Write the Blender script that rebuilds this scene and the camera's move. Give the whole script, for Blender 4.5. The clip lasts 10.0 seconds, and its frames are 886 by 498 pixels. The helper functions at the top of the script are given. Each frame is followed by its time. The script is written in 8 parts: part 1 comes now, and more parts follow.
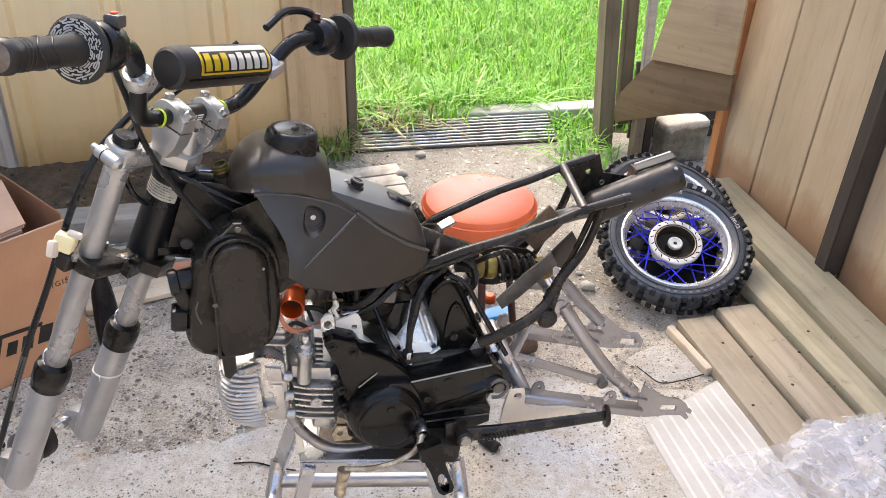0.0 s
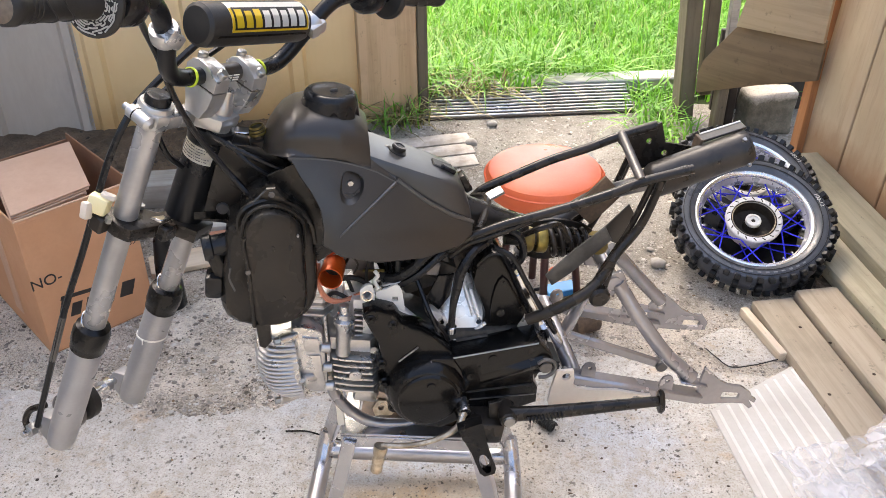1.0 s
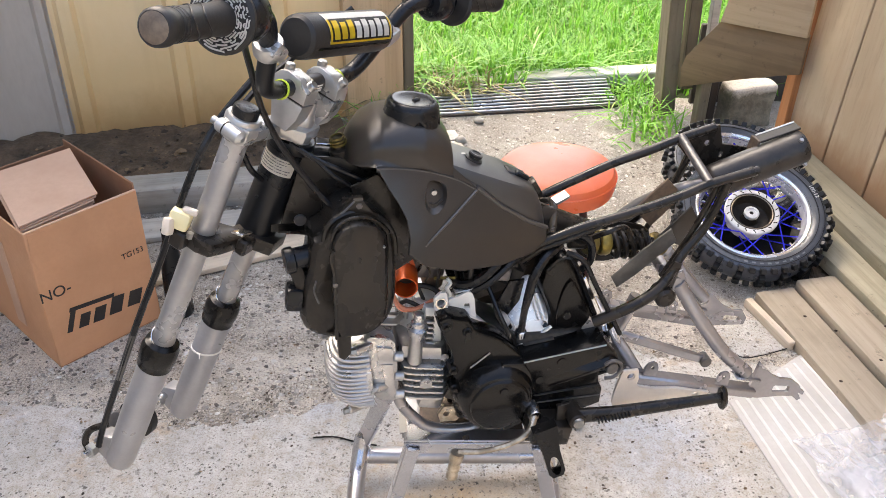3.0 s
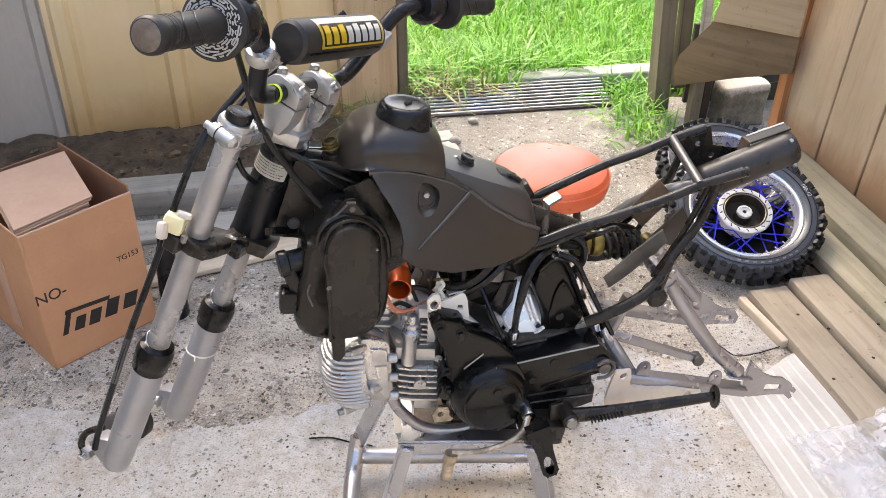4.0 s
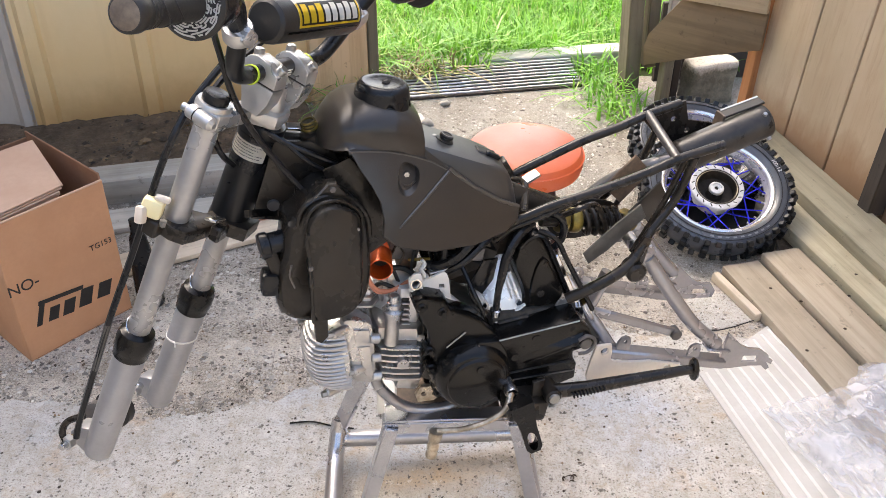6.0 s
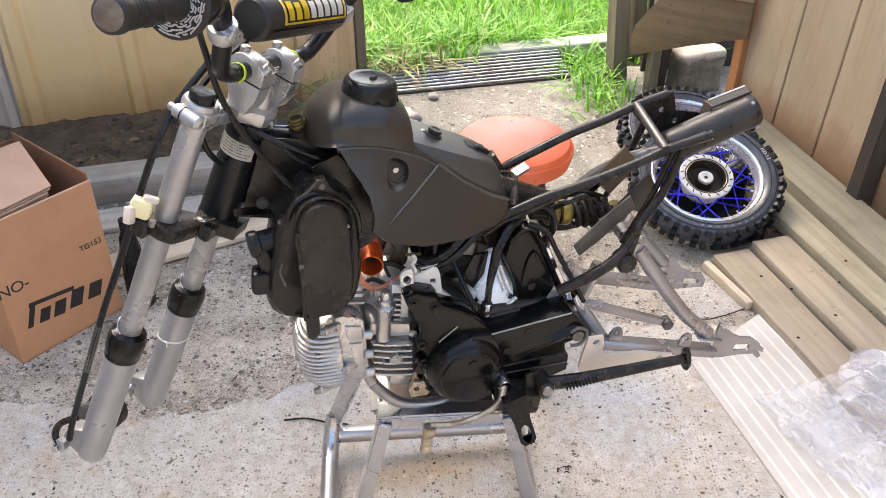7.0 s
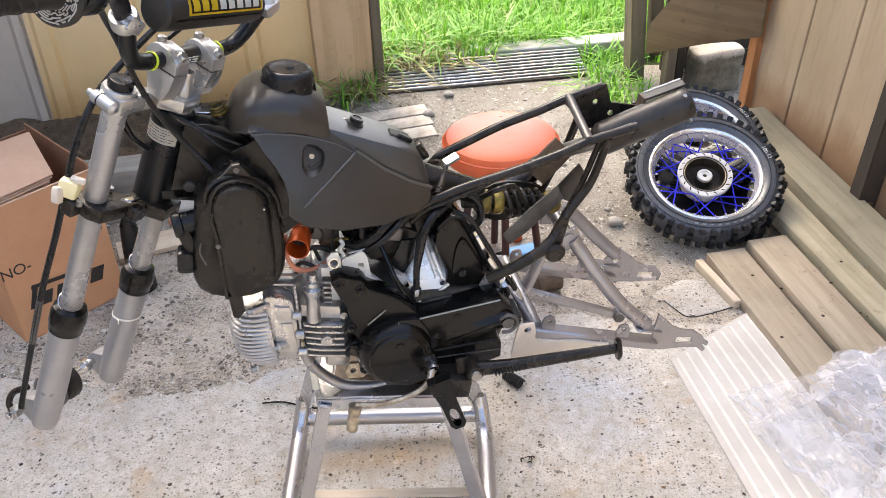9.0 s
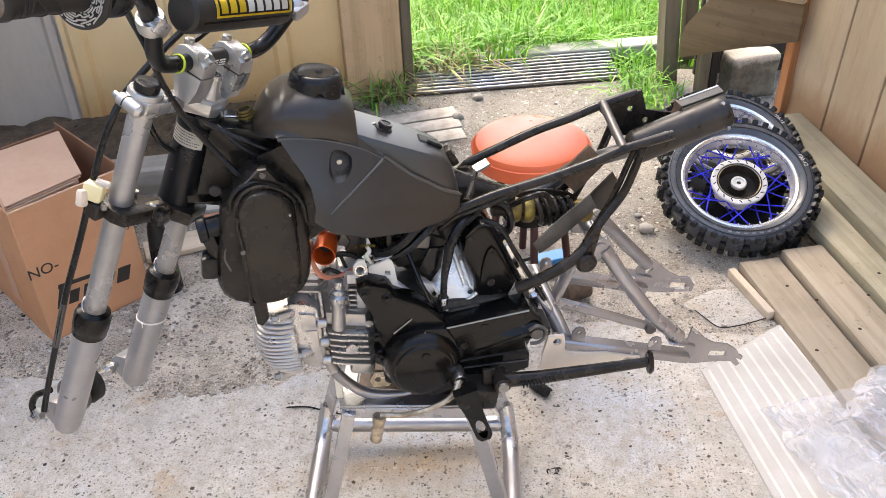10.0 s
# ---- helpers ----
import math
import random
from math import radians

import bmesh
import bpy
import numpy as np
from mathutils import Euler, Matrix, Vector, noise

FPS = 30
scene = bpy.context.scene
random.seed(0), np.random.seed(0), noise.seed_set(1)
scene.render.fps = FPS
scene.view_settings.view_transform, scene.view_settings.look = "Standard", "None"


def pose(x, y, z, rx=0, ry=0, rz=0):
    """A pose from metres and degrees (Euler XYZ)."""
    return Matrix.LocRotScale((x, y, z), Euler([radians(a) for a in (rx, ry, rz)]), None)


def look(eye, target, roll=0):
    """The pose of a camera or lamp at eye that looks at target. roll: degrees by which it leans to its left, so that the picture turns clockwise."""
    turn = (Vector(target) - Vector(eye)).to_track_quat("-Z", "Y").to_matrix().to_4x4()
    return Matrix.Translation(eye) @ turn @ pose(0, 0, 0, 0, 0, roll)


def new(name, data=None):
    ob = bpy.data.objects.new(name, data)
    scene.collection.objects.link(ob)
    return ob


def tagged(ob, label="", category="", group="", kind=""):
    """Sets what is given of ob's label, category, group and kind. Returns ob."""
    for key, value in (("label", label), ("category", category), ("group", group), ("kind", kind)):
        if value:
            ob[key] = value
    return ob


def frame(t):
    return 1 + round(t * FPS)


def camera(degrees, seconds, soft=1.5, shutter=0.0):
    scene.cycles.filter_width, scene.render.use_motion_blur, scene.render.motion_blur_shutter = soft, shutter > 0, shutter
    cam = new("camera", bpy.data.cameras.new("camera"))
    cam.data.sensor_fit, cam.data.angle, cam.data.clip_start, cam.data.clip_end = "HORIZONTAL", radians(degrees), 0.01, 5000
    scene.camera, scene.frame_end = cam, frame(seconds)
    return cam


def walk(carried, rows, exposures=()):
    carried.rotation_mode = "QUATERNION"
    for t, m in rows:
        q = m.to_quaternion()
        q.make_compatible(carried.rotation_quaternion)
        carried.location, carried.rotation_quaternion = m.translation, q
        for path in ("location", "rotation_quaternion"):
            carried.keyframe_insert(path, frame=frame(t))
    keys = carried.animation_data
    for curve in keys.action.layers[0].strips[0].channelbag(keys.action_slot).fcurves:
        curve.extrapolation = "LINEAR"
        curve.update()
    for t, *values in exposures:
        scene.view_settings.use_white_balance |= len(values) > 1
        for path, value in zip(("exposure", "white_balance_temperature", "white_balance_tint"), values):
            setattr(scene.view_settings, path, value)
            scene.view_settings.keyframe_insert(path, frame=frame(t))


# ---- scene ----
cam = camera(52.1, 10.0, soft=0.8)
PATH = [
    (0, (0.085, 0.032, 1.547), (0.023, 1.743, 0.513), 1.3),
    (0.5, (0.132, 0.062, 1.529), (-0.075, 1.753, 0.481), -0.9),
    (1, (0.137, 0.093, 1.512), (-0.103, 1.753, 0.424), -0.5),
    (1.5, (0.094, 0.091, 1.536), (-0.188, 1.744, 0.446), -0.4),
    (2, (-0.006, 0.093, 1.542), (-0.222, 1.758, 0.455), 0.1),
    (2.5, (-0.061, 0.088, 1.529), (-0.18, 1.756, 0.431), 0.9),
    (4, (-0.054, 0.078, 1.54), (-0.152, 1.742, 0.435), 0.4),
    (4.5, (-0.055, 0.077, 1.542), (-0.139, 1.743, 0.439), 0.4),
    (5, (-0.068, 0.073, 1.543), (-0.134, 1.74, 0.44), 0.7),
    (5.5, (-0.068, 0.071, 1.533), (-0.113, 1.729, 0.416), 0.8),
    (7, (-0.066, 0.073, 1.535), (-0.081, 1.713, 0.391), -0.3),
    (7.5, (-0.05, 0.06, 1.542), (-0.069, 1.699, 0.396), -0.6),
    (8, (0.014, 0.043, 1.541), (-0.014, 1.684, 0.397), -0.5),
    (8.5, (0.102, 0.036, 1.537), (-0.013, 1.674, 0.395), -1.6),
    (9, (0.152, 0.034, 1.535), (-0.012, 1.67, 0.397), -2.2),
    (9.5, (0.155, 0.053, 1.533), (-0.05, 1.686, 0.395), -2.5),
    (10, (0.146, 0.065, 1.528), (-0.076, 1.696, 0.393), -2.5),
]
EXPOSURES = [(0.0, 2.24, 6900, 11), (10.0, 2.24, 6900, 11)]
walk(cam, [(t, look(eye, target, roll)) for t, eye, target, roll in PATH], EXPOSURES)

# ---- light: an overcast sky through the doorway and the open front of the shed ----
SUN_UP, SUN_ROUND = radians(52), radians(-28)
world = bpy.data.worlds.new("overcast_sky")
scene.world = world
world.use_nodes = True
wn = world.node_tree.nodes
sky = wn.new("ShaderNodeTexSky")
sky.sky_type, sky.sun_disc = "NISHITA", False
sky.sun_elevation, sky.sun_rotation = SUN_UP, SUN_ROUND
sky.air_density, sky.dust_density, sky.ozone_density = 1.0, 4.0, 1.0
world.node_tree.links.new(sky.outputs["Color"], wn["Background"].inputs["Color"])
wn["Background"].inputs["Strength"].default_value = 0.15
sun = new("sun", bpy.data.lights.new("sun", "SUN"))
sun.data.energy, sun.data.angle, sun.data.color = 0.4, radians(15), (1.0, 0.97, 0.92)
sun.matrix_world = look((math.cos(SUN_UP) * math.sin(SUN_ROUND) * 20, math.cos(SUN_UP) * math.cos(SUN_ROUND) * 20, math.sin(SUN_UP) * 20), (0, 0, 0))


# ---- materials ----
def nodes_of(name):
    m = bpy.data.materials.new(name)
    m.use_nodes = True
    n, l = m.node_tree.nodes, m.node_tree.links
    return m, n, l, n["Principled BSDF"]


def noise_node(n, l, scale, detail=5.0, rough=0.6, coords=None, stretch=None):
    tex = n.new("ShaderNodeTexNoise")
    tex.inputs["Scale"].default_value, tex.inputs["Detail"].default_value = scale, detail
    tex.inputs["Roughness"].default_value = rough
    if coords is None:
        coords = n.new("ShaderNodeTexCoord").outputs["Object"]
    if stretch:
        mp = n.new("ShaderNodeMapping")
        mp.inputs["Scale"].default_value = stretch
        l.new(coords, mp.inputs["Vector"])
        coords = mp.outputs["Vector"]
    l.new(coords, tex.inputs["Vector"])
    return tex


def ramp(n, l, fac, stops):
    r = n.new("ShaderNodeValToRGB")
    while len(r.color_ramp.elements) < len(stops):
        r.color_ramp.elements.new(0.5)
    for e, (p, c) in zip(r.color_ramp.elements, stops):
        e.position, e.color = p, (c, c, c, 1) if isinstance(c, (int, float)) else (*c, 1)
    l.new(fac, r.inputs["Fac"])
    return r.outputs["Color"]


def mix(n, l, fac, a, b, how="MIX"):
    m = n.new("ShaderNodeMix")
    m.data_type, m.blend_type = "RGBA", how
    for sock, v in ((m.inputs[0], fac), (m.inputs[6], a), (m.inputs[7], b)):
        if hasattr(v, "node"):
            l.new(v, sock)
        elif isinstance(v, (int, float)):
            sock.default_value = v
        else:
            sock.default_value = (*v, 1)
    return m.outputs[2]


def bump(n, l, bsdf, height, strength, distance=0.002):
    b = n.new("ShaderNodeBump")
    b.inputs["Strength"].default_value, b.inputs["Distance"].default_value = strength, distance
    l.new(height, b.inputs["Height"])
    l.new(b.outputs["Normal"], bsdf.inputs["Normal"])


def surface(name, base, dark=None, rough=0.5, metal=0.0, big=6.0, fine=180.0, relief=0.15, depth=0.001, spread=0.12, stretch=None, coat=0.0, shine=0.5):
    """A surface with stains at one scale and grain at another, in colour, gloss and relief."""
    m, n, l, b = nodes_of(name)
    dark = dark or tuple(c * 0.6 for c in base)
    a = noise_node(n, l, big, 4, 0.6, None, stretch)
    g = noise_node(n, l, fine, 3, 0.6, None, stretch)
    c = mix(n, l, ramp(n, l, a.outputs["Fac"], [(0.35, 0.0), (0.7, 1.0)]), base, dark)
    c = mix(n, l, ramp(n, l, g.outputs["Fac"], [(0.4, 0.0), (0.75, 0.45)]), c, dark)
    l.new(c, b.inputs["Base Color"])
    l.new(ramp(n, l, a.outputs["Fac"], [(0.3, max(rough - spread, 0.03)), (0.7, min(rough + spread, 1.0))]), b.inputs["Roughness"])
    b.inputs["Metallic"].default_value = metal
    b.inputs["Coat Weight"].default_value = coat
    b.inputs["Specular IOR Level"].default_value = shine
    bump(n, l, b, g.outputs["Fac"], relief, depth)
    return m


def wood(name, base, dark, grain=(2.0, 40.0, 40.0), rough=0.75):
    """Sawn timber, its grain along the piece's own x; every piece has its own tone."""
    m, n, l, b = nodes_of(name)
    tc = n.new("ShaderNodeTexCoord").outputs["Object"]
    info = n.new("ShaderNodeObjectInfo")
    add = n.new("ShaderNodeVectorMath")
    add.operation = "MULTIPLY_ADD"
    l.new(info.outputs["Random"], add.inputs[0])
    add.inputs[1].default_value = (37, 11, 5)
    l.new(tc, add.inputs[2])
    g = noise_node(n, l, 1.0, 8, 0.65, add.outputs[0], grain)
    s = noise_node(n, l, 5.0, 4, 0.6, add.outputs[0])
    c = mix(n, l, ramp(n, l, g.outputs["Fac"], [(0.42, 0.0), (0.68, 0.75)]), base, dark)
    c = mix(n, l, ramp(n, l, s.outputs["Fac"], [(0.50, 0.0), (0.76, 0.45)]), c, tuple(v * 0.6 for v in dark))
    crack = noise_node(n, l, 1.0, 5, 0.7, add.outputs[0], tuple(v * (1.4 if v < 10 else 3.0) for v in grain))
    c = mix(n, l, ramp(n, l, crack.outputs["Fac"], [(0.62, 0.0), (0.72, 0.30)]), c, tuple(v * 0.4 for v in dark))
    spot = noise_node(n, l, 38.0, 4, 0.7, add.outputs[0])
    c = mix(n, l, ramp(n, l, spot.outputs["Fac"], [(0.62, 0.0), (0.70, 0.4)]), c, tuple(v * 0.35 for v in dark))
    hue = n.new("ShaderNodeHueSaturation")
    l.new(c, hue.inputs["Color"])
    l.new(ramp(n, l, info.outputs["Random"], [(0.0, 0.8), (1.0, 1.12)]), hue.inputs["Value"])
    l.new(hue.outputs["Color"], b.inputs["Base Color"])
    b.inputs["Roughness"].default_value = rough
    bump(n, l, b, g.outputs["Fac"], 0.45, 0.002)
    return m


def specks(n, l, scale, share, size, warp_by=0.02, seed=0.0):
    """Scattered irregular spots: 1 on a spot, 0 off it; only a share of the cells hold one, of mixed sizes."""
    tc = n.new("ShaderNodeTexCoord").outputs["Object"]
    w = noise_node(n, l, scale * 1.6, 3, 0.7, tc)
    off = n.new("ShaderNodeVectorMath")
    off.operation = "MULTIPLY_ADD"
    l.new(w.outputs["Color"], off.inputs[0])
    off.inputs[1].default_value = (warp_by, warp_by, 0.0)
    l.new(tc, off.inputs[2])
    mp = n.new("ShaderNodeMapping")
    mp.inputs["Location"].default_value = (seed, seed * 0.7, 0)
    l.new(off.outputs[0], mp.inputs["Vector"])
    vor = n.new("ShaderNodeTexVoronoi")
    vor.voronoi_dimensions = "2D"
    vor.inputs["Scale"].default_value = scale
    l.new(mp.outputs["Vector"], vor.inputs["Vector"])
    sep = n.new("ShaderNodeSeparateColor")
    l.new(vor.outputs["Color"], sep.inputs[0])
    rad = n.new("ShaderNodeMapRange")
    for k, v in ((1, 1.0 - share), (2, 1.0), (3, 0.0), (4, size)):
        rad.inputs[k].default_value = v
    l.new(sep.outputs[0], rad.inputs[0])
    cut = n.new("ShaderNodeMath")
    cut.operation = "SUBTRACT"
    l.new(rad.outputs[0], cut.inputs[0])
    l.new(vor.outputs["Distance"], cut.inputs[1])
    return ramp(n, l, cut.outputs[0], [(0.0, 0.0), (0.07, 1.0)]), sep.outputs[1], vor.outputs["Distance"]


def masked(n, l, a, b):
    m = n.new("ShaderNodeMath")
    m.operation = "MULTIPLY"
    l.new(a, m.inputs[0])
    l.new(b, m.inputs[1])
    return m.outputs[0]


def spread_over(n, l, value, inner, outer):
    """1 inside, 0 outside, a soft edge between."""
    r = n.new("ShaderNodeMapRange")
    r.interpolation_type = "SMOOTHSTEP"
    for k, v in ((1, inner), (2, outer), (3, 1.0), (4, 0.0)):
        r.inputs[k].default_value = v
    l.new(value, r.inputs[0])
    return r.outputs[0]


def screed(name):
    """Thin worn cement: cream clouds, blue-grey and rusty stains, clustered dark pits, fine sand."""
    m, n, l, b = nodes_of(name)
    cloud = noise_node(n, l, 3.4, 6, 0.65)
    blue = noise_node(n, l, 2.6, 5, 0.7, None, (1.0, 1.3, 1.0))
    rust = noise_node(n, l, 6.5, 6, 0.75)
    mottle = noise_node(n, l, 34, 6, 0.75)
    sand = noise_node(n, l, 260, 4, 0.75)
    c = mix(n, l, ramp(n, l, cloud.outputs["Fac"], [(0.38, 0.0), (0.64, 1.0)]), (0.565, 0.545, 0.50), (0.425, 0.405, 0.362))
    c = mix(n, l, ramp(n, l, blue.outputs["Fac"], [(0.53, 0.0), (0.66, 0.7)]), c, (0.47, 0.50, 0.54))
    c = mix(n, l, ramp(n, l, rust.outputs["Fac"], [(0.54, 0.0), (0.66, 0.65)]), c, (0.44, 0.31, 0.18))
    # an oily brown patch and a damp blue-grey one beside it
    for at, size, tone, heavy in (((-0.12, 1.42, 0.0), (0.19, 0.052, 1.0), (0.34, 0.22, 0.10), 0.85), ((-0.13, 1.50, 0.0), (0.20, 0.035, 1.0), (0.46, 0.50, 0.56), 0.8), ((0.34, 1.60, 0.0), (0.10, 0.17, 1.0), (0.47, 0.51, 0.56), 0.6), ((0.10, 1.63, 0.0), (0.05, 0.12, 1.0), (0.62, 0.52, 0.36), 0.6)):
        mp = n.new("ShaderNodeMapping")
        mp.vector_type = "TEXTURE"
        mp.inputs["Location"].default_value, mp.inputs["Scale"].default_value = at, size
        mp.inputs["Rotation"].default_value = (0, 0, 0.25)
        l.new(n["Texture Coordinate"].outputs["Object"], mp.inputs["Vector"])
        far = n.new("ShaderNodeVectorMath")
        far.operation = "LENGTH"
        l.new(mp.outputs["Vector"], far.inputs[0])
        edge = n.new("ShaderNodeMath")
        edge.operation = "MULTIPLY_ADD"
        l.new(rust.outputs["Fac"], edge.inputs[0])
        edge.inputs[1].default_value = 2.6
        l.new(far.outputs["Value"], edge.inputs[2])
        c = mix(n, l, masked(n, l, spread_over(n, l, edge.outputs[0], 1.5, 2.9), ramp(n, l, mottle.outputs["Fac"], [(0.3, heavy), (0.7, heavy * 0.6)])), c, tone)
    c = mix(n, l, ramp(n, l, mottle.outputs["Fac"], [(0.48, 0.0), (0.66, 0.75)]), c, (0.37, 0.32, 0.255))
    c = mix(n, l, ramp(n, l, mottle.outputs["Fac"], [(0.30, 0.6), (0.42, 0.0)]), c, (0.78, 0.745, 0.675))
    c = mix(n, l, ramp(n, l, sand.outputs["Fac"], [(0.49, 0.0), (0.64, 0.75)]), c, (0.26, 0.225, 0.18))
    group = noise_node(n, l, 5.0, 3, 0.6)
    thick = ramp(n, l, group.outputs["Fac"], [(0.36, 0.25), (0.56, 1.0)])
    pit = None
    for scale, share, size, depth, seed in ((30, 0.27, 0.20, 1.0, 0.0), (62, 0.37, 0.28, 1.0, 7.3), (130, 0.42, 0.39, 0.85, 3.1)):
        spot, tone, far = specks(n, l, scale, share, size, 1.1 / scale, seed)
        f = masked(n, l, masked(n, l, spot, thick), ramp(n, l, tone, [(0.0, depth), (1.0, depth * 0.6)]))
        c = mix(n, l, f, c, (0.065, 0.055, 0.045))
        pit = f if pit is None else mix(n, l, 1.0, pit, f, "LIGHTEN")
    l.new(c, b.inputs["Base Color"])
    l.new(ramp(n, l, blue.outputs["Fac"], [(0.45, 0.8), (0.68, 0.5)]), b.inputs["Roughness"])
    b.inputs["Specular IOR Level"].default_value = 0.3
    h = mix(n, l, 0.35, mottle.outputs["Fac"], sand.outputs["Fac"])
    h = mix(n, l, 0.8, h, pit, "SUBTRACT")
    bump(n, l, b, h, 0.6, 0.004)
    return m


def rough_concrete(name):
    """Old concrete worn down to its gravel: stones of many tones in sandy cement, dirt in the hollows."""
    m, n, l, b = nodes_of(name)
    cloud = noise_node(n, l, 2.3, 6, 0.65)
    stain = noise_node(n, l, 4.6, 6, 0.75)
    mottle = noise_node(n, l, 26, 6, 0.75)
    sand = noise_node(n, l, 210, 4, 0.8)
    # dusty beige towards the screed; greyer towards the doorway, where shade is painted in
    sep = n.new("ShaderNodeSeparateXYZ")
    l.new(n.new("ShaderNodeTexCoord").outputs["Object"], sep.inputs[0])
    way = n.new("ShaderNodeMath")
    way.operation = "MULTIPLY_ADD"
    l.new(stain.outputs["Fac"], way.inputs[0])
    way.inputs[1].default_value = 0.9
    l.new(sep.outputs[1], way.inputs[2])
    near = spread_over(n, l, way.outputs[0], 2.3, 2.95)
    worn = mix(n, l, near, (0.47, 0.44, 0.385), (0.80, 0.72, 0.605))
    dusty = mix(n, l, near, (0.33, 0.303, 0.255), (0.60, 0.52, 0.415))
    c = mix(n, l, ramp(n, l, cloud.outputs["Fac"], [(0.36, 0.0), (0.66, 1.0)]), worn, dusty)
    c = mix(n, l, ramp(n, l, stain.outputs["Fac"], [(0.54, 0.0), (0.74, 0.6)]), c, (0.27, 0.20, 0.13))
    c = mix(n, l, ramp(n, l, mottle.outputs["Fac"], [(0.50, 0.0), (0.70, 0.55)]), c, (0.25, 0.205, 0.155))
    c = mix(n, l, ramp(n, l, mottle.outputs["Fac"], [(0.28, 0.7), (0.42, 0.0)]), c, (0.50, 0.47, 0.42))
    c = mix(n, l, ramp(n, l, sand.outputs["Fac"], [(0.50, 0.0), (0.64, 0.7)]), c, (0.13, 0.105, 0.08))
    drift = noise_node(n, l, 9.0, 4, 0.7)
    high = None
    for scale, share, size, seed in ((42, 0.28, 0.40, 1.0), (88, 0.42, 0.46, 4.4), (170, 0.5, 0.5, 2.2)):
        spot, tone, far = specks(n, l, scale, share, size, 1.2 / scale, seed)
        c = mix(n, l, masked(n, l, spot, ramp(n, l, drift.outputs["Fac"], [(0.40, 0.15), (0.58, 0.95)])), c, ramp(n, l, tone, [(0.0, (0.09, 0.075, 0.06)), (0.30, (0.30, 0.255, 0.205)), (0.7, (0.50, 0.455, 0.39)), (1.0, (0.72, 0.68, 0.61))]))
        high = spot if high is None else mix(n, l, 1.0, high, spot, "LIGHTEN")
    l.new(c, b.inputs["Base Color"])
    b.inputs["Roughness"].default_value = 0.9
    b.inputs["Specular IOR Level"].default_value = 0.25
    # packed gravel: dark seams of dirt between the stones, thicker in some stretches than in others
    warp = noise_node(n, l, 70, 3, 0.7)
    off = n.new("ShaderNodeVectorMath")
    off.operation = "MULTIPLY_ADD"
    l.new(warp.outputs["Color"], off.inputs[0])
    off.inputs[1].default_value = (0.022, 0.022, 0.0)
    l.new(n.new("ShaderNodeTexCoord").outputs["Object"], off.inputs[2])
    seams_of = n.new("ShaderNodeTexVoronoi")
    seams_of.voronoi_dimensions = "2D"
    seams_of.feature = "DISTANCE_TO_EDGE"
    seams_of.inputs["Scale"].default_value = 100
    l.new(off.outputs[0], seams_of.inputs["Vector"])
    seam = masked(n, l, ramp(n, l, seams_of.outputs["Distance"], [(0.0, 1.0), (0.20, 0.0)]), ramp(n, l, drift.outputs["Fac"], [(0.40, 0.05), (0.60, 0.55)]))
    c = mix(n, l, seam, c, (0.15, 0.12, 0.09))
    l.new(c, b.inputs["Base Color"])
    h = mix(n, l, 0.4, mottle.outputs["Fac"], sand.outputs["Fac"])
    h = mix(n, l, 0.4, h, high, "ADD")
    h = mix(n, l, 0.7, h, seam, "SUBTRACT")
    bump(n, l, b, h, 1.0, 0.009)
    return m


def mossy(name):
    """A cast block, pale on its top, dark and mossy down its faces."""
    m, n, l, b = nodes_of(name)
    geo = n.new("ShaderNodeNewGeometry")
    sep = n.new("ShaderNodeSeparateXYZ")
    l.new(n.new("ShaderNodeTexCoord").outputs["Object"], sep.inputs[0])
    blot = noise_node(n, l, 16, 6, 0.75)
    sand = noise_node(n, l, 150, 4, 0.7)
    hgt = n.new("ShaderNodeMath")
    hgt.operation = "MULTIPLY_ADD"
    l.new(blot.outputs["Fac"], hgt.inputs[0])
    hgt.inputs[1].default_value = 0.09
    l.new(sep.outputs[2], hgt.inputs[2])
    c = mix(n, l, ramp(n, l, blot.outputs["Fac"], [(0.4, 0.0), (0.65, 1.0)]), (0.10, 0.09, 0.06), (0.22, 0.19, 0.14))
    c = mix(n, l, ramp(n, l, hgt.outputs[0], [(0.180, 0.0), (0.210, 1.0)]), c, (0.52, 0.475, 0.40))
    c = mix(n, l, ramp(n, l, sand.outputs["Fac"], [(0.5, 0.0), (0.7, 0.5)]), c, (0.08, 0.07, 0.055))
    l.new(c, b.inputs["Base Color"])
    b.inputs["Roughness"].default_value = 0.9
    bump(n, l, b, sand.outputs["Fac"], 0.6, 0.004)
    return m


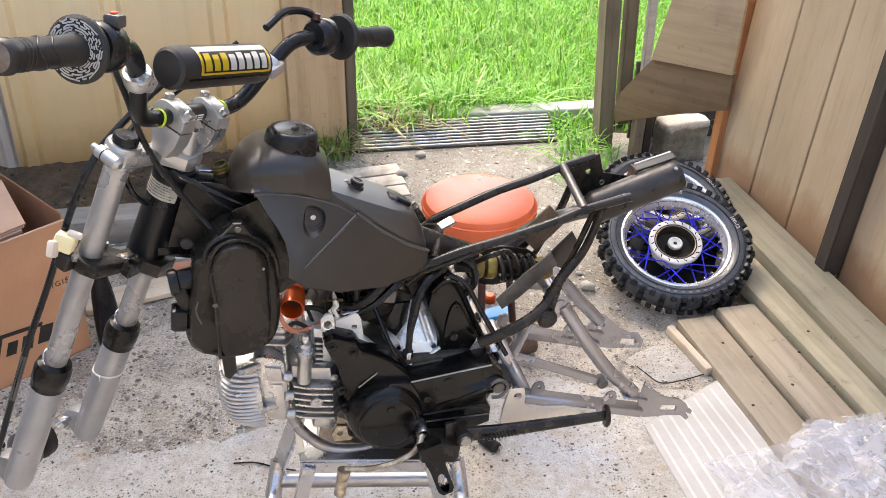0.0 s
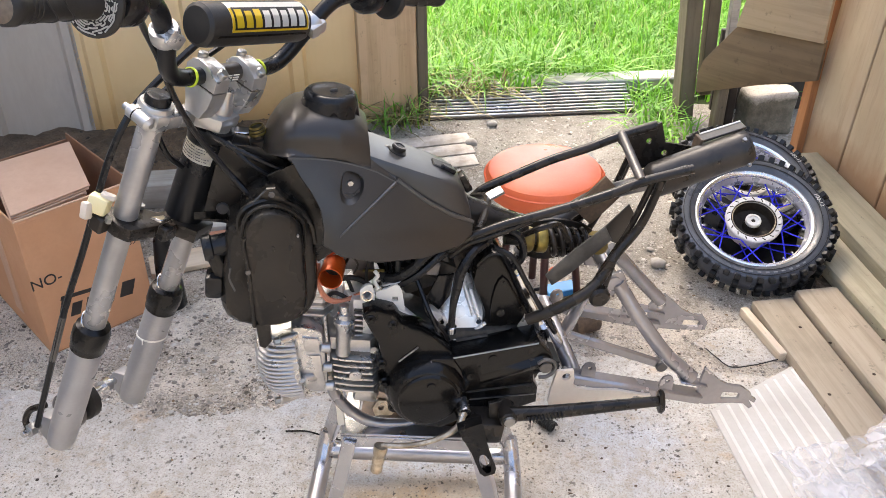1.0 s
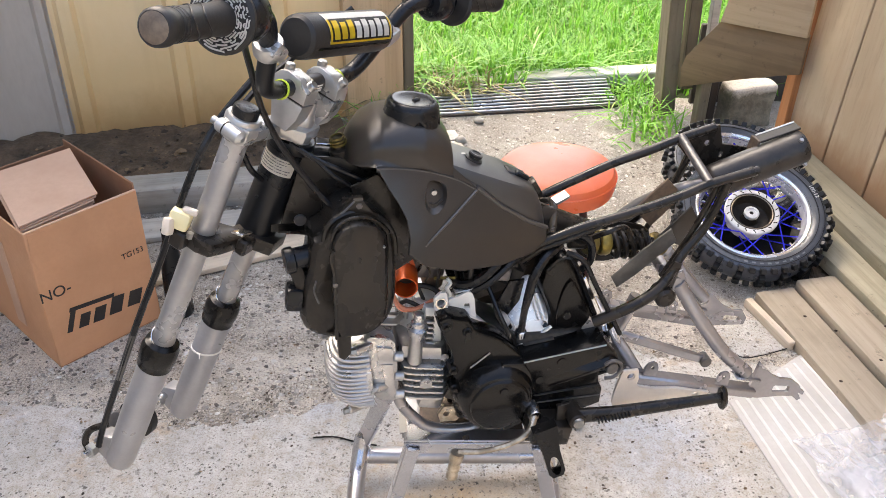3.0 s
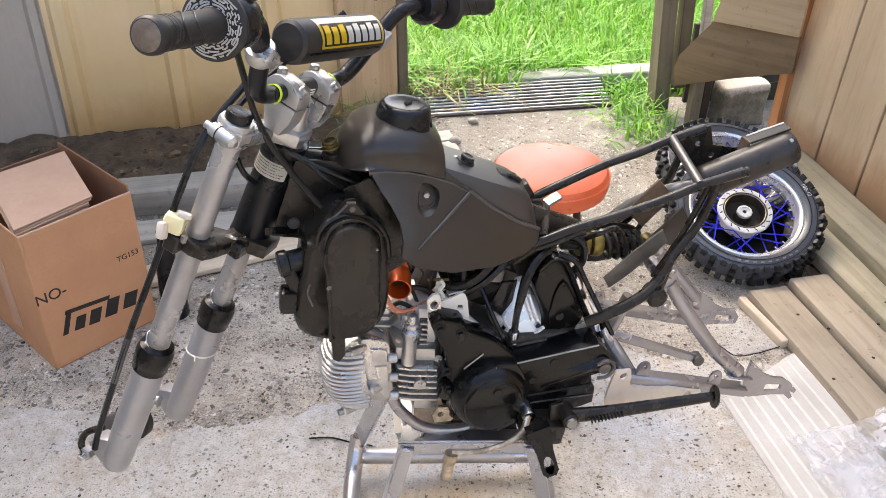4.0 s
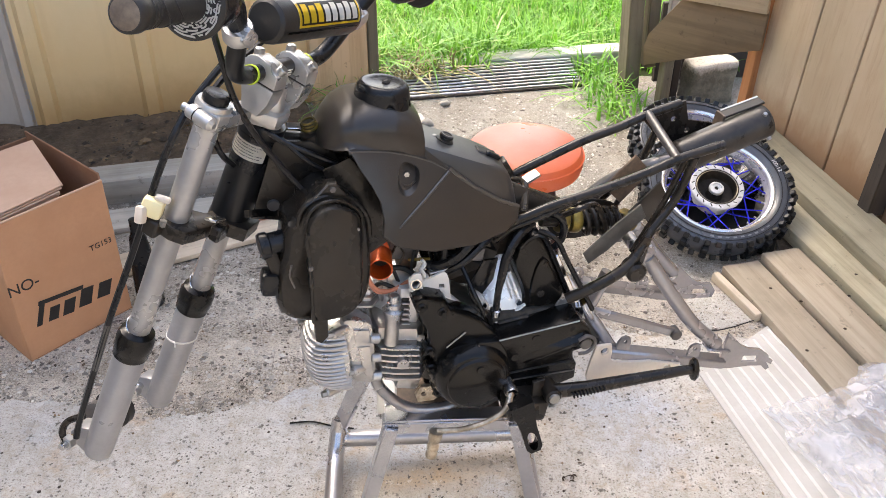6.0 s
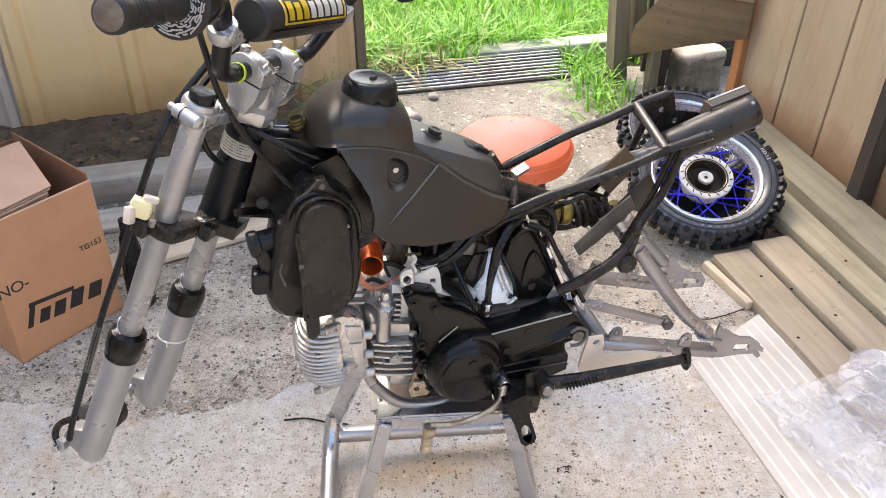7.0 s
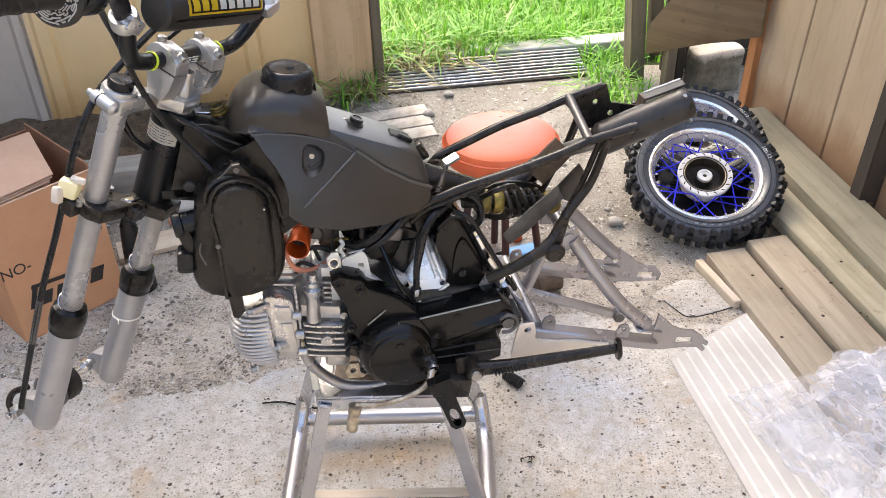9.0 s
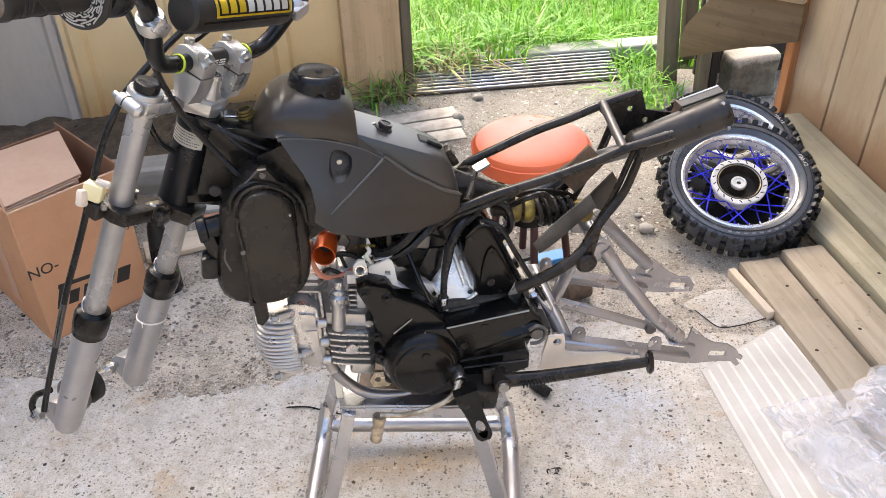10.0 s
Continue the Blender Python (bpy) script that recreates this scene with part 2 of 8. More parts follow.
def boarding(name):
    """Old cream paint on sawn boards: pinkish and tan drifts, upright streaks, rusty damp along the foot and edges."""
    m, n, l, b = nodes_of(name)
    tc = n.new("ShaderNodeTexCoord").outputs["Object"]
    sep = n.new("ShaderNodeSeparateXYZ")
    l.new(tc, sep.inputs[0])
    drift = noise_node(n, l, 2.4, 5, 0.65, tc, (1, 1, 0.5))
    streak = noise_node(n, l, 9, 6, 0.7, tc, (3.0, 3.0, 0.12))
    grain = noise_node(n, l, 70, 5, 0.7, tc, (1, 1, 0.1))
    foot = noise_node(n, l, 7, 5, 0.7, tc, (1, 1, 0.4))
    c = mix(n, l, ramp(n, l, drift.outputs["Fac"], [(0.36, 0.0), (0.66, 1.0)]), (0.55, 0.42, 0.28), (0.45, 0.335, 0.212))
    c = mix(n, l, ramp(n, l, streak.outputs["Fac"], [(0.50, 0.0), (0.74, 0.5)]), c, (0.42, 0.285, 0.17))
    c = mix(n, l, ramp(n, l, grain.outputs["Fac"], [(0.52, 0.0), (0.75, 0.35)]), c, (0.22, 0.14, 0.08))
    hgt = n.new("ShaderNodeMath")
    hgt.operation = "MULTIPLY_ADD"
    l.new(foot.outputs["Fac"], hgt.inputs[0])
    hgt.inputs[1].default_value = -0.22
    l.new(sep.outputs[2], hgt.inputs[2])
    c = mix(n, l, ramp(n, l, hgt.outputs[0], [(0.0, 0.85), (0.10, 0.0)]), c, (0.30, 0.165, 0.08))
    l.new(c, b.inputs["Base Color"])
    b.inputs["Roughness"].default_value = 0.65
    bump(n, l, b, mix(n, l, 0.5, grain.outputs["Fac"], streak.outputs["Fac"]), 0.35, 0.002)
    return m


def stained_sheet(name):
    """Cream enamel on pressed sheet, tanned by damp and splashed soil along its foot, faint upright runs."""
    m, n, l, b = nodes_of(name)
    tc = n.new("ShaderNodeTexCoord").outputs["Object"]
    sep = n.new("ShaderNodeSeparateXYZ")
    l.new(tc, sep.inputs[0])
    drift = noise_node(n, l, 2.2, 5, 0.6, tc, (1, 1, 0.4))
    runs = noise_node(n, l, 14, 5, 0.7, tc, (2.0, 2.0, 0.10))
    blot = noise_node(n, l, 6, 6, 0.7, tc, (1, 1, 0.8))
    fine = noise_node(n, l, 60, 3, 0.6, tc)
    c = mix(n, l, ramp(n, l, drift.outputs["Fac"], [(0.35, 0.0), (0.7, 1.0)]), (0.97, 0.775, 0.48), (0.93, 0.70, 0.385))
    c = mix(n, l, ramp(n, l, runs.outputs["Fac"], [(0.50, 0.0), (0.78, 0.30)]), c, (0.62, 0.44, 0.24))
    for lo, hi, reach, heavy, tone in ((0.20, 0.80, 0.30, 0.75, (0.76, 0.52, 0.23)), (0.02, 0.26, 0.18, 0.85, (0.46, 0.27, 0.10))):
        hgt = n.new("ShaderNodeMath")
        hgt.operation = "MULTIPLY_ADD"
        l.new(blot.outputs["Fac"], hgt.inputs[0])
        hgt.inputs[1].default_value = -reach
        l.new(sep.outputs[2], hgt.inputs[2])
        c = mix(n, l, masked(n, l, spread_over(n, l, hgt.outputs[0], lo - reach * 0.5, hi - reach * 0.5), ramp(n, l, drift.outputs["Fac"], [(0.2, heavy), (0.8, heavy)])), c, tone)
    l.new(c, b.inputs["Base Color"])
    l.new(ramp(n, l, blot.outputs["Fac"], [(0.3, 0.42), (0.7, 0.6)]), b.inputs["Roughness"])
    bump(n, l, b, fine.outputs["Fac"], 0.05, 0.001)
    return m


def clear_film(name):
    """Thin crumpled polythene: mostly see-through, glossy, with whiter patches and creases painted as highlights."""
    m, n, l, b = nodes_of(name)
    b.inputs["Base Color"].default_value = (0.78, 0.78, 0.81, 1)
    b.inputs["Roughness"].default_value = 0.12
    b.inputs["Specular IOR Level"].default_value = 1.0
    clear = n.new("ShaderNodeBsdfTransparent")
    both = n.new("ShaderNodeMixShader")
    sheen = noise_node(n, l, 9, 4, 0.6)
    crease = noise_node(n, l, 15, 3, 0.55, None, (1.0, 0.30, 1.0))
    thin = ramp(n, l, sheen.outputs["Fac"], [(0.40, 0.12), (0.62, 0.42)])
    line_of = ramp(n, l, crease.outputs["Fac"], [(0.43, 0.0), (0.49, 0.40), (0.51, 0.40), (0.57, 0.0)])
    l.new(mix(n, l, 1.0, thin, line_of, "LIGHTEN"), both.inputs[0])
    bump(n, l, b, crease.outputs["Fac"], 0.7, 0.008)
    l.new(clear.outputs[0], both.inputs[1])
    l.new(b.outputs[0], both.inputs[2])
    l.new(both.outputs[0], n["Material Output"].inputs["Surface"])
    return m


def diffuser_sheet(name):
    """Translucent sheet for the added unseen roof: passes daylight softly."""
    m, n, l, b = nodes_of(name)
    dirt = noise_node(n, l, 2.5, 5, 0.65)
    c = ramp(n, l, dirt.outputs["Fac"], [(0.3, (0.62, 0.62, 0.60)), (0.7, (0.48, 0.47, 0.44))])
    l.new(c, b.inputs["Base Color"])
    b.inputs["Roughness"].default_value = 0.5
    thin = n.new("ShaderNodeBsdfTranslucent")
    l.new(c, thin.inputs["Color"])
    both = n.new("ShaderNodeMixShader")
    both.inputs[0].default_value = 0.6
    l.new(b.outputs[0], both.inputs[1])
    l.new(thin.outputs[0], both.inputs[2])
    l.new(both.outputs[0], n["Material Output"].inputs["Surface"])
    return m


def blades(name):
    m, n, l, b = nodes_of(name)
    geo = n.new("ShaderNodeNewGeometry")
    c = ramp(n, l, geo.outputs["Random Per Island"], [(0.0, (0.105, 0.29, 0.018)), (0.5, (0.22, 0.52, 0.045)), (0.88, (0.36, 0.66, 0.09)), (1.0, (0.54, 0.57, 0.22))])
    patch = noise_node(n, l, 1.7, 4, 0.6)
    c = mix(n, l, ramp(n, l, patch.outputs["Fac"], [(0.4, 0.0), (0.7, 0.35)]), c, (0.06, 0.16, 0.015))
    l.new(c, b.inputs["Base Color"])
    b.inputs["Roughness"].default_value = 0.5
    thin = n.new("ShaderNodeBsdfTranslucent")
    l.new(c, thin.inputs["Color"])
    both = n.new("ShaderNodeMixShader")
    both.inputs[0].default_value = 0.35
    l.new(b.outputs[0], both.inputs[1])
    l.new(thin.outputs[0], both.inputs[2])
    l.new(both.outputs[0], n["Material Output"].inputs["Surface"])
    return m


def island_tones(name, stops, rough=0.85):
    m, n, l, b = nodes_of(name)
    geo = n.new("ShaderNodeNewGeometry")
    l.new(ramp(n, l, geo.outputs["Random Per Island"], stops), b.inputs["Base Color"])
    b.inputs["Roughness"].default_value = rough
    return m


ROOF_DIFFUSER = diffuser_sheet("roof_diffuser")
ROUGH_CONCRETE = rough_concrete("rough_concrete")
SCREED = screed("cement_screed")
MOSSY = mossy("mossy_block")
BLOCK = surface("grey_block", (0.45, 0.42, 0.37), (0.25, 0.23, 0.19), 0.9, 0, 8, 90, 0.5, 0.004)
SHEET = stained_sheet("cream_sheet_metal")
GREY_SHEET = surface("grey_sheet_metal", (0.56, 0.50, 0.42), (0.42, 0.365, 0.295), 0.5, 0, 2.2, 60, 0.05, 0.001, 0.1, (1, 1, 0.25))
PLY = boarding("cream_painted_board")
RUST_WOOD = wood("orange_stained_timber", (0.30, 0.135, 0.05), (0.17, 0.075, 0.03), (40, 40, 2))
RUST_TRIM = wood("rusty_orange_timber", (0.46, 0.20, 0.075), (0.27, 0.115, 0.045), (40, 40, 2))
DARK_WOOD = wood("dark_weathered_timber", (0.06, 0.045, 0.033), (0.03, 0.023, 0.018), (40, 40, 2))
POST_WOOD = wood("weathered_post_timber", (0.19, 0.155, 0.10), (0.085, 0.068, 0.042), (40, 40, 2))
BOARD_WOOD = wood("weathered_board_timber", (0.23, 0.155, 0.083), (0.145, 0.097, 0.05))
TAN_WOOD = wood("tan_stained_timber", (0.66, 0.46, 0.26), (0.46, 0.30, 0.155), (30, 30, 1.5))
DECK_WOOD = wood("deck_timber", (0.40, 0.335, 0.252), (0.235, 0.19, 0.133))
GREEN_WOOD = wood("mossy_deck_timber", (0.38, 0.335, 0.235), (0.225, 0.20, 0.128))
SILL_WOOD = wood("pale_grey_timber", (0.60, 0.57, 0.52), (0.42, 0.39, 0.34))
GREY_WOOD = wood("grey_timber", (0.50, 0.47, 0.41), (0.32, 0.29, 0.24))
WHITEWASH = surface("whitewashed_wood", (0.58, 0.53, 0.46), (0.33, 0.285, 0.225), 0.85, 0, 16, 90, 0.6, 0.004)
PALE_WOOD = wood("pale_timber", (0.68, 0.58, 0.44), (0.50, 0.40, 0.28))
CREAM_WOOD = wood("cream_stained_timber", (0.58, 0.435, 0.27), (0.44, 0.32, 0.185))
RED_WOOD = wood("reddish_timber", (0.45, 0.22, 0.14), (0.30, 0.13, 0.08))
GROOVE_BED = surface("grooved_board_bed", (0.575, 0.55, 0.505), (0.48, 0.452, 0.405), 0.75, 0, 7, 120, 0.3, 0.002)
GROOVED = surface("grooved_white_board", (0.74, 0.715, 0.67), (0.61, 0.58, 0.525), 0.7, 0, 7, 120, 0.3, 0.002)
SOIL = surface("dark_soil", (0.17, 0.115, 0.07), (0.06, 0.042, 0.026), 1.0, 0, 12, 70, 1.0, 0.012)
LAWN = surface("lawn_earth", (0.05, 0.07, 0.018), (0.025, 0.03, 0.01), 1.0, 0, 5, 60, 0.6, 0.01)
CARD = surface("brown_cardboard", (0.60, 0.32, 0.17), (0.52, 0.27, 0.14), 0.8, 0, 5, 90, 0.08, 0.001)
# CARD at about half brightness: the shade inside the carton, put into the colour
CARD_SHADED = surface("shaded_cardboard", (0.34, 0.17, 0.09), (0.27, 0.13, 0.07), 0.85, 0, 5, 90, 0.08, 0.001)
CARD_PALE = surface("pale_cardboard", (0.62, 0.405, 0.275), (0.53, 0.33, 0.22), 0.8, 0, 4, 70, 0.08, 0.001)
INK = surface("black_print", (0.03, 0.025, 0.022), None, 0.7)
FILM = clear_film("clear_polythene")
GRASS = blades("grass_blades")
DRY_GRASS = island_tones("dry_grass_blades", [(0.0, (0.16, 0.13, 0.06)), (0.5, (0.36, 0.29, 0.14)), (0.8, (0.30, 0.34, 0.10)), (1.0, (0.56, 0.48, 0.28))])
STONES = island_tones("gravel_tones", [(0.0, (0.11, 0.09, 0.075)), (0.5, (0.34, 0.30, 0.25)), (1.0, (0.72, 0.68, 0.61))])
CRUMBS = island_tones("dark_crumbs", [(0.0, (0.03, 0.022, 0.016)), (0.7, (0.10, 0.07, 0.045)), (1.0, (0.26, 0.17, 0.09))])
TARNISH = surface("muddy_tarnish", (0.10, 0.095, 0.085), (0.04, 0.036, 0.03), 0.6, 0.3, 14, 120, 0.3)
DRUM_IRON = surface("rusty_iron", (0.06, 0.035, 0.02), (0.02, 0.014, 0.01), 0.8, 0.2)
ALUMINIUM = surface("ribbed_aluminium", (0.70, 0.69, 0.67), (0.34, 0.32, 0.29), 0.36, 0.8, 12, 120, 0.15, 0.001)


# ---- mesh tools ----
def part(name, bm, material, parent=None, label="", smooth=True):
    """Links a bmesh as one mesh object, under a thing or a part."""
    me = bpy.data.meshes.new(name)
    bmesh.ops.recalc_face_normals(bm, faces=bm.faces)
    bm.to_mesh(me)
    bm.free()
    if smooth:
        me.shade_smooth()
        me.set_sharp_from_angle(angle=radians(38))
    me.materials.append(material)
    ob = new(name, me)
    ob.parent = parent
    if label:
        tagged(ob, label)
    return ob


def thing(name, m, label, category, group="", kind=""):
    """An Empty at the thing's base, which parents its parts."""
    ob = new(name)
    ob.empty_display_size = 0.05
    ob.matrix_world = m
    return tagged(ob, label, category, group, kind)


def solid(name, bm, material, m, label, category, group="", kind="", smooth=True):
    """A thing that is one mesh."""
    ob = part(name, bm, material, None, "", smooth)
    ob.matrix_world = m
    return tagged(ob, label, category, group, kind)


def box(sx, sy, sz, bevel=0.002, at=(0, 0, 0), turn=(0, 0, 0), bm=None, seg=1):
    """A block with worn edges, its middle at `at`."""
    own = bmesh.new()
    bmesh.ops.create_cube(own, size=1.0, matrix=Matrix.Diagonal((sx, sy, sz, 1)))
    if bevel:
        bmesh.ops.bevel(own, geom=own.edges[:], offset=bevel, segments=seg, affect="EDGES", profile=0.5)
    own.transform(pose(*at, *turn))
    return join(own, bm)


def join(own, bm):
    if bm is None:
        return own
    me = bpy.data.meshes.new("tmp")
    own.to_mesh(me)
    own.free()
    bm.from_mesh(me)
    bpy.data.meshes.remove(me)
    return bm


def bend(points, steps=6):
    """A smooth line through a few points."""
    p = [Vector(q) for q in points]
    if len(p) < 3:
        return p
    p = [2 * p[0] - p[1], *p, 2 * p[-1] - p[-2]]
    out = []
    for a, b, c, d in zip(p, p[1:], p[2:], p[3:]):
        for i in range(steps):
            t = i / steps
            out.append(0.5 * (2 * b + (c - a) * t + (2 * a - 5 * b + 4 * c - d) * t * t + (3 * b - a - 3 * c + d) * t ** 3))
    return out + [p[-2]]


def tube(points, radius, seg=10, bm=None, curved=True, cap=True, flat=1.0):
    """A pipe along a line; radius may be one number or one for each of the given points. flat squashes it across."""
    line = bend(points) if curved else [Vector(q) for q in points]
    n = len(line)
    if isinstance(radius, (int, float)):
        radii = [radius] * n
    else:
        radii = np.interp(np.linspace(0, 1, n), np.linspace(0, 1, len(radius)), radius).tolist()
    own = bmesh.new()
    ref = Vector((0, 0, 1))
    first = (line[1] - line[0]).normalized()
    if abs(first.z) > 0.9:
        ref = Vector((1, 0, 0))
    rings = []
    for i, p in enumerate(line):
        d = (line[min(i + 1, n - 1)] - line[max(i - 1, 0)]).normalized()
        side = d.cross(ref).normalized()
        ref = side.cross(d).normalized()
        rings.append([own.verts.new(p + radii[i] * (flat * math.cos(a) * side + math.sin(a) * ref)) for a in (2 * math.pi * k / seg for k in range(seg))])
    for a, b in zip(rings, rings[1:]):
        for k in range(seg):
            own.faces.new((a[k], a[(k + 1) % seg], b[(k + 1) % seg], b[k]))
    if cap:
        own.faces.new(rings[0][::-1])
        own.faces.new(rings[-1])
    return join(own, bm)


def lathe(profile, seg=24, m=None, bm=None, closed=False):
    """A turned shape about z from (radius, height) pairs."""
    own = bmesh.new()
    rings = []
    for r, h in profile:
        if r < 1e-6:
            rings.append([own.verts.new((0, 0, h))])
        else:
            rings.append([own.verts.new((r * math.cos(2 * math.pi * k / seg), r * math.sin(2 * math.pi * k / seg), h)) for k in range(seg)])
    pairs = list(zip(rings, rings[1:])) + ([(rings[-1], rings[0])] if closed else [])
    for a, b in pairs:
        for k in range(seg):
            j = (k + 1) % seg
            if len(a) == 1 and len(b) == 1:
                continue
            if len(a) == 1:
                own.faces.new((a[0], b[j], b[k]))
            elif len(b) == 1:
                own.faces.new((a[k], a[j], b[0]))
            else:
                own.faces.new((a[k], a[j], b[j], b[k]))
    if not closed:
        for ring, flip in ((rings[0], True), (rings[-1], False)):
            if len(ring) > 1:
                own.faces.new(ring[::-1] if flip else ring)
    if m is not None:
        own.transform(m)
    return join(own, bm)


def axis(p, q):
    """The pose whose z runs from p towards q."""
    d = Vector(q) - Vector(p)
    return Matrix.Translation(p) @ d.to_track_quat("Z", "Y").to_matrix().to_4x4()


def rod(p, q, r, r2=None, seg=14, bm=None, bevel=0.0):
    length = (Vector(q) - Vector(p)).length
    r2 = r if r2 is None else r2
    e = min(bevel, r * 0.6, r2 * 0.6, length * 0.3)
    prof = [(r - e, 0), (r, e), (r2, length - e), (r2 - e, length)] if e else [(r, 0), (r2, length)]
    return lathe(prof, seg, axis(p, q), bm)


def plate(outline, y0, y1, bevel=0.0015, bm=None, m=None, round_corners=0):
    """A flat shape drawn in x and z, from y0 to y1 thick."""
    pts = [Vector((x, z)) for x, z in outline]
    for _ in range(round_corners):
        pts = [v for a, b in zip(pts, pts[1:] + pts[:1]) for v in (a * 0.75 + b * 0.25, a * 0.25 + b * 0.75)]
    own = bmesh.new()
    f = own.faces.new([own.verts.new((p.x, y0, p.y)) for p in pts])
    ext = bmesh.ops.extrude_face_region(own, geom=[f])
    bmesh.ops.translate(own, vec=(0, y1 - y0, 0), verts=[v for v in ext["geom"] if isinstance(v, bmesh.types.BMVert)])
    if bevel:
        rim = [e for e in own.edges if abs(e.verts[0].co.y - e.verts[1].co.y) < 1e-6]
        bmesh.ops.bevel(own, geom=rim, offset=bevel, segments=2, affect="EDGES", profile=0.5)
    if m is not None:
        own.transform(m)
    return join(own, bm)


def loft(rings, bm=None, cap=True):
    """A skin over rings of equally many points."""
    own = bmesh.new()
    vs = [[own.verts.new(p) for p in ring] for ring in rings]
    n = len(vs[0])
    for a, b in zip(vs, vs[1:]):
        for k in range(n):
            own.faces.new((a[k], a[(k + 1) % n], b[(k + 1) % n], b[k]))
    if cap:
        own.faces.new(vs[0][::-1])
        own.faces.new(vs[-1])
    return join(own, bm)


def lettering(name, text, size, material, parent, m, label="", depth=0.0004, shear=0.0):
    """Printed words, in the built-in letters."""
    cu = bpy.data.curves.new("tmp", "FONT")
    cu.body, cu.size, cu.extrude, cu.shear = text, size, depth, shear
    cu.align_x, cu.align_y = "CENTER", "CENTER"
    ob = bpy.data.objects.new("tmp", cu)
    me = bpy.data.meshes.new_from_object(ob)
    bpy.data.objects.remove(ob)
    bpy.data.curves.remove(cu)
    me.materials.clear()
    me.materials.append(material)
    me.name = name
    out = new(name, me)
    out.parent = parent
    out.matrix_basis = m
    return tagged(out, label) if label else out


def heap(name, count, spot, size, material, label, category, flat=0.5, seed=3):
    """Many small stones or crumbs as one mesh; spot(rng) gives (x, y, z)."""
    rng = np.random.default_rng(seed)
    shape = np.array([(1, 0, 0), (0.3, 0.95, 0), (-0.8, 0.6, 0), (-0.75, -0.65, 0), (0.35, -0.9, 0), (0, 0, 1), (0, 0, -0.6)])
    tris = np.array([(i, (i + 1) % 5, 5) for i in range(5)] + [((i + 1) % 5, i, 6) for i in range(5)])
    verts, faces = [], []
    for i in range(count):
        x, y, z = spot(rng)
        s = size[0] * (size[1] / size[0]) ** (rng.random() ** 2.2)
        a = rng.random() * 6.28
        v = shape * (s * rng.uniform(0.7, 1.3), s * rng.uniform(0.5, 1.0), s * flat) * rng.uniform(0.8, 1.2, (7, 1))
        c, d = math.cos(a), math.sin(a)
        v = np.stack([v[:, 0] * c - v[:, 1] * d + x, v[:, 0] * d + v[:, 1] * c + y, v[:, 2] + z], 1)
        faces.append(tris + 7 * i)
        verts.append(v)
    me = bpy.data.meshes.new(name)
    me.from_pydata(np.concatenate(verts).tolist(), [], np.concatenate(faces).tolist())
    me.materials.append(material)
    return tagged(new(name, me), label, category, "", "stuff")


# ---- the setting ----
def wavy_slab(x0, x1, y_of, y0, z, steps=60):
    """A thin sheet whose far edge wanders."""
    bm = bmesh.new()
    rows = []
    for i in range(steps + 1):
        x = x0 + (x1 - x0) * i / steps
        y = y_of(x)
        rows.append([bm.verts.new(p) for p in ((x, y0, z), (x, y - 0.012, z), (x, y, z - 0.008))])
    for a, b in zip(rows, rows[1:]):
        for k in range(2):
            bm.faces.new((a[k], b[k], b[k + 1], a[k + 1]))
    return bm


solid("ground", box(80, 60, 0.2, 0, (0, 33.55, -0.12)), LAWN, Matrix(), "earth under the lawn outside the doorway", "ground", "", "structure", False)
solid("floor", box(7.0, 6.2, 0.2, 0, (-0.4, 0.5, -0.1)), ROUGH_CONCRETE, Matrix(), "rough weathered concrete floor with exposed gravel", "floor", "", "structure", False)


SCREED_LINE = [(-2.2, 1.67), (-1.2, 1.64), (-1.03, 1.625), (-0.775, 1.59), (-0.62, 1.618), (-0.49, 1.658), (-0.45, 1.70), (0.19, 1.967), (0.44, 1.93), (0.60, 1.92), (1.3, 2.0)]


def screed_edge(x):
    base = float(np.interp(x, [p[0] for p in SCREED_LINE], [p[1] for p in SCREED_LINE]))
    return base + 0.018 * noise.noise((x * 6.1, 0.3, 0)) + 0.016 * noise.noise((x * 14, 1.7, 0)) + 0.014 * noise.noise((x * 34, 2.7, 0)) + 0.010 * noise.noise((x * 95, 4.1, 0))


solid("floor_2", wavy_slab(-2.2, 1.3, screed_edge, -2.0, 0.006, 620), SCREED, Matrix(), "pale smooth cement screed with dark specks", "floor", "", "structure")

# Right-hand wall: vertical boards on a leaning frame. Its own x runs away from the front.
RIGHT = pose(1.262, 2.16, 0.02, 3.5, 0, 106)
wall_right = thing("wall_right", RIGHT, "cream painted vertical board wall, rust stained at its foot", "wall", "", "structure")
seams = (-2.9, -2.6, -2.3, -2.0, -1.7, -1.4, -1.1, -0.82, -0.55, -0.27, 0.0, 0.25, 0.545, 0.78, 1.035)
for a, b in zip(seams, seams[1:]):
    part("panel", box(b - a - 0.008, 0.018, 2.15, 0.004, ((a + b) / 2, -0.012, 1.06), (0, 0, 0), None, 2), PLY, wall_right, "", False)
part("backing", box(3.94, 0.02, 2.15, 0, (-0.93, -0.028, 1.06)), RUST_WOOD, wall_right)
part("corner_trim", box(0.052, 0.05, 2.2, 0.003, (1.096, -0.004, 1.06), (0, 3.6, 0)), RUST_TRIM, wall_right, "orange stained corner batten")
solid("wall_post", box(0.055, 0.06, 2.15, 0.004, (0, 0, 1.075)), DARK_WOOD, RIGHT @ pose(0.268, 0.028, 0.07), "dark weathered upright timber post against the board wall", "post", "", "structure")

# Left-hand wall: ribbed sheets down to the soil.
LEFT_A, LEFT_TURN = (-1.62, 2.93, 0.0), 21.0


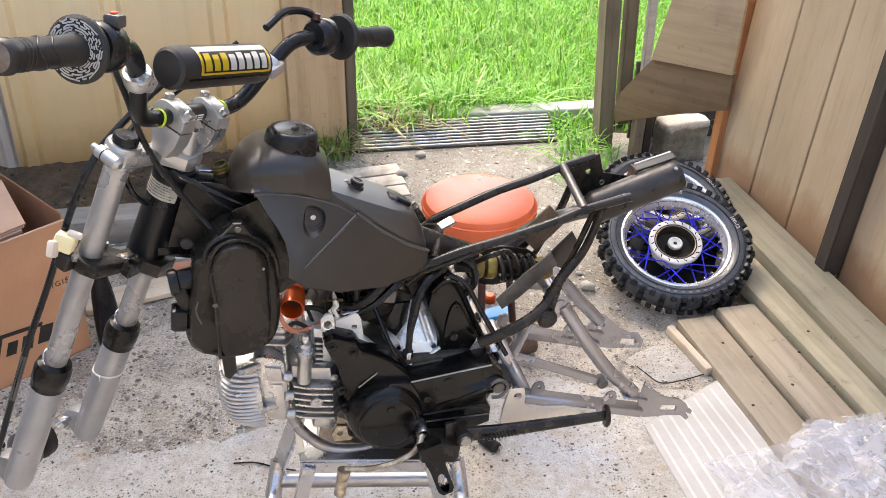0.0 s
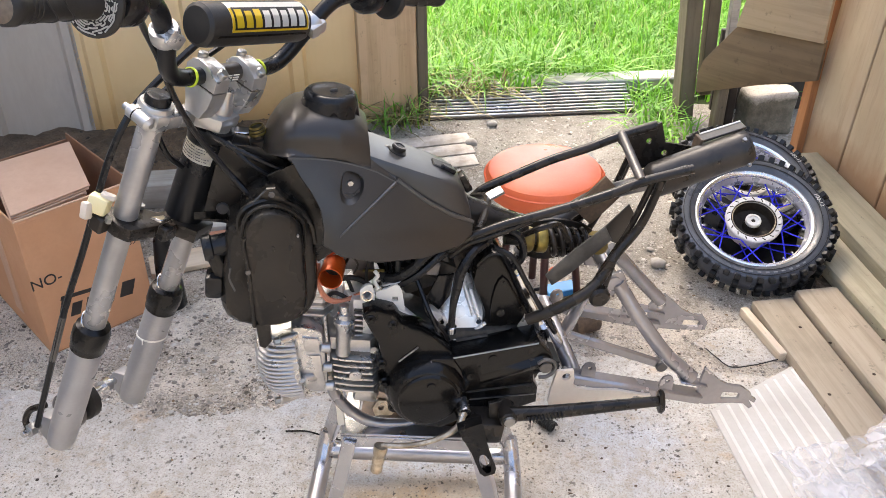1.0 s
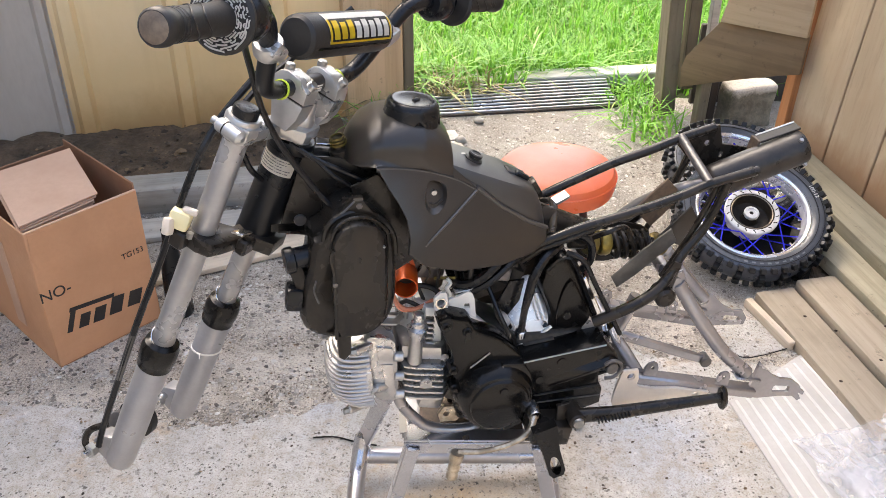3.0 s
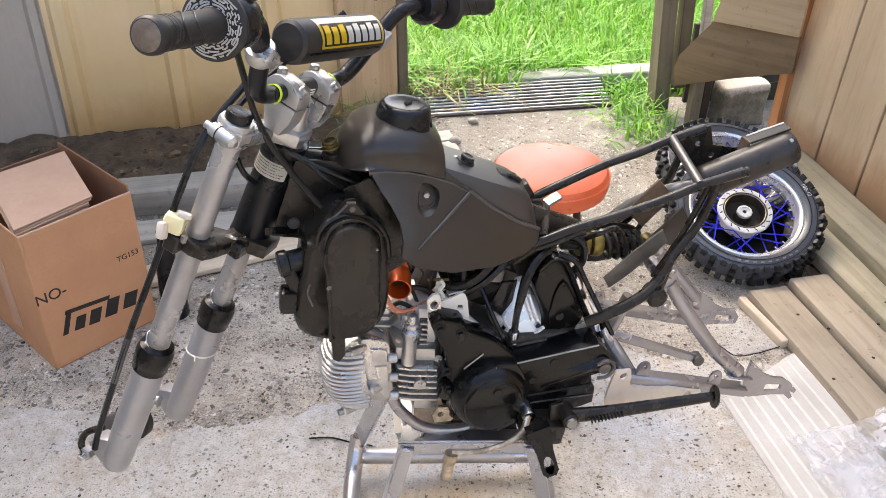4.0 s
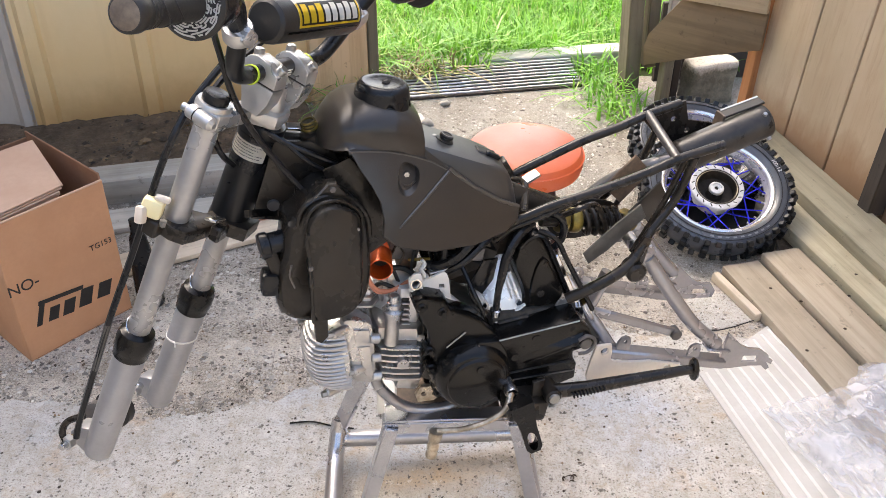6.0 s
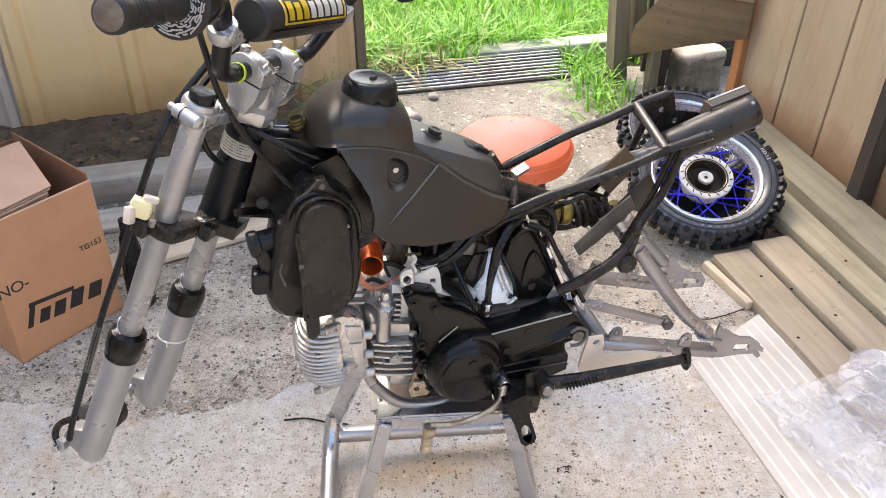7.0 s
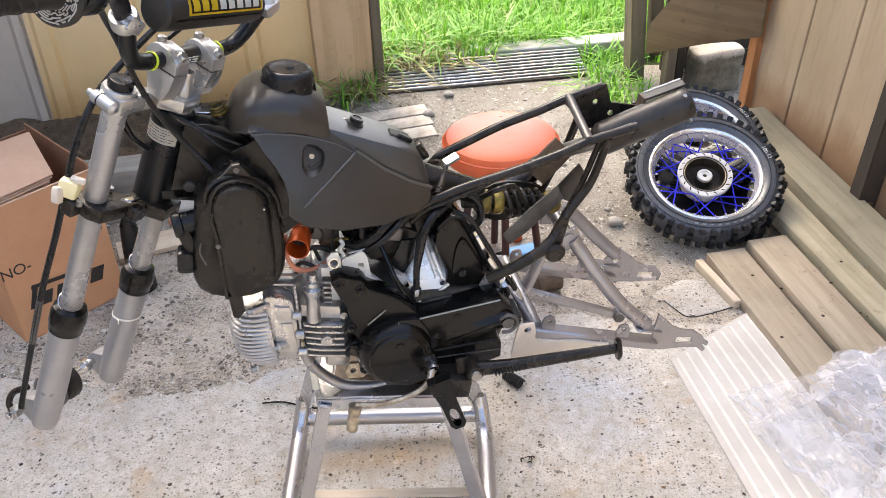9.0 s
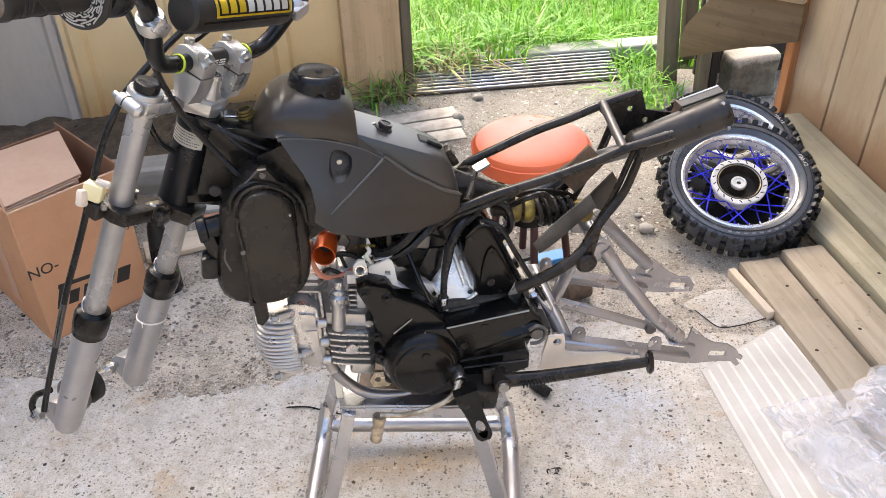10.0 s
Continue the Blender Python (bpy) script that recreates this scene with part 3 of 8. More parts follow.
def ribbed(length, height, ribs, depth=0.022, thick=0.004):
    """An upright sheet along x with pressed ribs."""
    line = [(0.0, 0.0)]
    for c in ribs:
        line += [(c - 0.035, 0.0), (c - 0.02, -depth), (c + 0.02, -depth), (c + 0.035, 0.0)]
    line.append((length, 0.0))
    bm = bmesh.new()
    front = [[bm.verts.new((x, y, z)) for x, y in line] for z in (0, height)]
    back = [[bm.verts.new((x, y + thick, z)) for x, y in line] for z in (0, height)]
    n = len(line)
    for k in range(n - 1):
        bm.faces.new((front[0][k], front[0][k + 1], front[1][k + 1], front[1][k]))
        bm.faces.new((back[0][k + 1], back[0][k], back[1][k], back[1][k + 1]))
        bm.faces.new((front[0][k], back[0][k], back[0][k + 1], front[0][k + 1]))
    return bm


left = pose(*LEFT_A, -0.8, 0, LEFT_TURN)
wall_left = thing("wall_left", left, "cream ribbed sheet-metal wall stained by soil along its foot", "wall", "", "structure")
part("sheet", ribbed(1.021, 2.2, (0.066, 0.416, 0.776)), SHEET, wall_left).matrix_basis = pose(0.036, 0, 0)
part("sheet", ribbed(1.2, 2.2, (0.12, 0.45, 0.80, 1.12)), GREY_SHEET, wall_left, "greyer sheet set back").matrix_basis = pose(-1.09, 0.022, 0.02, 0, 0, 0)
solid("door_post", box(0.225, 0.07, 2.2, 0.004, (0, 0, 1.1)), TAN_WOOD, left @ pose(1.150, -0.015, 0), "brown stained board beside the doorway", "door post", "", "structure")
solid("door_post", box(0.04, 0.09, 2.2, 0.004, (0, 0, 1.1)), POST_WOOD, left @ pose(1.283, -0.01, 0), "narrow weathered post at the doorway's edge", "door post", "", "structure")
# unseen roof, posts and plain walls, added to soften, block and bounce the daylight
solid("ceiling", box(4.70, 1.35, 0.012, 0, (0.03, 3.375, 2.706)), ROOF_DIFFUSER, Matrix(), "added unseen translucent roof that softens the daylight", "ceiling", "", "structure", False)
for y in (2.80, 3.95):
    solid("roof_post", box(0.08, 0.08, 2.70, 0.004, (0, 0, 1.35)), POST_WOOD, pose(2.32, y, 0), "added unseen timber post under the roof sheet", "post", "", "structure")
solid("wall_side", box(0.06, 6.10, 2.7, 0, (-2.30, 0.975, 1.35)), GREY_SHEET, Matrix(), "added unseen side wall that keeps light off the left", "wall", "", "structure", False)
solid("wall_front", box(4.9, 0.06, 1.9, 0, (-0.45, -1.75, 0.95)), GREY_WOOD, Matrix(), "added unseen grey fence behind that bounces light forward", "wall", "", "structure", False)

# Doorway: timber sill and ribbed aluminium threshold
solid("door_sill", box(1.35, 0.095, 0.060, 0.006, (0, 0, 0.030)), SILL_WOOD, pose(0.07, 3.655, 0.0, 0, 0, 12.2), "grey weathered timber sill at the lawn's edge", "door sill", "", "structure")
threshold = thing("ribbed_threshold", pose(-0.028, 3.479, 0.0235, 14.7, 0, 12.7), "ribbed aluminium ramp, tarnished and muddy, before the sill", "threshold", "", "structure")
# dirty tread, also darkened to paint the shade between its ribs
part("tread", box(0.88, 0.178, 0.006, 0.001, (0, 0, 0.003)), TARNISH, threshold)
for k in range(9):
    part("rib", box(0.88, 0.0098, 0.008, 0.003, (0, -0.080 + k * 0.0200, 0.008), (0, 0.12 * (k % 3 - 1), 0.15 * (k % 2))), ALUMINIUM, threshold)
part("front_edge", box(0.885, 0.010, 0.016, 0.003, (0, -0.092, 0.002)), DARK_WOOD, threshold, "dark front edge")

# Boards beside the doorway
solid("door_post", box(0.060, 0.085, 2.2, 0.004, (0, 0, 1.1)), POST_WOOD, pose(0.604, 3.47, -0.02, 0, -3.2, 14), "weathered green-brown post at the doorway's edge", "door post", "", "structure")
solid("door_post", box(0.046, 0.05, 2.0, 0.003, (0, 0, 1.1)), POST_WOOD, pose(0.676, 3.48, 0.0, 0, -2.4, 14), "thin weathered batten beside the doorway post", "batten", "", "structure")
solid("door_post", box(0.032, 0.03, 2.0, 0.003, (0, 0, 1.1)), GREY_WOOD, pose(0.742, 3.45, 0.0, 0, -1.5, 14), "narrow pale batten beside the doorway post", "batten", "", "structure")
solid("post_stub", box(0.040, 0.05, 0.30, 0.005, (0, 0, 0.15)), POST_WOOD, pose(0.716, 3.345, -0.02, 0, 0, 14), "short pale timber post under the loose board", "post", "", "structure")
solid("post_stub", box(0.034, 0.05, 0.30, 0.005, (0, 0, 0.15)), DARK_WOOD, pose(0.758, 3.39, -0.02, 0, 0, 14), "short dark timber post under the loose board", "post", "", "structure")
BACK = pose(0.66, 3.36, 0, 0, 0, -35.8)
low = plate([(-0.026, 0.147), (0.194, 0.237), (0.335, 0.290), (0.402, 0.312), (0.402, 0.450), (0.092, 0.434), (0.028, 0.345), (-0.022, 0.272), (-0.036, 0.220)], -0.012, 0.012, 0.002)
solid("fence_board", low, BOARD_WOOD, BACK, "wide weathered brown board with a broken end", "board", "boards by the doorway")
high = plate([(0.094, 0.436), (0.405, 0.450), (0.405, 0.78), (0.165, 0.78)], -0.035, -0.012, 0.002)
solid("fence_board", high, CREAM_WOOD, BACK, "pale cream board fixed above the brown one", "board", "boards by the doorway")
top = plate([(0.10, 0.785), (0.405, 0.785), (0.405, 1.9), (0.10, 1.9)], -0.035, -0.012, 0.002)
solid("fence_board", top, CREAM_WOOD, BACK, "pale cream board up to the roof", "board", "boards by the doorway")
bm = box(0.195, 0.10, 0.168, 0.014, (0.112, 0.05, 0.084), (0, 0, 0), None, 3)
bmesh.ops.subdivide_edges(bm, edges=bm.edges[:], cuts=3, use_grid_fill=True)
for v in bm.verts:
    v.co += 0.010 * noise.noise_vector(v.co * 14)
solid("concrete_block", bm, MOSSY, pose(0.805, 3.295, 0.0, 0, 0, 20), "old concrete block with a pale top and dark mossy faces", "block")

solid("fence_board", box(0.62, 0.02, 0.34, 0.003, (0, 0, 0.17)), DARK_WOOD, pose(1.02, 3.62, -0.01, 0, 0, 12), "dark board low behind the block", "board", "boards by the doorway")

# Soil strip and timber edging along the left wall
bm = bmesh.new()
bmesh.ops.create_grid(bm, x_segments=60, y_segments=14, size=0.5)
for v in bm.verts:
    u, w = v.co.x + 0.5, v.co.y + 0.5
    z = 0.05 + 0.035 * w + 0.03 * noise.noise((u * 14, w * 4, 0)) + 0.018 * noise.noise((u * 50, w * 14, 3))
    v.co = Vector((-0.75 + 1.75 * u, -0.42 + 0.47 * w - 0.10 * u, z * (1 - 0.55 * u)))
solid("soil_strip", bm, SOIL, left, "dark loose soil heaped along the wall's foot", "soil", "", "stuff")
heap("soil_crumbs", 900, lambda r: tuple(left @ Vector((r.uniform(-0.7, 0.95), r.uniform(-0.36, 0.0), r.uniform(0.035, 0.06)))), (0.004, 0.018), CRUMBS, "dark clods and dead leaves on the soil", "soil", 0.6, 8)


def timber(name, a, b, width, thick, z, material, label, lift=0.0, category="plank", group="", skew=0.0):
    """A sawn board from a to b on the plan."""
    a, b = Vector(a), Vector(b)
    d = b - a
    m = pose((a.x + b.x) / 2, (a.y + b.y) / 2, z, skew, -math.degrees(math.atan2(lift, d.length)), math.degrees(math.atan2(d.y, d.x)))
    return solid(name, box(d.length, width, thick, 0.004, (0, 0, thick / 2), (0, 0, 0), None, 2), material, m, label, category, group)


timber("timber_sleeper", (-1.70, 2.44), (-0.72, 2.70), 0.115, 0.085, 0.0, GREY_WOOD, "grey weathered timber sleeper edging the soil", 0, "sleeper")
timber("plank", (-1.55, 2.28), (-0.72, 2.53), 0.12, 0.02, 0.0, GREY_WOOD, "grey flat board lying on the concrete", 0, "plank", "loose boards by the wall")
timber("plank", (-1.04, 2.17), (-0.55, 2.44), 0.10, 0.018, 0.003, PALE_WOOD, "pale flat plank lying on the concrete", 0, "plank", "loose boards by the wall")
timber("plank", (-0.93, 2.32), (-0.60, 2.46), 0.035, 0.02, 0.021, RED_WOOD, "narrow reddish strip on a pale plank", 0, "plank", "loose boards by the wall")
timber("plank", (-1.75, 2.02), (-1.30, 2.22), 0.20, 0.012, 0.0, GREY_WOOD, "pale blue-grey board lying flat behind the box", 0, "plank", "loose boards by the wall")
for k in range(3):
    timber("plank", (-0.50 + 0.030 * k, 3.065 - 0.088 * k), (-0.205 + 0.024 * k, 3.175 - 0.088 * k), 0.082, 0.007, 0.0, WHITEWASH, "short whitewashed board lying on the concrete", 0, "plank", "whitewashed boards")

# Deck boards along the right wall; a dark sheet stands for shade in their gaps
bm = plate([(0.715, 2.16), (0.80, 2.235), (0.885, 2.30), (0.915, 2.56), (0.97, 3.02), (1.12, 2.95), (1.56, 1.47), (0.905, 1.47)], 0.0068, 0.0095, 0.001)
bm.transform(Matrix(((1, 0, 0, 0), (0, 0, 1, 0), (0, 1, 0, 0), (0, 0, 0, 1))))
solid("deck_shade", bm, SOIL, Matrix(), "dark sheet standing for shade in the deck's gaps", "dirt", "", "stuff")
for k, (a, b, w, z, th, mt, lab) in enumerate((
        ((0.742, 2.21), (0.955, 1.48), 0.116, 0.0, 0.036, DECK_WOOD, "weathered brown deck board with worn edges"),
        ((0.864, 2.256), (1.095, 1.45), 0.119, 0.010, 0.042, DECK_WOOD, "weathered brown deck board with nail holes"),
        ((0.920, 2.545), (1.235, 1.455), 0.116, 0.018, 0.046, GREEN_WOOD, "greenish weathered deck board"),
        ((0.934, 2.985), (1.338, 1.40), 0.145, 0.060, 0.045, GREEN_WOOD, "greenish deck board laid against the wall, knotted"))):
    timber("deck_board", a, b, w, th, z, mt, lab, 0, "deck board", "deck boards by the wall")
timber("bearer", (0.955, 2.955), (1.345, 1.42), 0.10, 0.059, 0.0, DARK_WOOD, "dark bearer under the wall-side deck board", 0, "bearer")
for x, y, z in ((0.851, 2.012, 0.0525), (0.980, 2.025, 0.0645), (0.795, 2.09, 0.0365), (1.033, 2.124, 0.0645), (0.93, 1.90, 0.0525), (0.815, 1.83, 0.0365)):
    solid("nail", lathe([(0, 0), (0.0042, 0), (0.0046, 0.0006), (0.003, 0.0014), (0, 0.0015)], 10), DRUM_IRON, pose(x, y, z - 0.0006), "rusty nail head in a deck board", "nail", "nails in the deck boards")
timber("deck_board", (1.10, 3.0), (1.60, 1.45), 0.15, 0.04, 0.008, DECK_WOOD, "weathered board under the wall's foot", 0, "deck board", "deck boards by the wall")
timber("batten", (0.664, 2.175), (0.738, 1.985), 0.022, 0.028, 0.0, PALE_WOOD, "narrow raw batten along the deck's edge", 0, "batten")

# Grooved pale board lying flat, and a broken paving tile
board = thing("grooved_board", pose(0.0, 0.0, 0.004), "pale grooved cement board lying flat on the floor", "board")
bm = plate([(0.535, 1.765), (0.775, 1.975), (0.99, 1.35), (0.75, 0.95)], 0.0, 0.007, 0.0015)
bm.transform(Matrix(((1, 0, 0, 0), (0, 0, 1, 0), (0, 1, 0, 0), (0, 0, 0, 1))))
part("sheet", bm, GROOVE_BED, board, "", False)
for k in range(9):
    f = (k + 0.6) / 9.6
    a = Vector((0.535 + 0.24 * f, 1.765 + 0.21 * f, 0.0072))
    b = Vector((0.75 + 0.24 * f, 0.95 + 0.40 * f, 0.0072))
    part("ridge", box((b - a).length - 0.02, 0.008, 0.0035, 0.0015, (a + b) / 2, (0, 0, math.degrees(math.atan2(b.y - a.y, b.x - a.x)))), GROOVED, board, "", False)
corners = [(0.520, 2.035), (0.560, 1.992), (0.605, 1.937), (0.725, 1.990), (0.730, 2.085), (0.698, 2.112), (0.600, 2.106)]
rim = []
for (ax, ay), (bx, by) in zip(corners, corners[1:] + corners[:1]):
    for k in range(7):
        f = k / 7
        p = Vector((ax + (bx - ax) * f, ay + (by - ay) * f, 0))
        n = noise.noise_vector(p * 38)
        rim.append((p.x + 0.007 * n.x, p.y + 0.007 * n.y))
tile = plate(rim, -0.004, 0.0020, 0.0008)
tile.transform(Matrix(((1, 0, 0, 0), (0, 0, 1, 0), (0, 1, 0, 0), (0, 0, 0, 1))))
solid("paving_tile", tile, SCREED, Matrix(), "broken grey paving tile lying on the floor", "tile")


# ---- grass ----
def grass(name, count, spot, height, label, seed, lean=0.6, material=GRASS):
    rng = np.random.default_rng(seed)
    verts, faces = [], []
    for i in range(count):
        x, y, z = spot(rng)
        h = height * rng.uniform(0.45, 1.25)
        w = rng.uniform(0.0025, 0.0055)
        a, t = rng.uniform(0, 6.283), rng.uniform(0.1, 1.0) * lean
        dx, dy = math.cos(a), math.sin(a)
        px, py = -dy * w, dx * w
        n = len(verts)
        for s, r in ((0.0, 1.0), (0.5, 0.85), (0.85, 0.5)):
            ox, oz = h * t * s * s, h * s * (1 - 0.35 * t * s)
            verts += [(x + dx * ox - px * r, y + dy * ox - py * r, z + oz), (x + dx * ox + px * r, y + dy * ox + py * r, z + oz)]
        verts.append((x + dx * h * t, y + dy * h * t, z + h * (1 - 0.4 * t)))
        faces += [(n, n + 1, n + 3, n + 2), (n + 2, n + 3, n + 5, n + 4), (n + 4, n + 5, n + 6)]
    me = bpy.data.meshes.new(name)
    me.from_pydata(verts, [], faces)
    me.materials.append(material)
    return tagged(new(name, me), label, "grass", "", "stuff")


grass("lawn_grass", 62000, lambda r: (lambda x: (x, 3.725 + 0.21 * x + 3.2 * r.random() ** 1.3, -0.02))(r.uniform(-1.3, 2.3)), 0.115, "bright green unmown lawn grass", 11, 1.3)
grass("sill_grass", 620, lambda r: (lambda x: (x, 3.68 + 0.21 * x + r.uniform(-0.03, 0.06), 0.03))(-0.6 + 0.95 * r.random() ** 1.5), 0.18, "long grass straggling over the sill", 12, 1.9)
grass("grass_tuft", 175, lambda r: (0.49 + r.normal(0, 0.055), 3.54 + r.normal(0, 0.11), 0.0), 0.115, "sprawling green grass tuft growing beside the doorway post", 13, 1.9)
grass("grass_tuft", 75, lambda r: (0.52 + r.normal(0, 0.05), 3.28 + r.normal(0, 0.10), 0.0), 0.12, "thin sprawling grass growing from the crack before the post", 15, 2.3)
grass("grass_tuft", 130, lambda r: (lambda x: (x, 3.58 + 0.2 * x + r.uniform(-0.06, 0.05), 0.045))(r.uniform(-0.55, 0.05)), 0.13, "dry grass trailing over the ribbed threshold", 17, 2.6)
grass("grass_tuft", 500, lambda r: (r.uniform(0.66, 1.35), r.uniform(3.62, 3.95), 0.0), 0.15, "green grass behind the boards", 16, 1.0)
grass("grass_tuft", 36, lambda r: (-0.51 + r.normal(0, 0.06), 3.26 + r.normal(0, 0.05), 0.0), 0.15, "sprawling grass tuft at the wall's foot", 14, 1.9)
grass("grass_tuft", 130, lambda r: (-0.49 + r.normal(0, 0.060), 3.29 + r.normal(0, 0.04), 0.0), 0.13, "dry straw-coloured grass round the door post's foot", 18, 2.1, DRY_GRASS)
grass("grass_tuft", 150, lambda r: (lambda x: (x, 3.56 + 0.2 * x + r.uniform(-0.08, 0.04), 0.045))(r.uniform(-0.58, -0.1)), 0.12, "dry straw trailing over the ribbed threshold", 19, 2.6, DRY_GRASS)

# ---- floor litter ----
heap("gravel", 15000, lambda r: (r.uniform(-1.5, 0.75), 1.5 + 1.9 * r.random() ** 1.35, 0.0), (0.0026, 0.0098), STONES, "small stones set in the rough concrete", "gravel", 0.45, 4)
heap("floor_crumbs", 1100, lambda r: (r.uniform(-1.4, 0.85), r.uniform(0.95, 2.1), 0.006), (0.0012, 0.006), CRUMBS, "dark grit and crumbs on the screed", "grit", 0.5, 5)
heap("floor_grit", 4600, lambda r: (lambda x, y: (x, y, 0.0))(r.normal(-0.35, 0.42), r.uniform(1.5, 2.45)), (0.001, 0.0048), CRUMBS, "dark brown grit caught in the rough concrete", "grit", 0.5, 9)
heap("screed_edge_grit", 1500, lambda r: (lambda x: (x, screed_edge(x) + abs(r.normal(0, 0.03)) - 0.012, 0.002))(r.uniform(-1.5, 0.7)), (0.0012, 0.006), STONES, "loose sandy grit along the screed's broken edge", "grit", 0.5, 10)
heap("deck_crumbs", 90, lambda r: (lambda f: (0.95 + 0.25 * f + r.normal(0, 0.06), 2.15 - 0.6 * f, 0.05))(r.random()), (0.002, 0.005), CRUMBS, "dark crumbs scattered over the deck boards", "grit", 0.5, 6)
for x, y, s in ((-0.13, 3.29, 0.018), (-0.19, 3.12, 0.02), (0.448, 2.389, 0.020), (0.43, 2.47, 0.009), (0.30, 2.75, 0.010)):
    bm = bmesh.new()
    bmesh.ops.create_icosphere(bm, subdivisions=2, radius=s)
    for v in bm.verts:
        v.co = Vector((v.co.x * 1.2, v.co.y, v.co.z * 0.7)) * (1 + 0.3 * noise.noise(v.co * 60 + Vector((x, y, 0)) * 9))
    solid("pebble", bm, BLOCK, pose(x, y, s * 0.5), "small rounded grey pebble on the concrete", "pebble", "pebbles on the floor")


# ---- cardboard box ----
BOXM = pose(-1.135, 1.767, 0.0, 0, 0, 51.0)


def carton():
    w, d, h, t = 0.292, 0.36, 0.40, 0.005
    ob = thing("cardboard_box", BOXM, "open brown cardboard carton with black print, standing on the concrete", "box")
    part("front_panel", box(w, t, h, 0.0015, (w / 2, t / 2, h / 2)), CARD, ob)
    part("back_panel", box(w, t, h, 0.0015, (w / 2, d - t / 2, h / 2)), CARD_SHADED, ob)
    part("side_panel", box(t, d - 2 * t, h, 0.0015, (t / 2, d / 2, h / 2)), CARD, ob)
    part("side_panel", box(t, d - 2 * t, h + 0.02, 0.0015, (w - t / 2, d / 2, h / 2 + 0.01)), CARD_SHADED, ob)
    part("bottom_panel", box(w, d, t, 0.0015, (w / 2, d / 2, t / 2 + 0.001)), CARD_SHADED, ob)
    part("tape", box(0.002, 0.05, 0.26, 0, (-0.0012, 0.18, 0.18)), CARD_PALE, ob, "strip of shiny brown tape")
    face = pose(0, 0, 0, 90, 0, 0)
    lettering("print", "NO-", 0.042, INK, ob, pose(0.036, -0.0006, 0.217, 90, 0, 0), "black printed letters")
    lettering("print", "TG153", 0.022, INK, ob, pose(0.249, -0.0006, 0.232, 90, 0, 0), "small black printed code")
    bm = bmesh.new()
    for x, z, sx, sz in ((-0.030, 0.034, 0.120, 0.011), (-0.088, 0.0, 0.014, 0.058), (-0.053, -0.008, 0.026, 0.038), (-0.012, -0.006, 0.030, 0.042), (0.036, 0.003, 0.034, 0.050), (0.088, 0.005, 0.036, 0.044)):
        own = box(sx, 0.0012, sz, 0)
        own.transform(pose(0.142, -0.0006, 0.108, 0, 7, 0) @ Matrix(((1, 0, 0.24, x), (0, 1, 0, 0), (0, 0, 1, z), (0, 0, 0, 1))))
        join(own, bm)
    part("torn_tape", plate([(0.008, 0.395), (0.052, 0.392), (0.048, 0.330), (0.058, 0.300), (0.012, 0.292), (0.004, 0.34)], -0.0016, 0.0, 0), CARD, ob, "torn strip of brown tape")
    part("rim_edge", box(w, 0.0065, 0.004, 0.0015, (w / 2, t / 2, h + 0.001)), CARD_PALE, ob, "pale worn upper edge")
    part("logo", bm, INK, ob, "slanted black maker's mark", False)
    return ob


carton()
inner = thing("cardboard_sheets", BOXM, "pale folded cardboard sheets tilted inside the open carton", "cardboard")
SHEET_CORNERS = ((0.010, 0.047, 0.392), (0.212, 0.043, 0.402), (0.262, 0.262, 0.430), (0.060, 0.285, 0.424))
for k in range(5):
    bm = bmesh.new()
    low, high = [], []
    for n, (x, y, z) in enumerate(SHEET_CORNERS):
        slip = 0.0035 * math.sin(k * 2.1 + 0.6)
        p = Vector((x + slip - (0.004 * k if n in (1, 2) else 0), y + slip * 0.6, z - 0.0065 * k))
        low.append(bm.verts.new(p))
        high.append(bm.verts.new(p + Vector((0, 0, 0.0048))))
    bm.faces.new(low[::-1])
    bm.faces.new(high)
    for n in range(4):
        bm.faces.new((low[n], low[(n + 1) % 4], high[(n + 1) % 4], high[n]))
    bmesh.ops.bevel(bm, geom=bm.edges[:], offset=0.0012, segments=1, affect="EDGES", profile=0.5)
    part("sheet", bm, CARD_PALE, inner)
part("flap", box(0.200, 0.006, 0.15, 0.0015, (0.108, 0.050, 0.292), (8, 0, 0)), CARD_SHADED, inner)

# ---- wheels ----
RUBBER = surface("tyre_rubber", (0.013, 0.0135, 0.0145), (0.007, 0.007, 0.0075), 0.42, 0, 20, 200, 0.2, 0.001, shine=0.4)
SIDEWALL = surface("grey_sidewall", (0.085, 0.093, 0.110), (0.050, 0.055, 0.066), 0.32, 0, 14, 160, 0.15, 0.001)
SIDEWALL_MARK = surface("pale_sidewall_mark", (0.20, 0.21, 0.23), (0.13, 0.14, 0.155), 0.5)
RIM_METAL = surface("polished_rim", (0.88, 0.88, 0.88), (0.74, 0.74, 0.74), 0.22, 0.85, 10, 140, 0.05)
HUB_METAL = surface("cast_hub", (0.78, 0.77, 0.75), (0.56, 0.55, 0.53), 0.42, 0.3, 25, 180, 0.2)
RIM_DARK = surface("dull_rim", (0.62, 0.62, 0.63), (0.40, 0.395, 0.39), 0.30, 0.6, 20, 140, 0.08)
STEEL_RING = surface("worn_steel_edge", (0.30, 0.26, 0.20), (0.16, 0.13, 0.10), 0.4, 0.7)
DRUM = surface("dark_drum", (0.050, 0.039, 0.028), (0.022, 0.017, 0.013), 0.6, 0.0, 25, 150, 0.2, shine=0.2)
BLUE_SPOKE = surface("blue_spoke", (0.03, 0.035, 0.75), (0.015, 0.02, 0.5), 0.35, 0.4)


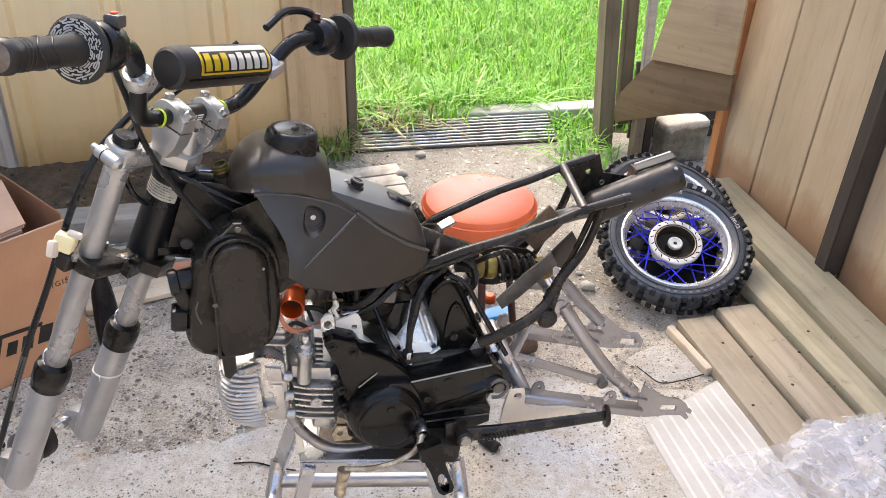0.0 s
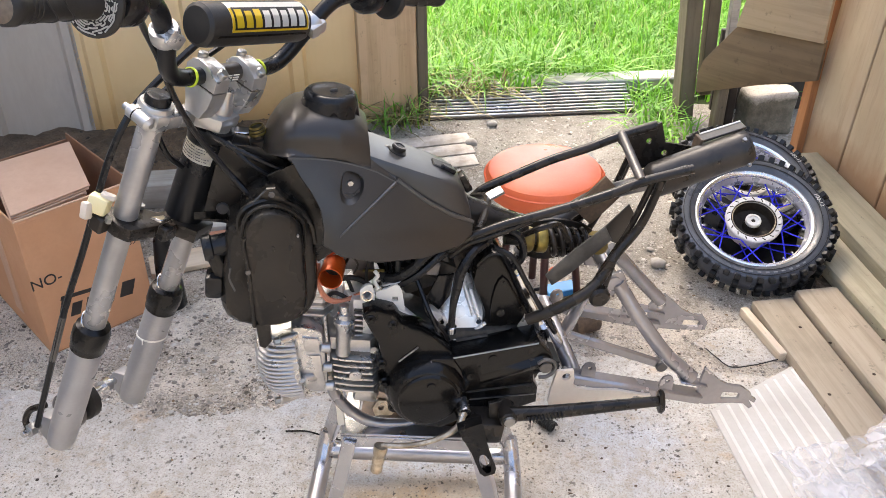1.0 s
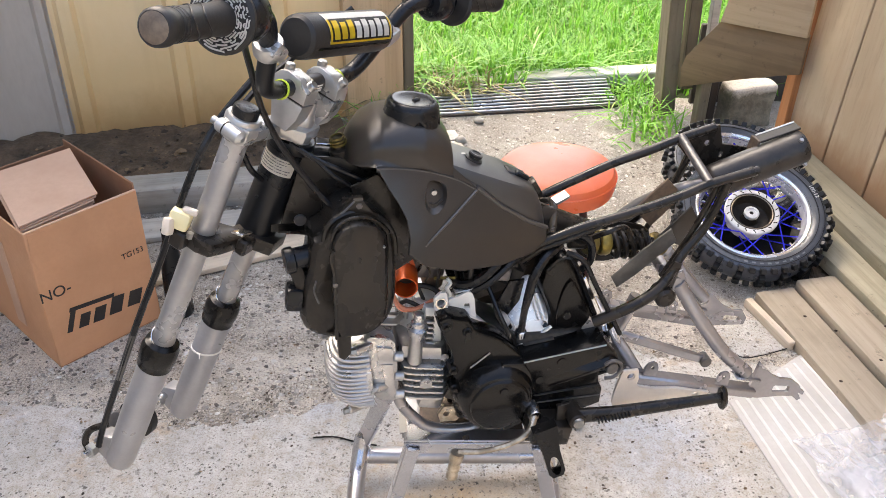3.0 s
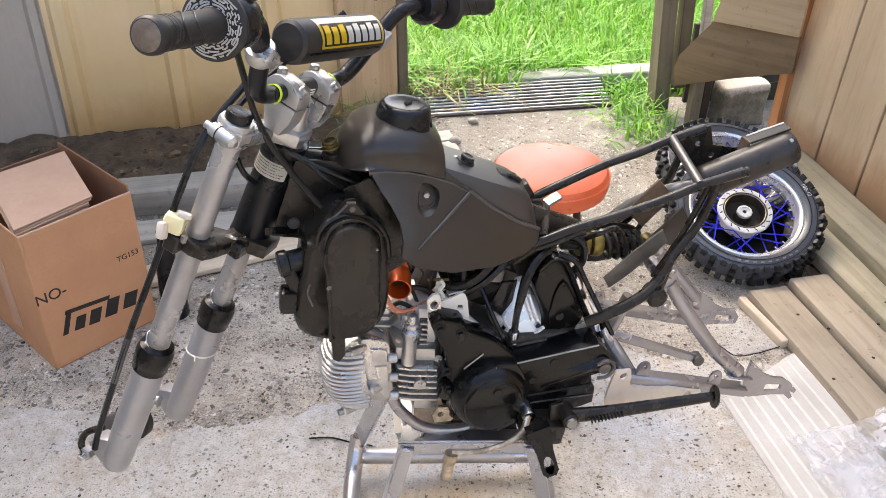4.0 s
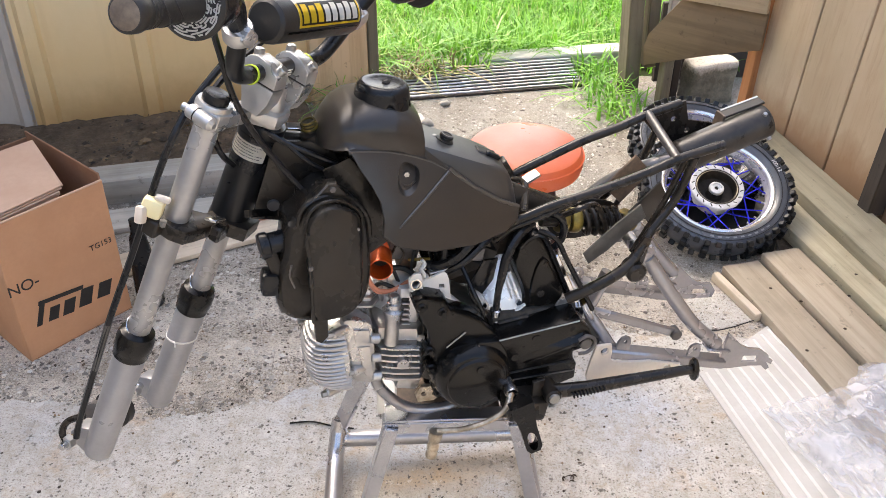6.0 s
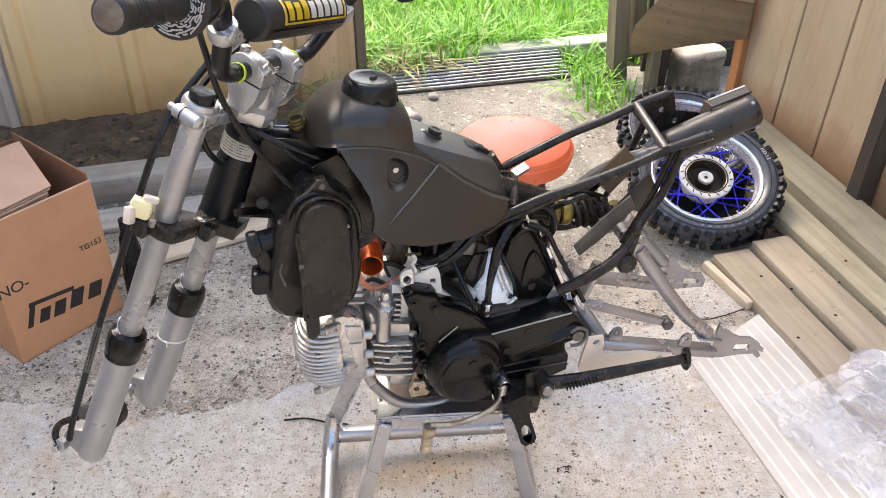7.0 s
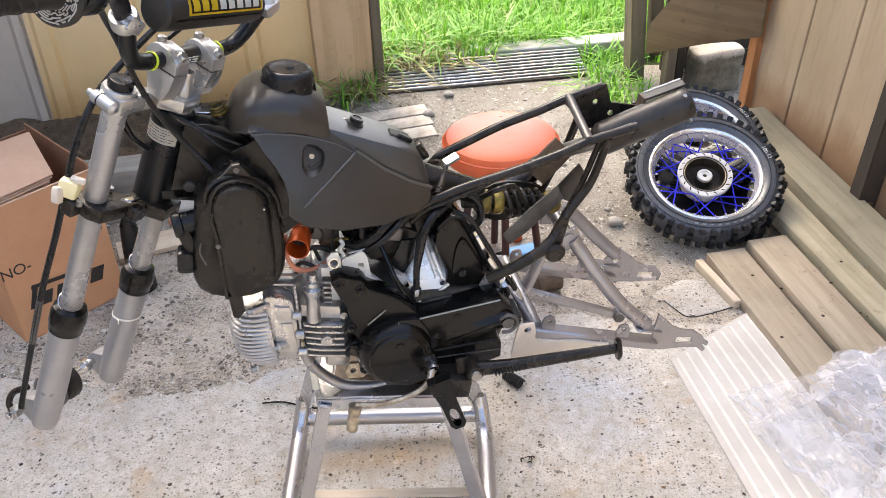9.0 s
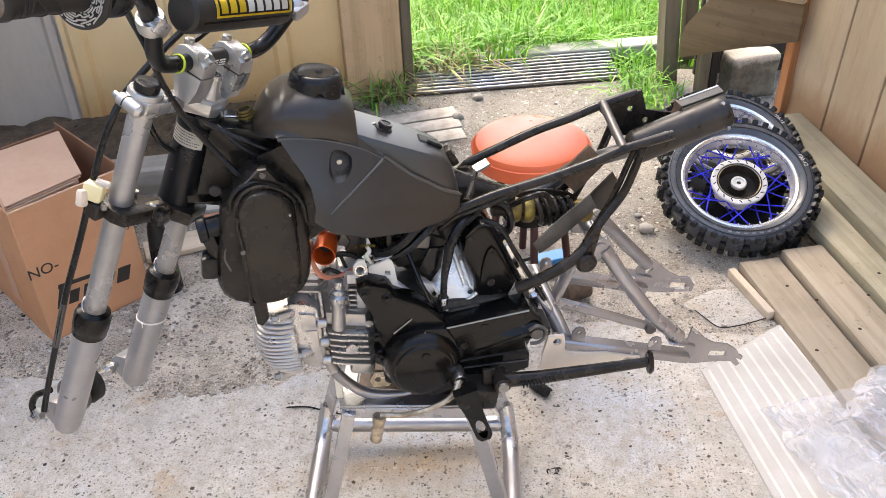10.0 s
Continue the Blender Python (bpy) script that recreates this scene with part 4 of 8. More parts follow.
def spoked_wheel(m, label):
    """An off-road wheel about its own z: knobbly tyre, rim, laced spokes and a drum hub."""
    R, r_rim = 0.222, 0.163
    ob = thing("spoked_wheel", m, label, "wheel", "dirt bike wheels")
    prof = [(r_rim, -0.024), (0.176, -0.036), (0.196, -0.040), (0.213, -0.033), (0.221, -0.017), (R + 0.001, 0), (0.221, 0.017), (0.213, 0.033), (0.196, 0.040), (0.176, 0.036), (r_rim, 0.024)]
    tyre = part("tyre", lathe(prof, 64, None, None, True), SIDEWALL, ob, "dark grey knobbly tyre")
    count = 44
    edge_knob, mid_knob = box(0.018, 0.017, 0.016, 0.002), box(0.018, 0.018, 0.019, 0.002)
    first = {}
    for k in range(count):
        turn = Matrix.Rotation(2 * math.pi * k / count, 4, "Z")
        spots = [("edge", edge_knob, turn @ pose(0.2175, 0, -0.034, 0, 42, 0)), ("edge", edge_knob, turn @ pose(0.2175, 0, 0.034, 0, -42, 0))]
        if k % 2 == 0:
            spots += [("mid", mid_knob, turn @ pose(0.229, 0, z)) for z in (-0.013, 0.013)]
        for kind, bm, at in spots:
            if kind not in first:
                own = first[kind] = part("knob", bm, RUBBER, tyre, "", False)
            else:
                own = new("knob", first[kind].data)
                own.parent = tyre
            own.matrix_basis = at
    for z in (0.0398, -0.0398):
        for rr in (0.186, 0.203):
            part("sidewall_ring", lathe([(rr - 0.0012, 0), (rr - 0.0012, math.copysign(0.0012, z)), (rr + 0.0012, math.copysign(0.0012, z)), (rr + 0.0012, 0)], 64, Matrix.Translation((0, 0, z * (0.985 if rr < 0.19 else 0.955))), None, True), RUBBER, tyre)
    mark = lettering("size_mark", "100-12", 0.017, HUB_METAL, tyre, Matrix.Rotation(radians(12), 4, "Z") @ pose(0.1945, 0, 0.0408, 0, 0, -90), "pale moulded tyre size")
    for k in range(9):
        turn = Matrix.Rotation(radians(-112 + 6.5 * k), 4, "Z")
        part("sidewall_mark", box(0.006 - 0.001 * (k % 3), 0.010, 0.0010, 0, (0, 0, 0)), SIDEWALL_MARK, tyre).matrix_basis = turn @ pose(0.1945, 0, 0.0402)
    lip = [(0.155, 0.018), (0.166, 0.020), (0.171, 0.026), (0.170, 0.029), (0.164, 0.031), (0.158, 0.028), (0.1545, 0.022)]
    rim = lathe([(0.156, -0.024), (0.160, -0.020), (0.166, -0.020), (0.166, 0.020), (0.160, 0.020), (0.1575, 0.024), (0.1535, 0.013), (0.1475, 0.006), (0.1465, 0.0), (0.1475, -0.006), (0.1535, -0.013)], 64, None, None, True)
    bed = part("rim", rim, RIM_DARK, ob, "grey metal rim with a bright lip")
    for flip in (1, -1):
        part("rim_lip", lathe([(r, z * flip) for r, z in lip], 64, None, None, True), RIM_METAL, bed, "polished silver lip")
    hub = part("hub", lathe([(0.034, -0.045), (0.060, -0.043), (0.066, -0.036), (0.0675, -0.030), (0.0675, 0.000), (0.076, 0.005), (0.081, 0.009), (0.081, 0.017), (0.078, 0.020), (0.0660, 0.020), (0.0650, 0.016), (0.062, -0.030), (0.0, -0.032)], 44), HUB_METAL, ob, "cast aluminium drum hub")
    part("drum_lining", lathe([(0.0648, 0.0185), (0.0605, 0.0175), (0.0580, 0.012), (0.0565, -0.018), (0.026, -0.022), (0.0235, -0.016), (0.0195, 0.008), (0.0006, 0.0085), (0.0006, -0.029), (0.0615, -0.029)], 44, None, None, True), DRUM, hub, "dark recessed brake drum")
    part("bearing", lathe([(0.0225, 0.004), (0.0225, 0.012), (0.0205, 0.0145), (0.0150, 0.0145), (0.0145, 0.0115), (0.0065, 0.0115), (0.0060, 0.0075), (0.0, 0.0075)], 28), HUB_METAL, hub, "bright bearing collar")
    part("drum_edge", lathe([(0.0588, 0.0180), (0.0605, 0.0192), (0.0622, 0.0180), (0.0605, 0.0168)], 44, None, None, True), STEEL_RING, hub, "thin bright edge")
    for k in range(18):
        a = 2 * math.pi * k / 18
        part("hub_slot", box(0.011, 0.0030, 0.0010, 0, (0, 0, 0)), DRUM, hub).matrix_basis = Matrix.Rotation(a, 4, "Z") @ pose(0.0725, 0, 0.0200, 0, 0, 38)
    for k in range(28):
        a = 2 * math.pi * k / 28
        side = 1 if k % 2 else -1
        skew = 0.85 if (k // 2) % 2 else -0.85
        r0, z0 = (0.076, 0.011) if side > 0 else (0.050, -0.036)
        p = (r0 * math.cos(a + skew), r0 * math.sin(a + skew), z0)
        q = (0.148 * math.cos(a), 0.148 * math.sin(a), 0.004 * side)
        part("spoke", tube([p, q], 0.0021, 6, None, False), BLUE_SPOKE, ob)
    for k in range(28):
        a = 2 * math.pi * k / 28
        part("nipple", rod((0.1465 * math.cos(a), 0.1465 * math.sin(a), 0), (0.138 * math.cos(a), 0.138 * math.sin(a), 0), 0.0032, None, 6), RIM_METAL, rim_of(ob))
    return ob


def rim_of(ob):
    return next(c for c in ob.children if c.name.split(".")[0] == "rim")


spoked_wheel(pose(0.708, 2.452, 0.133, 24, -3, 8), "dirt bike wheel with blue spokes, tilted against another wheel")
spoked_wheel(pose(0.724, 2.752, 0.108, 17, 0, 20), "dirt bike wheel with blue spokes lying under another by the wall")

# ---- stool ----
RED_VINYL = surface("red_vinyl", (0.80, 0.165, 0.055), (0.72, 0.12, 0.038), 0.34, 0, 5, 220, 0.12, 0.001)
RED_PAINT = surface("red_paint", (0.055, 0.010, 0.008), (0.025, 0.010, 0.008), 0.5, 0)
stool = thing("stool", pose(0.102, 2.17, 0.0), "round stool with a padded orange-red vinyl seat", "stool")
seat = part("seat", lathe([(0, 0.358), (0.135, 0.358), (0.149, 0.365), (0.154, 0.385), (0.153, 0.404), (0.144, 0.418), (0.115, 0.426), (0, 0.429)], 56), RED_VINYL, stool)
part("piping", lathe([(0.1532, 0.402), (0.156, 0.404), (0.1532, 0.406), (0.151, 0.404)], 56, None, None, True), RED_VINYL, seat)
for k in range(4):
    a = radians(10 + 90 * k)
    part("leg", tube([(0.07 * math.cos(a), 0.07 * math.sin(a), 0.362), (0.115 * math.cos(a), 0.115 * math.sin(a), 0.0)], 0.011, 10, None, False), RED_PAINT, stool)

# ---- polythene bag ----
def crumple(length, width, segs, lift, seed, thin=1.0):
    """A sheet of film, creased into many flat facets, edges down on its support."""
    bm = bmesh.new()
    bmesh.ops.create_grid(bm, x_segments=segs, y_segments=segs, size=0.5)
    rng = random.Random(seed)
    for v in bm.verts:
        u, w = v.co.x + rng.uniform(-0.12, 0.12) / segs, v.co.y + rng.uniform(-0.12, 0.12) / segs
        edge = max(0.0, 1 - (2 * max(abs(u), abs(w))) ** 5)
        q = Vector((u * 5.5, w * 3.0, seed * 1.0))
        q += 0.9 * noise.noise_vector(q * 0.8 + Vector((4, 2, 1)))
        fold = 1 - abs(noise.noise(q * 0.85)) * 2.4
        fine = 1 - abs(noise.noise(q * 2.0 + Vector((9, 0, 0)))) * 2.4
        tiny = 1 - abs(noise.noise(q * 4.6 + Vector((3, 5, 0)))) * 2
        z = edge * lift * (0.30 + 0.60 * fold + 0.34 * fine + 0.10 * tiny + 0.3 * noise.noise(q * 0.6))
        r = 1 + 0.18 * noise.noise((math.atan2(w, u) * 1.7, seed, 5)) + 0.05 * noise.noise((math.atan2(w, u) * 8, seed, 2))
        v.co = Vector((u * length * r, w * width * r, max(z, 0.001 + 0.006 * edge) * thin))
    return bm


bag = thing("plastic_bag", pose(1.085, 1.425, 0.026, 0, 0, 25), "crumpled clear polythene bag lying on the boards", "plastic bag")
part("under_layer", crumple(0.56, 0.66, 44, 0.05, 3), FILM, bag)
part("upper_layer", crumple(0.62, 0.72, 64, 0.12, 5), FILM, bag, "crumpled upper layer of clear film")
part("open_edge", crumple(0.20, 0.40, 36, 0.07, 8), FILM, bag, "gathered open edge of the bag").matrix_basis = pose(0.03, 0.16, 0.035, 0, 0, 40)

# ---- black sheet standing for the shade under the wheels ----
bm = plate([(0.615, 2.44), (0.66, 2.36), (0.74, 2.325), (0.865, 2.30), (0.915, 2.42), (0.87, 2.86), (0.64, 2.82), (0.60, 2.56)], 0.001, 0.007, 0.002)
bm.transform(Matrix(((1, 0, 0, 0), (0, 0, 1, 0), (0, 1, 0, 0), (0, 0, 0, 1))))
solid("shade_mat", bm, RUBBER, Matrix(), "black sheet standing for the shade under the wheels", "mat")


# ---- the dirt bike, without wheels, on its stand: x runs to its tail, y to its right side ----
BLACK_PLASTIC = surface("matt_black_plastic", (0.031, 0.0255, 0.0205), (0.0215, 0.0177, 0.0143), 0.33, 0, 9, 420, 0.25, 0.0006, 0.06, shine=0.45)
GLOSS_PLASTIC = surface("smooth_black_plastic", (0.010, 0.010, 0.011), (0.007, 0.007, 0.0075), 0.28, 0, 12, 300, 0.1, 0.0005, shine=0.28)
DUSTY_BLACK = surface("dusty_black_plastic", (0.0135, 0.0114, 0.0094), (0.031, 0.0255, 0.0195), 0.25, 0, 14, 220, 0.15, 0.0006, shine=0.24)
DUSTY_PIPE = surface("dusty_black_pipe", (0.014, 0.0122, 0.0108), (0.040, 0.033, 0.027), 0.36, 0.0, 30, 160, 0.25, 0.0008, shine=0.35)
FRAME_PAINT = surface("worn_black_frame_paint", (0.009, 0.0078, 0.0066), (0.028, 0.0215, 0.016), 0.28, 0.0, 22, 160, 0.15, 0.0006, shine=0.28)
CASE_BLACK = surface("black_engine_paint", (0.0040, 0.0037, 0.0034), (0.0085, 0.0072, 0.006), 0.22, 0.0, 22, 200, 0.35, 0.0009, shine=0.26)
SILVER = surface("silver_paint", (0.52, 0.51, 0.495), (0.40, 0.39, 0.37), 0.33, 0.7, 14, 160, 0.1, 0.0006)
FORK_SILVER = surface("grey_fork_paint", (0.35, 0.345, 0.35), (0.28, 0.275, 0.275), 0.35, 0.4, 10, 220, 0.12, 0.0005)
STANCHION = surface("dull_chrome_tube", (0.38, 0.372, 0.37), (0.30, 0.292, 0.285), 0.34, 0.5, 10, 160, 0.08, 0.0005)
SWING_GREY = surface("grey_swingarm_paint", (0.37, 0.355, 0.362), (0.275, 0.262, 0.265), 0.22, 0.6, 10, 140, 0.1, 0.0005, shine=0.9)
CAST_ALLOY = surface("cast_alloy", (0.55, 0.535, 0.52), (0.40, 0.385, 0.365), 0.31, 0.78, 30, 260, 0.25, 0.0006, 0.08)
CHROME = surface("chrome", (0.75, 0.74, 0.73), (0.5, 0.48, 0.46), 0.16, 1.0, 12, 80, 0.05, 0.0005)
STAND_STEEL = surface("galvanised_steel", (0.55, 0.54, 0.545), (0.42, 0.41, 0.42), 0.30, 0.9, 9, 90, 0.12, 0.0006)
GRIP_RUBBER = surface("black_grip_rubber", (0.012, 0.0115, 0.011), (0.028, 0.025, 0.022), 0.48, 0, 18, 200, 0.3, 0.0008, shine=0.3)
BOLT = surface("zinc_bolt", (0.50, 0.495, 0.48), (0.28, 0.27, 0.25), 0.35, 0.9)
WORN_END = surface("scuffed_brown_rubber", (0.17, 0.125, 0.085), (0.075, 0.055, 0.04), 0.6, 0, 60, 220, 0.4, 0.001)
PAD_FOAM = surface("black_pad_foam", (0.014, 0.0135, 0.013), (0.024, 0.022, 0.020), 0.45, 0, 18, 200, 0.3, 0.0008, shine=0.3)
WHITE_PRINT = surface("white_print", (0.78, 0.77, 0.72), (0.65, 0.63, 0.58), 0.6)
YELLOW_PRINT = surface("yellow_print", (0.75, 0.55, 0.02), (0.65, 0.45, 0.02), 0.5)
CREAM_LABEL = surface("cream_label", (0.80, 0.76, 0.66), (0.66, 0.61, 0.50), 0.6)
NEON = surface("neon_band", (0.55, 0.70, 0.04), None, 0.5)
ORANGE = surface("orange_anodised", (0.60, 0.095, 0.01), (0.38, 0.055, 0.01), 0.35, 0.3)
COPPER_HOSE = surface("pink_hose", (0.65, 0.28, 0.18), (0.5, 0.18, 0.1), 0.35)
GOLD = surface("gold_collar", (0.26, 0.19, 0.035), (0.08, 0.055, 0.018), 0.4, 0.5, 30, 160)
MILKY = surface("milky_plastic", (0.72, 0.64, 0.54), (0.58, 0.49, 0.39), 0.45)
PALE_YELLOW = surface("pale_yellow_plastic", (0.82, 0.72, 0.42), (0.72, 0.62, 0.34), 0.5)
RUSTY = surface("rusty_plate", (0.15, 0.098, 0.062), (0.035, 0.026, 0.02), 0.55, 0.2, 26, 120, 0.4)
DULL_BRASS = surface("dull_worn_steel", (0.54, 0.46, 0.35), (0.24, 0.19, 0.13), 0.38, 0.75, 40, 160, 0.2)
HEAD_FIN = surface("dull_cast_fin", (0.54, 0.525, 0.51), (0.41, 0.395, 0.375), 0.33, 0.78, 30, 260, 0.3, 0.0006, 0.08)
COVER_PLASTIC = surface("smooth_tank_plastic", (0.03, 0.029, 0.0285), (0.022, 0.021, 0.0205), 0.36, 0, 9, 420, 0.15, 0.0005, 0.06, shine=0.7)
# cast alloy made lighter, standing for sky light on parts under the tank
LIT_ALLOY = surface("lit_alloy", (0.80, 0.79, 0.77), (0.66, 0.65, 0.63), 0.30, 0.35, 20, 200, 0.12, 0.0005, 0.08)
# lighter, shinier plastic that paints the sky's highlight along the panel edges
LIT_EDGE = surface("edge_highlight_plastic", (0.050, 0.045, 0.040), (0.038, 0.034, 0.030), 0.30, 0, 9, 420, 0.15, 0.0005, 0.06, shine=0.8)
# dark alloy for the cylinder's core: shade between the fins, put into the colour
CAST_DARK = surface("fin_shade_alloy", (0.15, 0.14, 0.13), (0.075, 0.069, 0.06), 0.5, 0.5, 30, 220, 0.35, 0.0009)
GRIME_AND_SHADE = surface("grime_and_shade", (0.075, 0.066, 0.056), (0.022, 0.019, 0.016), 0.5, 0.1, 30, 150, 0.5, 0.002)
STEEL_GREY = surface("grey_pipe", (0.16, 0.15, 0.145), (0.09, 0.085, 0.08), 0.4, 0.6)

BIKE = pose(-0.017, 1.2575, 0.0, 0, 0, 16.5)
bike = thing("dirt_bike", BIKE, "small black dirt bike without wheels or seat on a stand", "motorcycle")


def plate_holes(outline, holes, y0, y1, bm=None, bevel=0.0008):
    """A flat shape in x and z with holes through it."""
    own = bmesh.new()
    edges = []
    for loop in (outline, *holes):
        vs = [own.verts.new((x, y0, z)) for x, z in loop]
        edges += [own.edges.new((a, b)) for a, b in zip(vs, vs[1:] + vs[:1])]
    faces = bmesh.ops.triangle_fill(own, edges=edges, use_beauty=True)["geom"]
    faces = [f for f in faces if isinstance(f, bmesh.types.BMFace)]
    ext = bmesh.ops.extrude_face_region(own, geom=faces)
    bmesh.ops.translate(own, vec=(0, y1 - y0, 0), verts=[v for v in ext["geom"] if isinstance(v, bmesh.types.BMVert)])
    return join(own, bm)


def oval(cx, cz, rx, rz, n=14, tilt=0.0):
    c, s = math.cos(tilt), math.sin(tilt)
    return [(cx + rx * math.cos(a) * c - rz * math.sin(a) * s, cz + rx * math.cos(a) * s + rz * math.sin(a) * c) for a in (2 * math.pi * k / n for k in range(n))]


def bolt(parent, p, r=0.006, way=(0, -1, 0), h=0.004, mat=BOLT, name="bolt"):
    q = Vector(p) + Vector(way) * h
    return part(name, rod(p, q, r, r * 0.9, 6 if r < 0.007 else 12), mat, parent)


# -- frame --
CEN_FRAME = -0.008
frame_part = part("main_frame", tube([(-0.335, 0, 0.955), (-0.24, 0, 0.93), (-0.1, 0, 0.885), (0.03, 0, 0.815), (0.11, 0, 0.775)], 0.021, 14), FRAME_PAINT, bike, "worn black painted steel frame")
for s in (-1, 1):
    part("gusset", plate([(-0.362, 0.854), (-0.312, 0.843), (-0.25, 0.850), (-0.213, 0.896), (-0.240, 0.940), (-0.270, 0.962), (-0.319, 0.969)], CEN_FRAME + s * 0.022, CEN_FRAME + s * 0.018, 0.001), FRAME_PAINT, frame_part)
part("gusset_web", plate([(-0.350, 0.858), (-0.24, 0.87), (-0.22, 0.93), (-0.31, 0.962)], -0.026, 0.012, 0.003), FRAME_PAINT, frame_part)
bolt(frame_part, (-0.330, -0.030, 0.872), 0.009, (0, -1, 0), 0.004, STEEL_GREY)
bolt(frame_part, (-0.305, -0.030, 0.868), 0.007, (0, -1, 0), 0.004, STEEL_GREY)
part("maker_plate", box(0.045, 0.001, 0.012, 0, (-0.348, -0.0305, 0.862), (0, 4, 0)), CASE_BLACK, frame_part, "small dark maker's plate")
for s in (-1, 1):
    rail = [(-0.01, -0.050, 0.782), (0.012, -0.057, 0.803), (0.034, -0.060, 0.813), (0.073, -0.060, 0.825), (0.126, -0.060, 0.836), (0.178, -0.060, 0.848), (0.228, -0.060, 0.862), (0.272, -0.060, 0.877), (0.345, -0.060, 0.891)] if s < 0 else [(0.02, 0.050, 0.790), (0.046, 0.053, 0.812), (0.060, 0.053, 0.823), (0.107, 0.053, 0.842), (0.165, 0.053, 0.864), (0.22, 0.053, 0.879), (0.272, 0.053, 0.896), (0.328, 0.053, 0.910)]
    part("seat_rail", tube(rail, 0.0072, 12), FRAME_PAINT, bike, "worn black seat rail")
    if s < 0:
        part("lower_rail", tube([(x, y * 0.97, z - 0.012) for x, y, z in rail[:4]] + [(rail[4][0], rail[4][1], rail[4][2] - 0.001)], 0.0055, 10), FRAME_PAINT, bike)
    strut = part("strut", tube([(0.300, s * 0.060, 0.876), (0.276, s * 0.062, 0.805), (0.240, s * 0.070, 0.762), (0.212, s * 0.082, 0.724), (0.188, s * 0.088, 0.705), (0.152, s * 0.087, 0.684), (0.105, s * 0.076, 0.657)], [0.0062, 0.0066, 0.0074, 0.0084, 0.0092, 0.0094, 0.0092], 12), FRAME_PAINT, bike, "worn black frame strut")
    part("pivot_lug", rod((0.211, s * 0.066, 0.701), (0.211, s * 0.100, 0.701), 0.0165, None, 18, None, 0.004), FRAME_PAINT, strut)
    part("strut_web", plate([(0.188, 0.702), (0.224, 0.758), (0.236, 0.752), (0.226, 0.704), (0.208, 0.694)], s * 0.080 - 0.003, s * 0.080 + 0.003, 0.002), FRAME_PAINT, strut)
    part("strut_brace", tube([(0.292, s * 0.050, 0.872), (0.262, s * 0.050, 0.79), (0.222, s * 0.050, 0.71)], 0.005, 10), FRAME_PAINT, bike)
part("cross_tube", tube([(0.268, -0.062, 0.879), (0.273, 0.052, 0.898)], 0.0072, 12, None, False), STEEL_GREY, bike, "scuffed black cross tube")
part("tail_gusset", plate_holes([(0.262, 0.893), (0.335, 0.915), (0.345, 0.88), (0.395, 0.868), (0.385, 0.845), (0.31, 0.838), (0.285, 0.865)], [oval(0.318, 0.885, 0.005, 0.005, 8), oval(0.345, 0.862, 0.005, 0.005, 8)], 0.050, 0.054), FRAME_PAINT, bike)
part("tail_gusset", plate([(0.285, 0.880), (0.34, 0.893), (0.345, 0.868), (0.30, 0.852)], -0.052, -0.048), FRAME_PAINT, bike)
tab = part("seat_tab", box(0.026, 0.016, 0.006, 0.001, (0.070, 0.023, 0.829), (10, -20, 12)), SILVER, bike, "bright bent seat tab")
part("seat_bracket", tube([(0.04, 0.05, 0.812), (0.058, 0.025, 0.822), (0.045, -0.02, 0.818), (0.03, -0.055, 0.815)], 0.006, 8), FRAME_PAINT, bike)

# -- exhaust --
MUFFLER = axis((0.308, 0.008, 0.836), (0.464, 0.016, 0.881))
muffler = part("muffler", lathe([(0.012, -0.006), (0.022, 0), (0.0275, 0.01), (0.0275, 0.145), (0.0282, 0.148), (0.0282, 0.158), (0.026, 0.163), (0.011, 0.162), (0.010, 0.152), (0, 0.152)], 28, MUFFLER), DUSTY_PIPE, bike, "dusty black muffler")
for k in range(4):
    a = 2 * math.pi * k / 4 + 0.6
    p = MUFFLER @ Vector((0.0285 * math.cos(a), 0.0285 * math.sin(a), 0.152))
    d = (MUFFLER.to_3x3() @ Vector((math.cos(a), math.sin(a), 0)))
    part("rivet", rod(p, p + d * 0.004, 0.004, 0.003, 8), BOLT, muffler)
part("mudguard_bracket", box(0.074, 0.022, 0.004, 0.001, (0.424, 0.032, 0.900), (0, -15, 0)), BLACK_PLASTIC, bike)
# white strip paints the highlight along the black bracket's edge
part("bracket_glint", box(0.066, 0.003, 0.003, 0.001, (0.427, 0.042, 0.903), (0, -15, 0)), WHITE_PRINT, bike, "white strip standing for the bracket's edge highlight")
part("bracket_arm", box(0.005, 0.024, 0.024, 0.001, (0.389, 0.032, 0.883), (0, 10, 0)), RUSTY, bike, "rusty bracket end")
part("exhaust_pipe", tube([(0.310, 0.008, 0.836), (0.275, 0.012, 0.828), (0.24, 0.040, 0.80), (0.20, 0.056, 0.765), (0.12, 0.06, 0.69)], 0.0125, 14), STEEL_GREY, bike, "grey exhaust pipe")
part("header_pipe", tube([(-0.205, -0.040, 0.560), (-0.200, -0.05, 0.527), (-0.180, -0.05, 0.490), (-0.151, -0.05, 0.461), (-0.110, -0.05, 0.447), (-0.066, -0.045, 0.447), (-0.01, 0.0, 0.46), (0.03, 0.04, 0.47)], 0.0095, 12), SWING_GREY, bike, "dull silver header pipe")

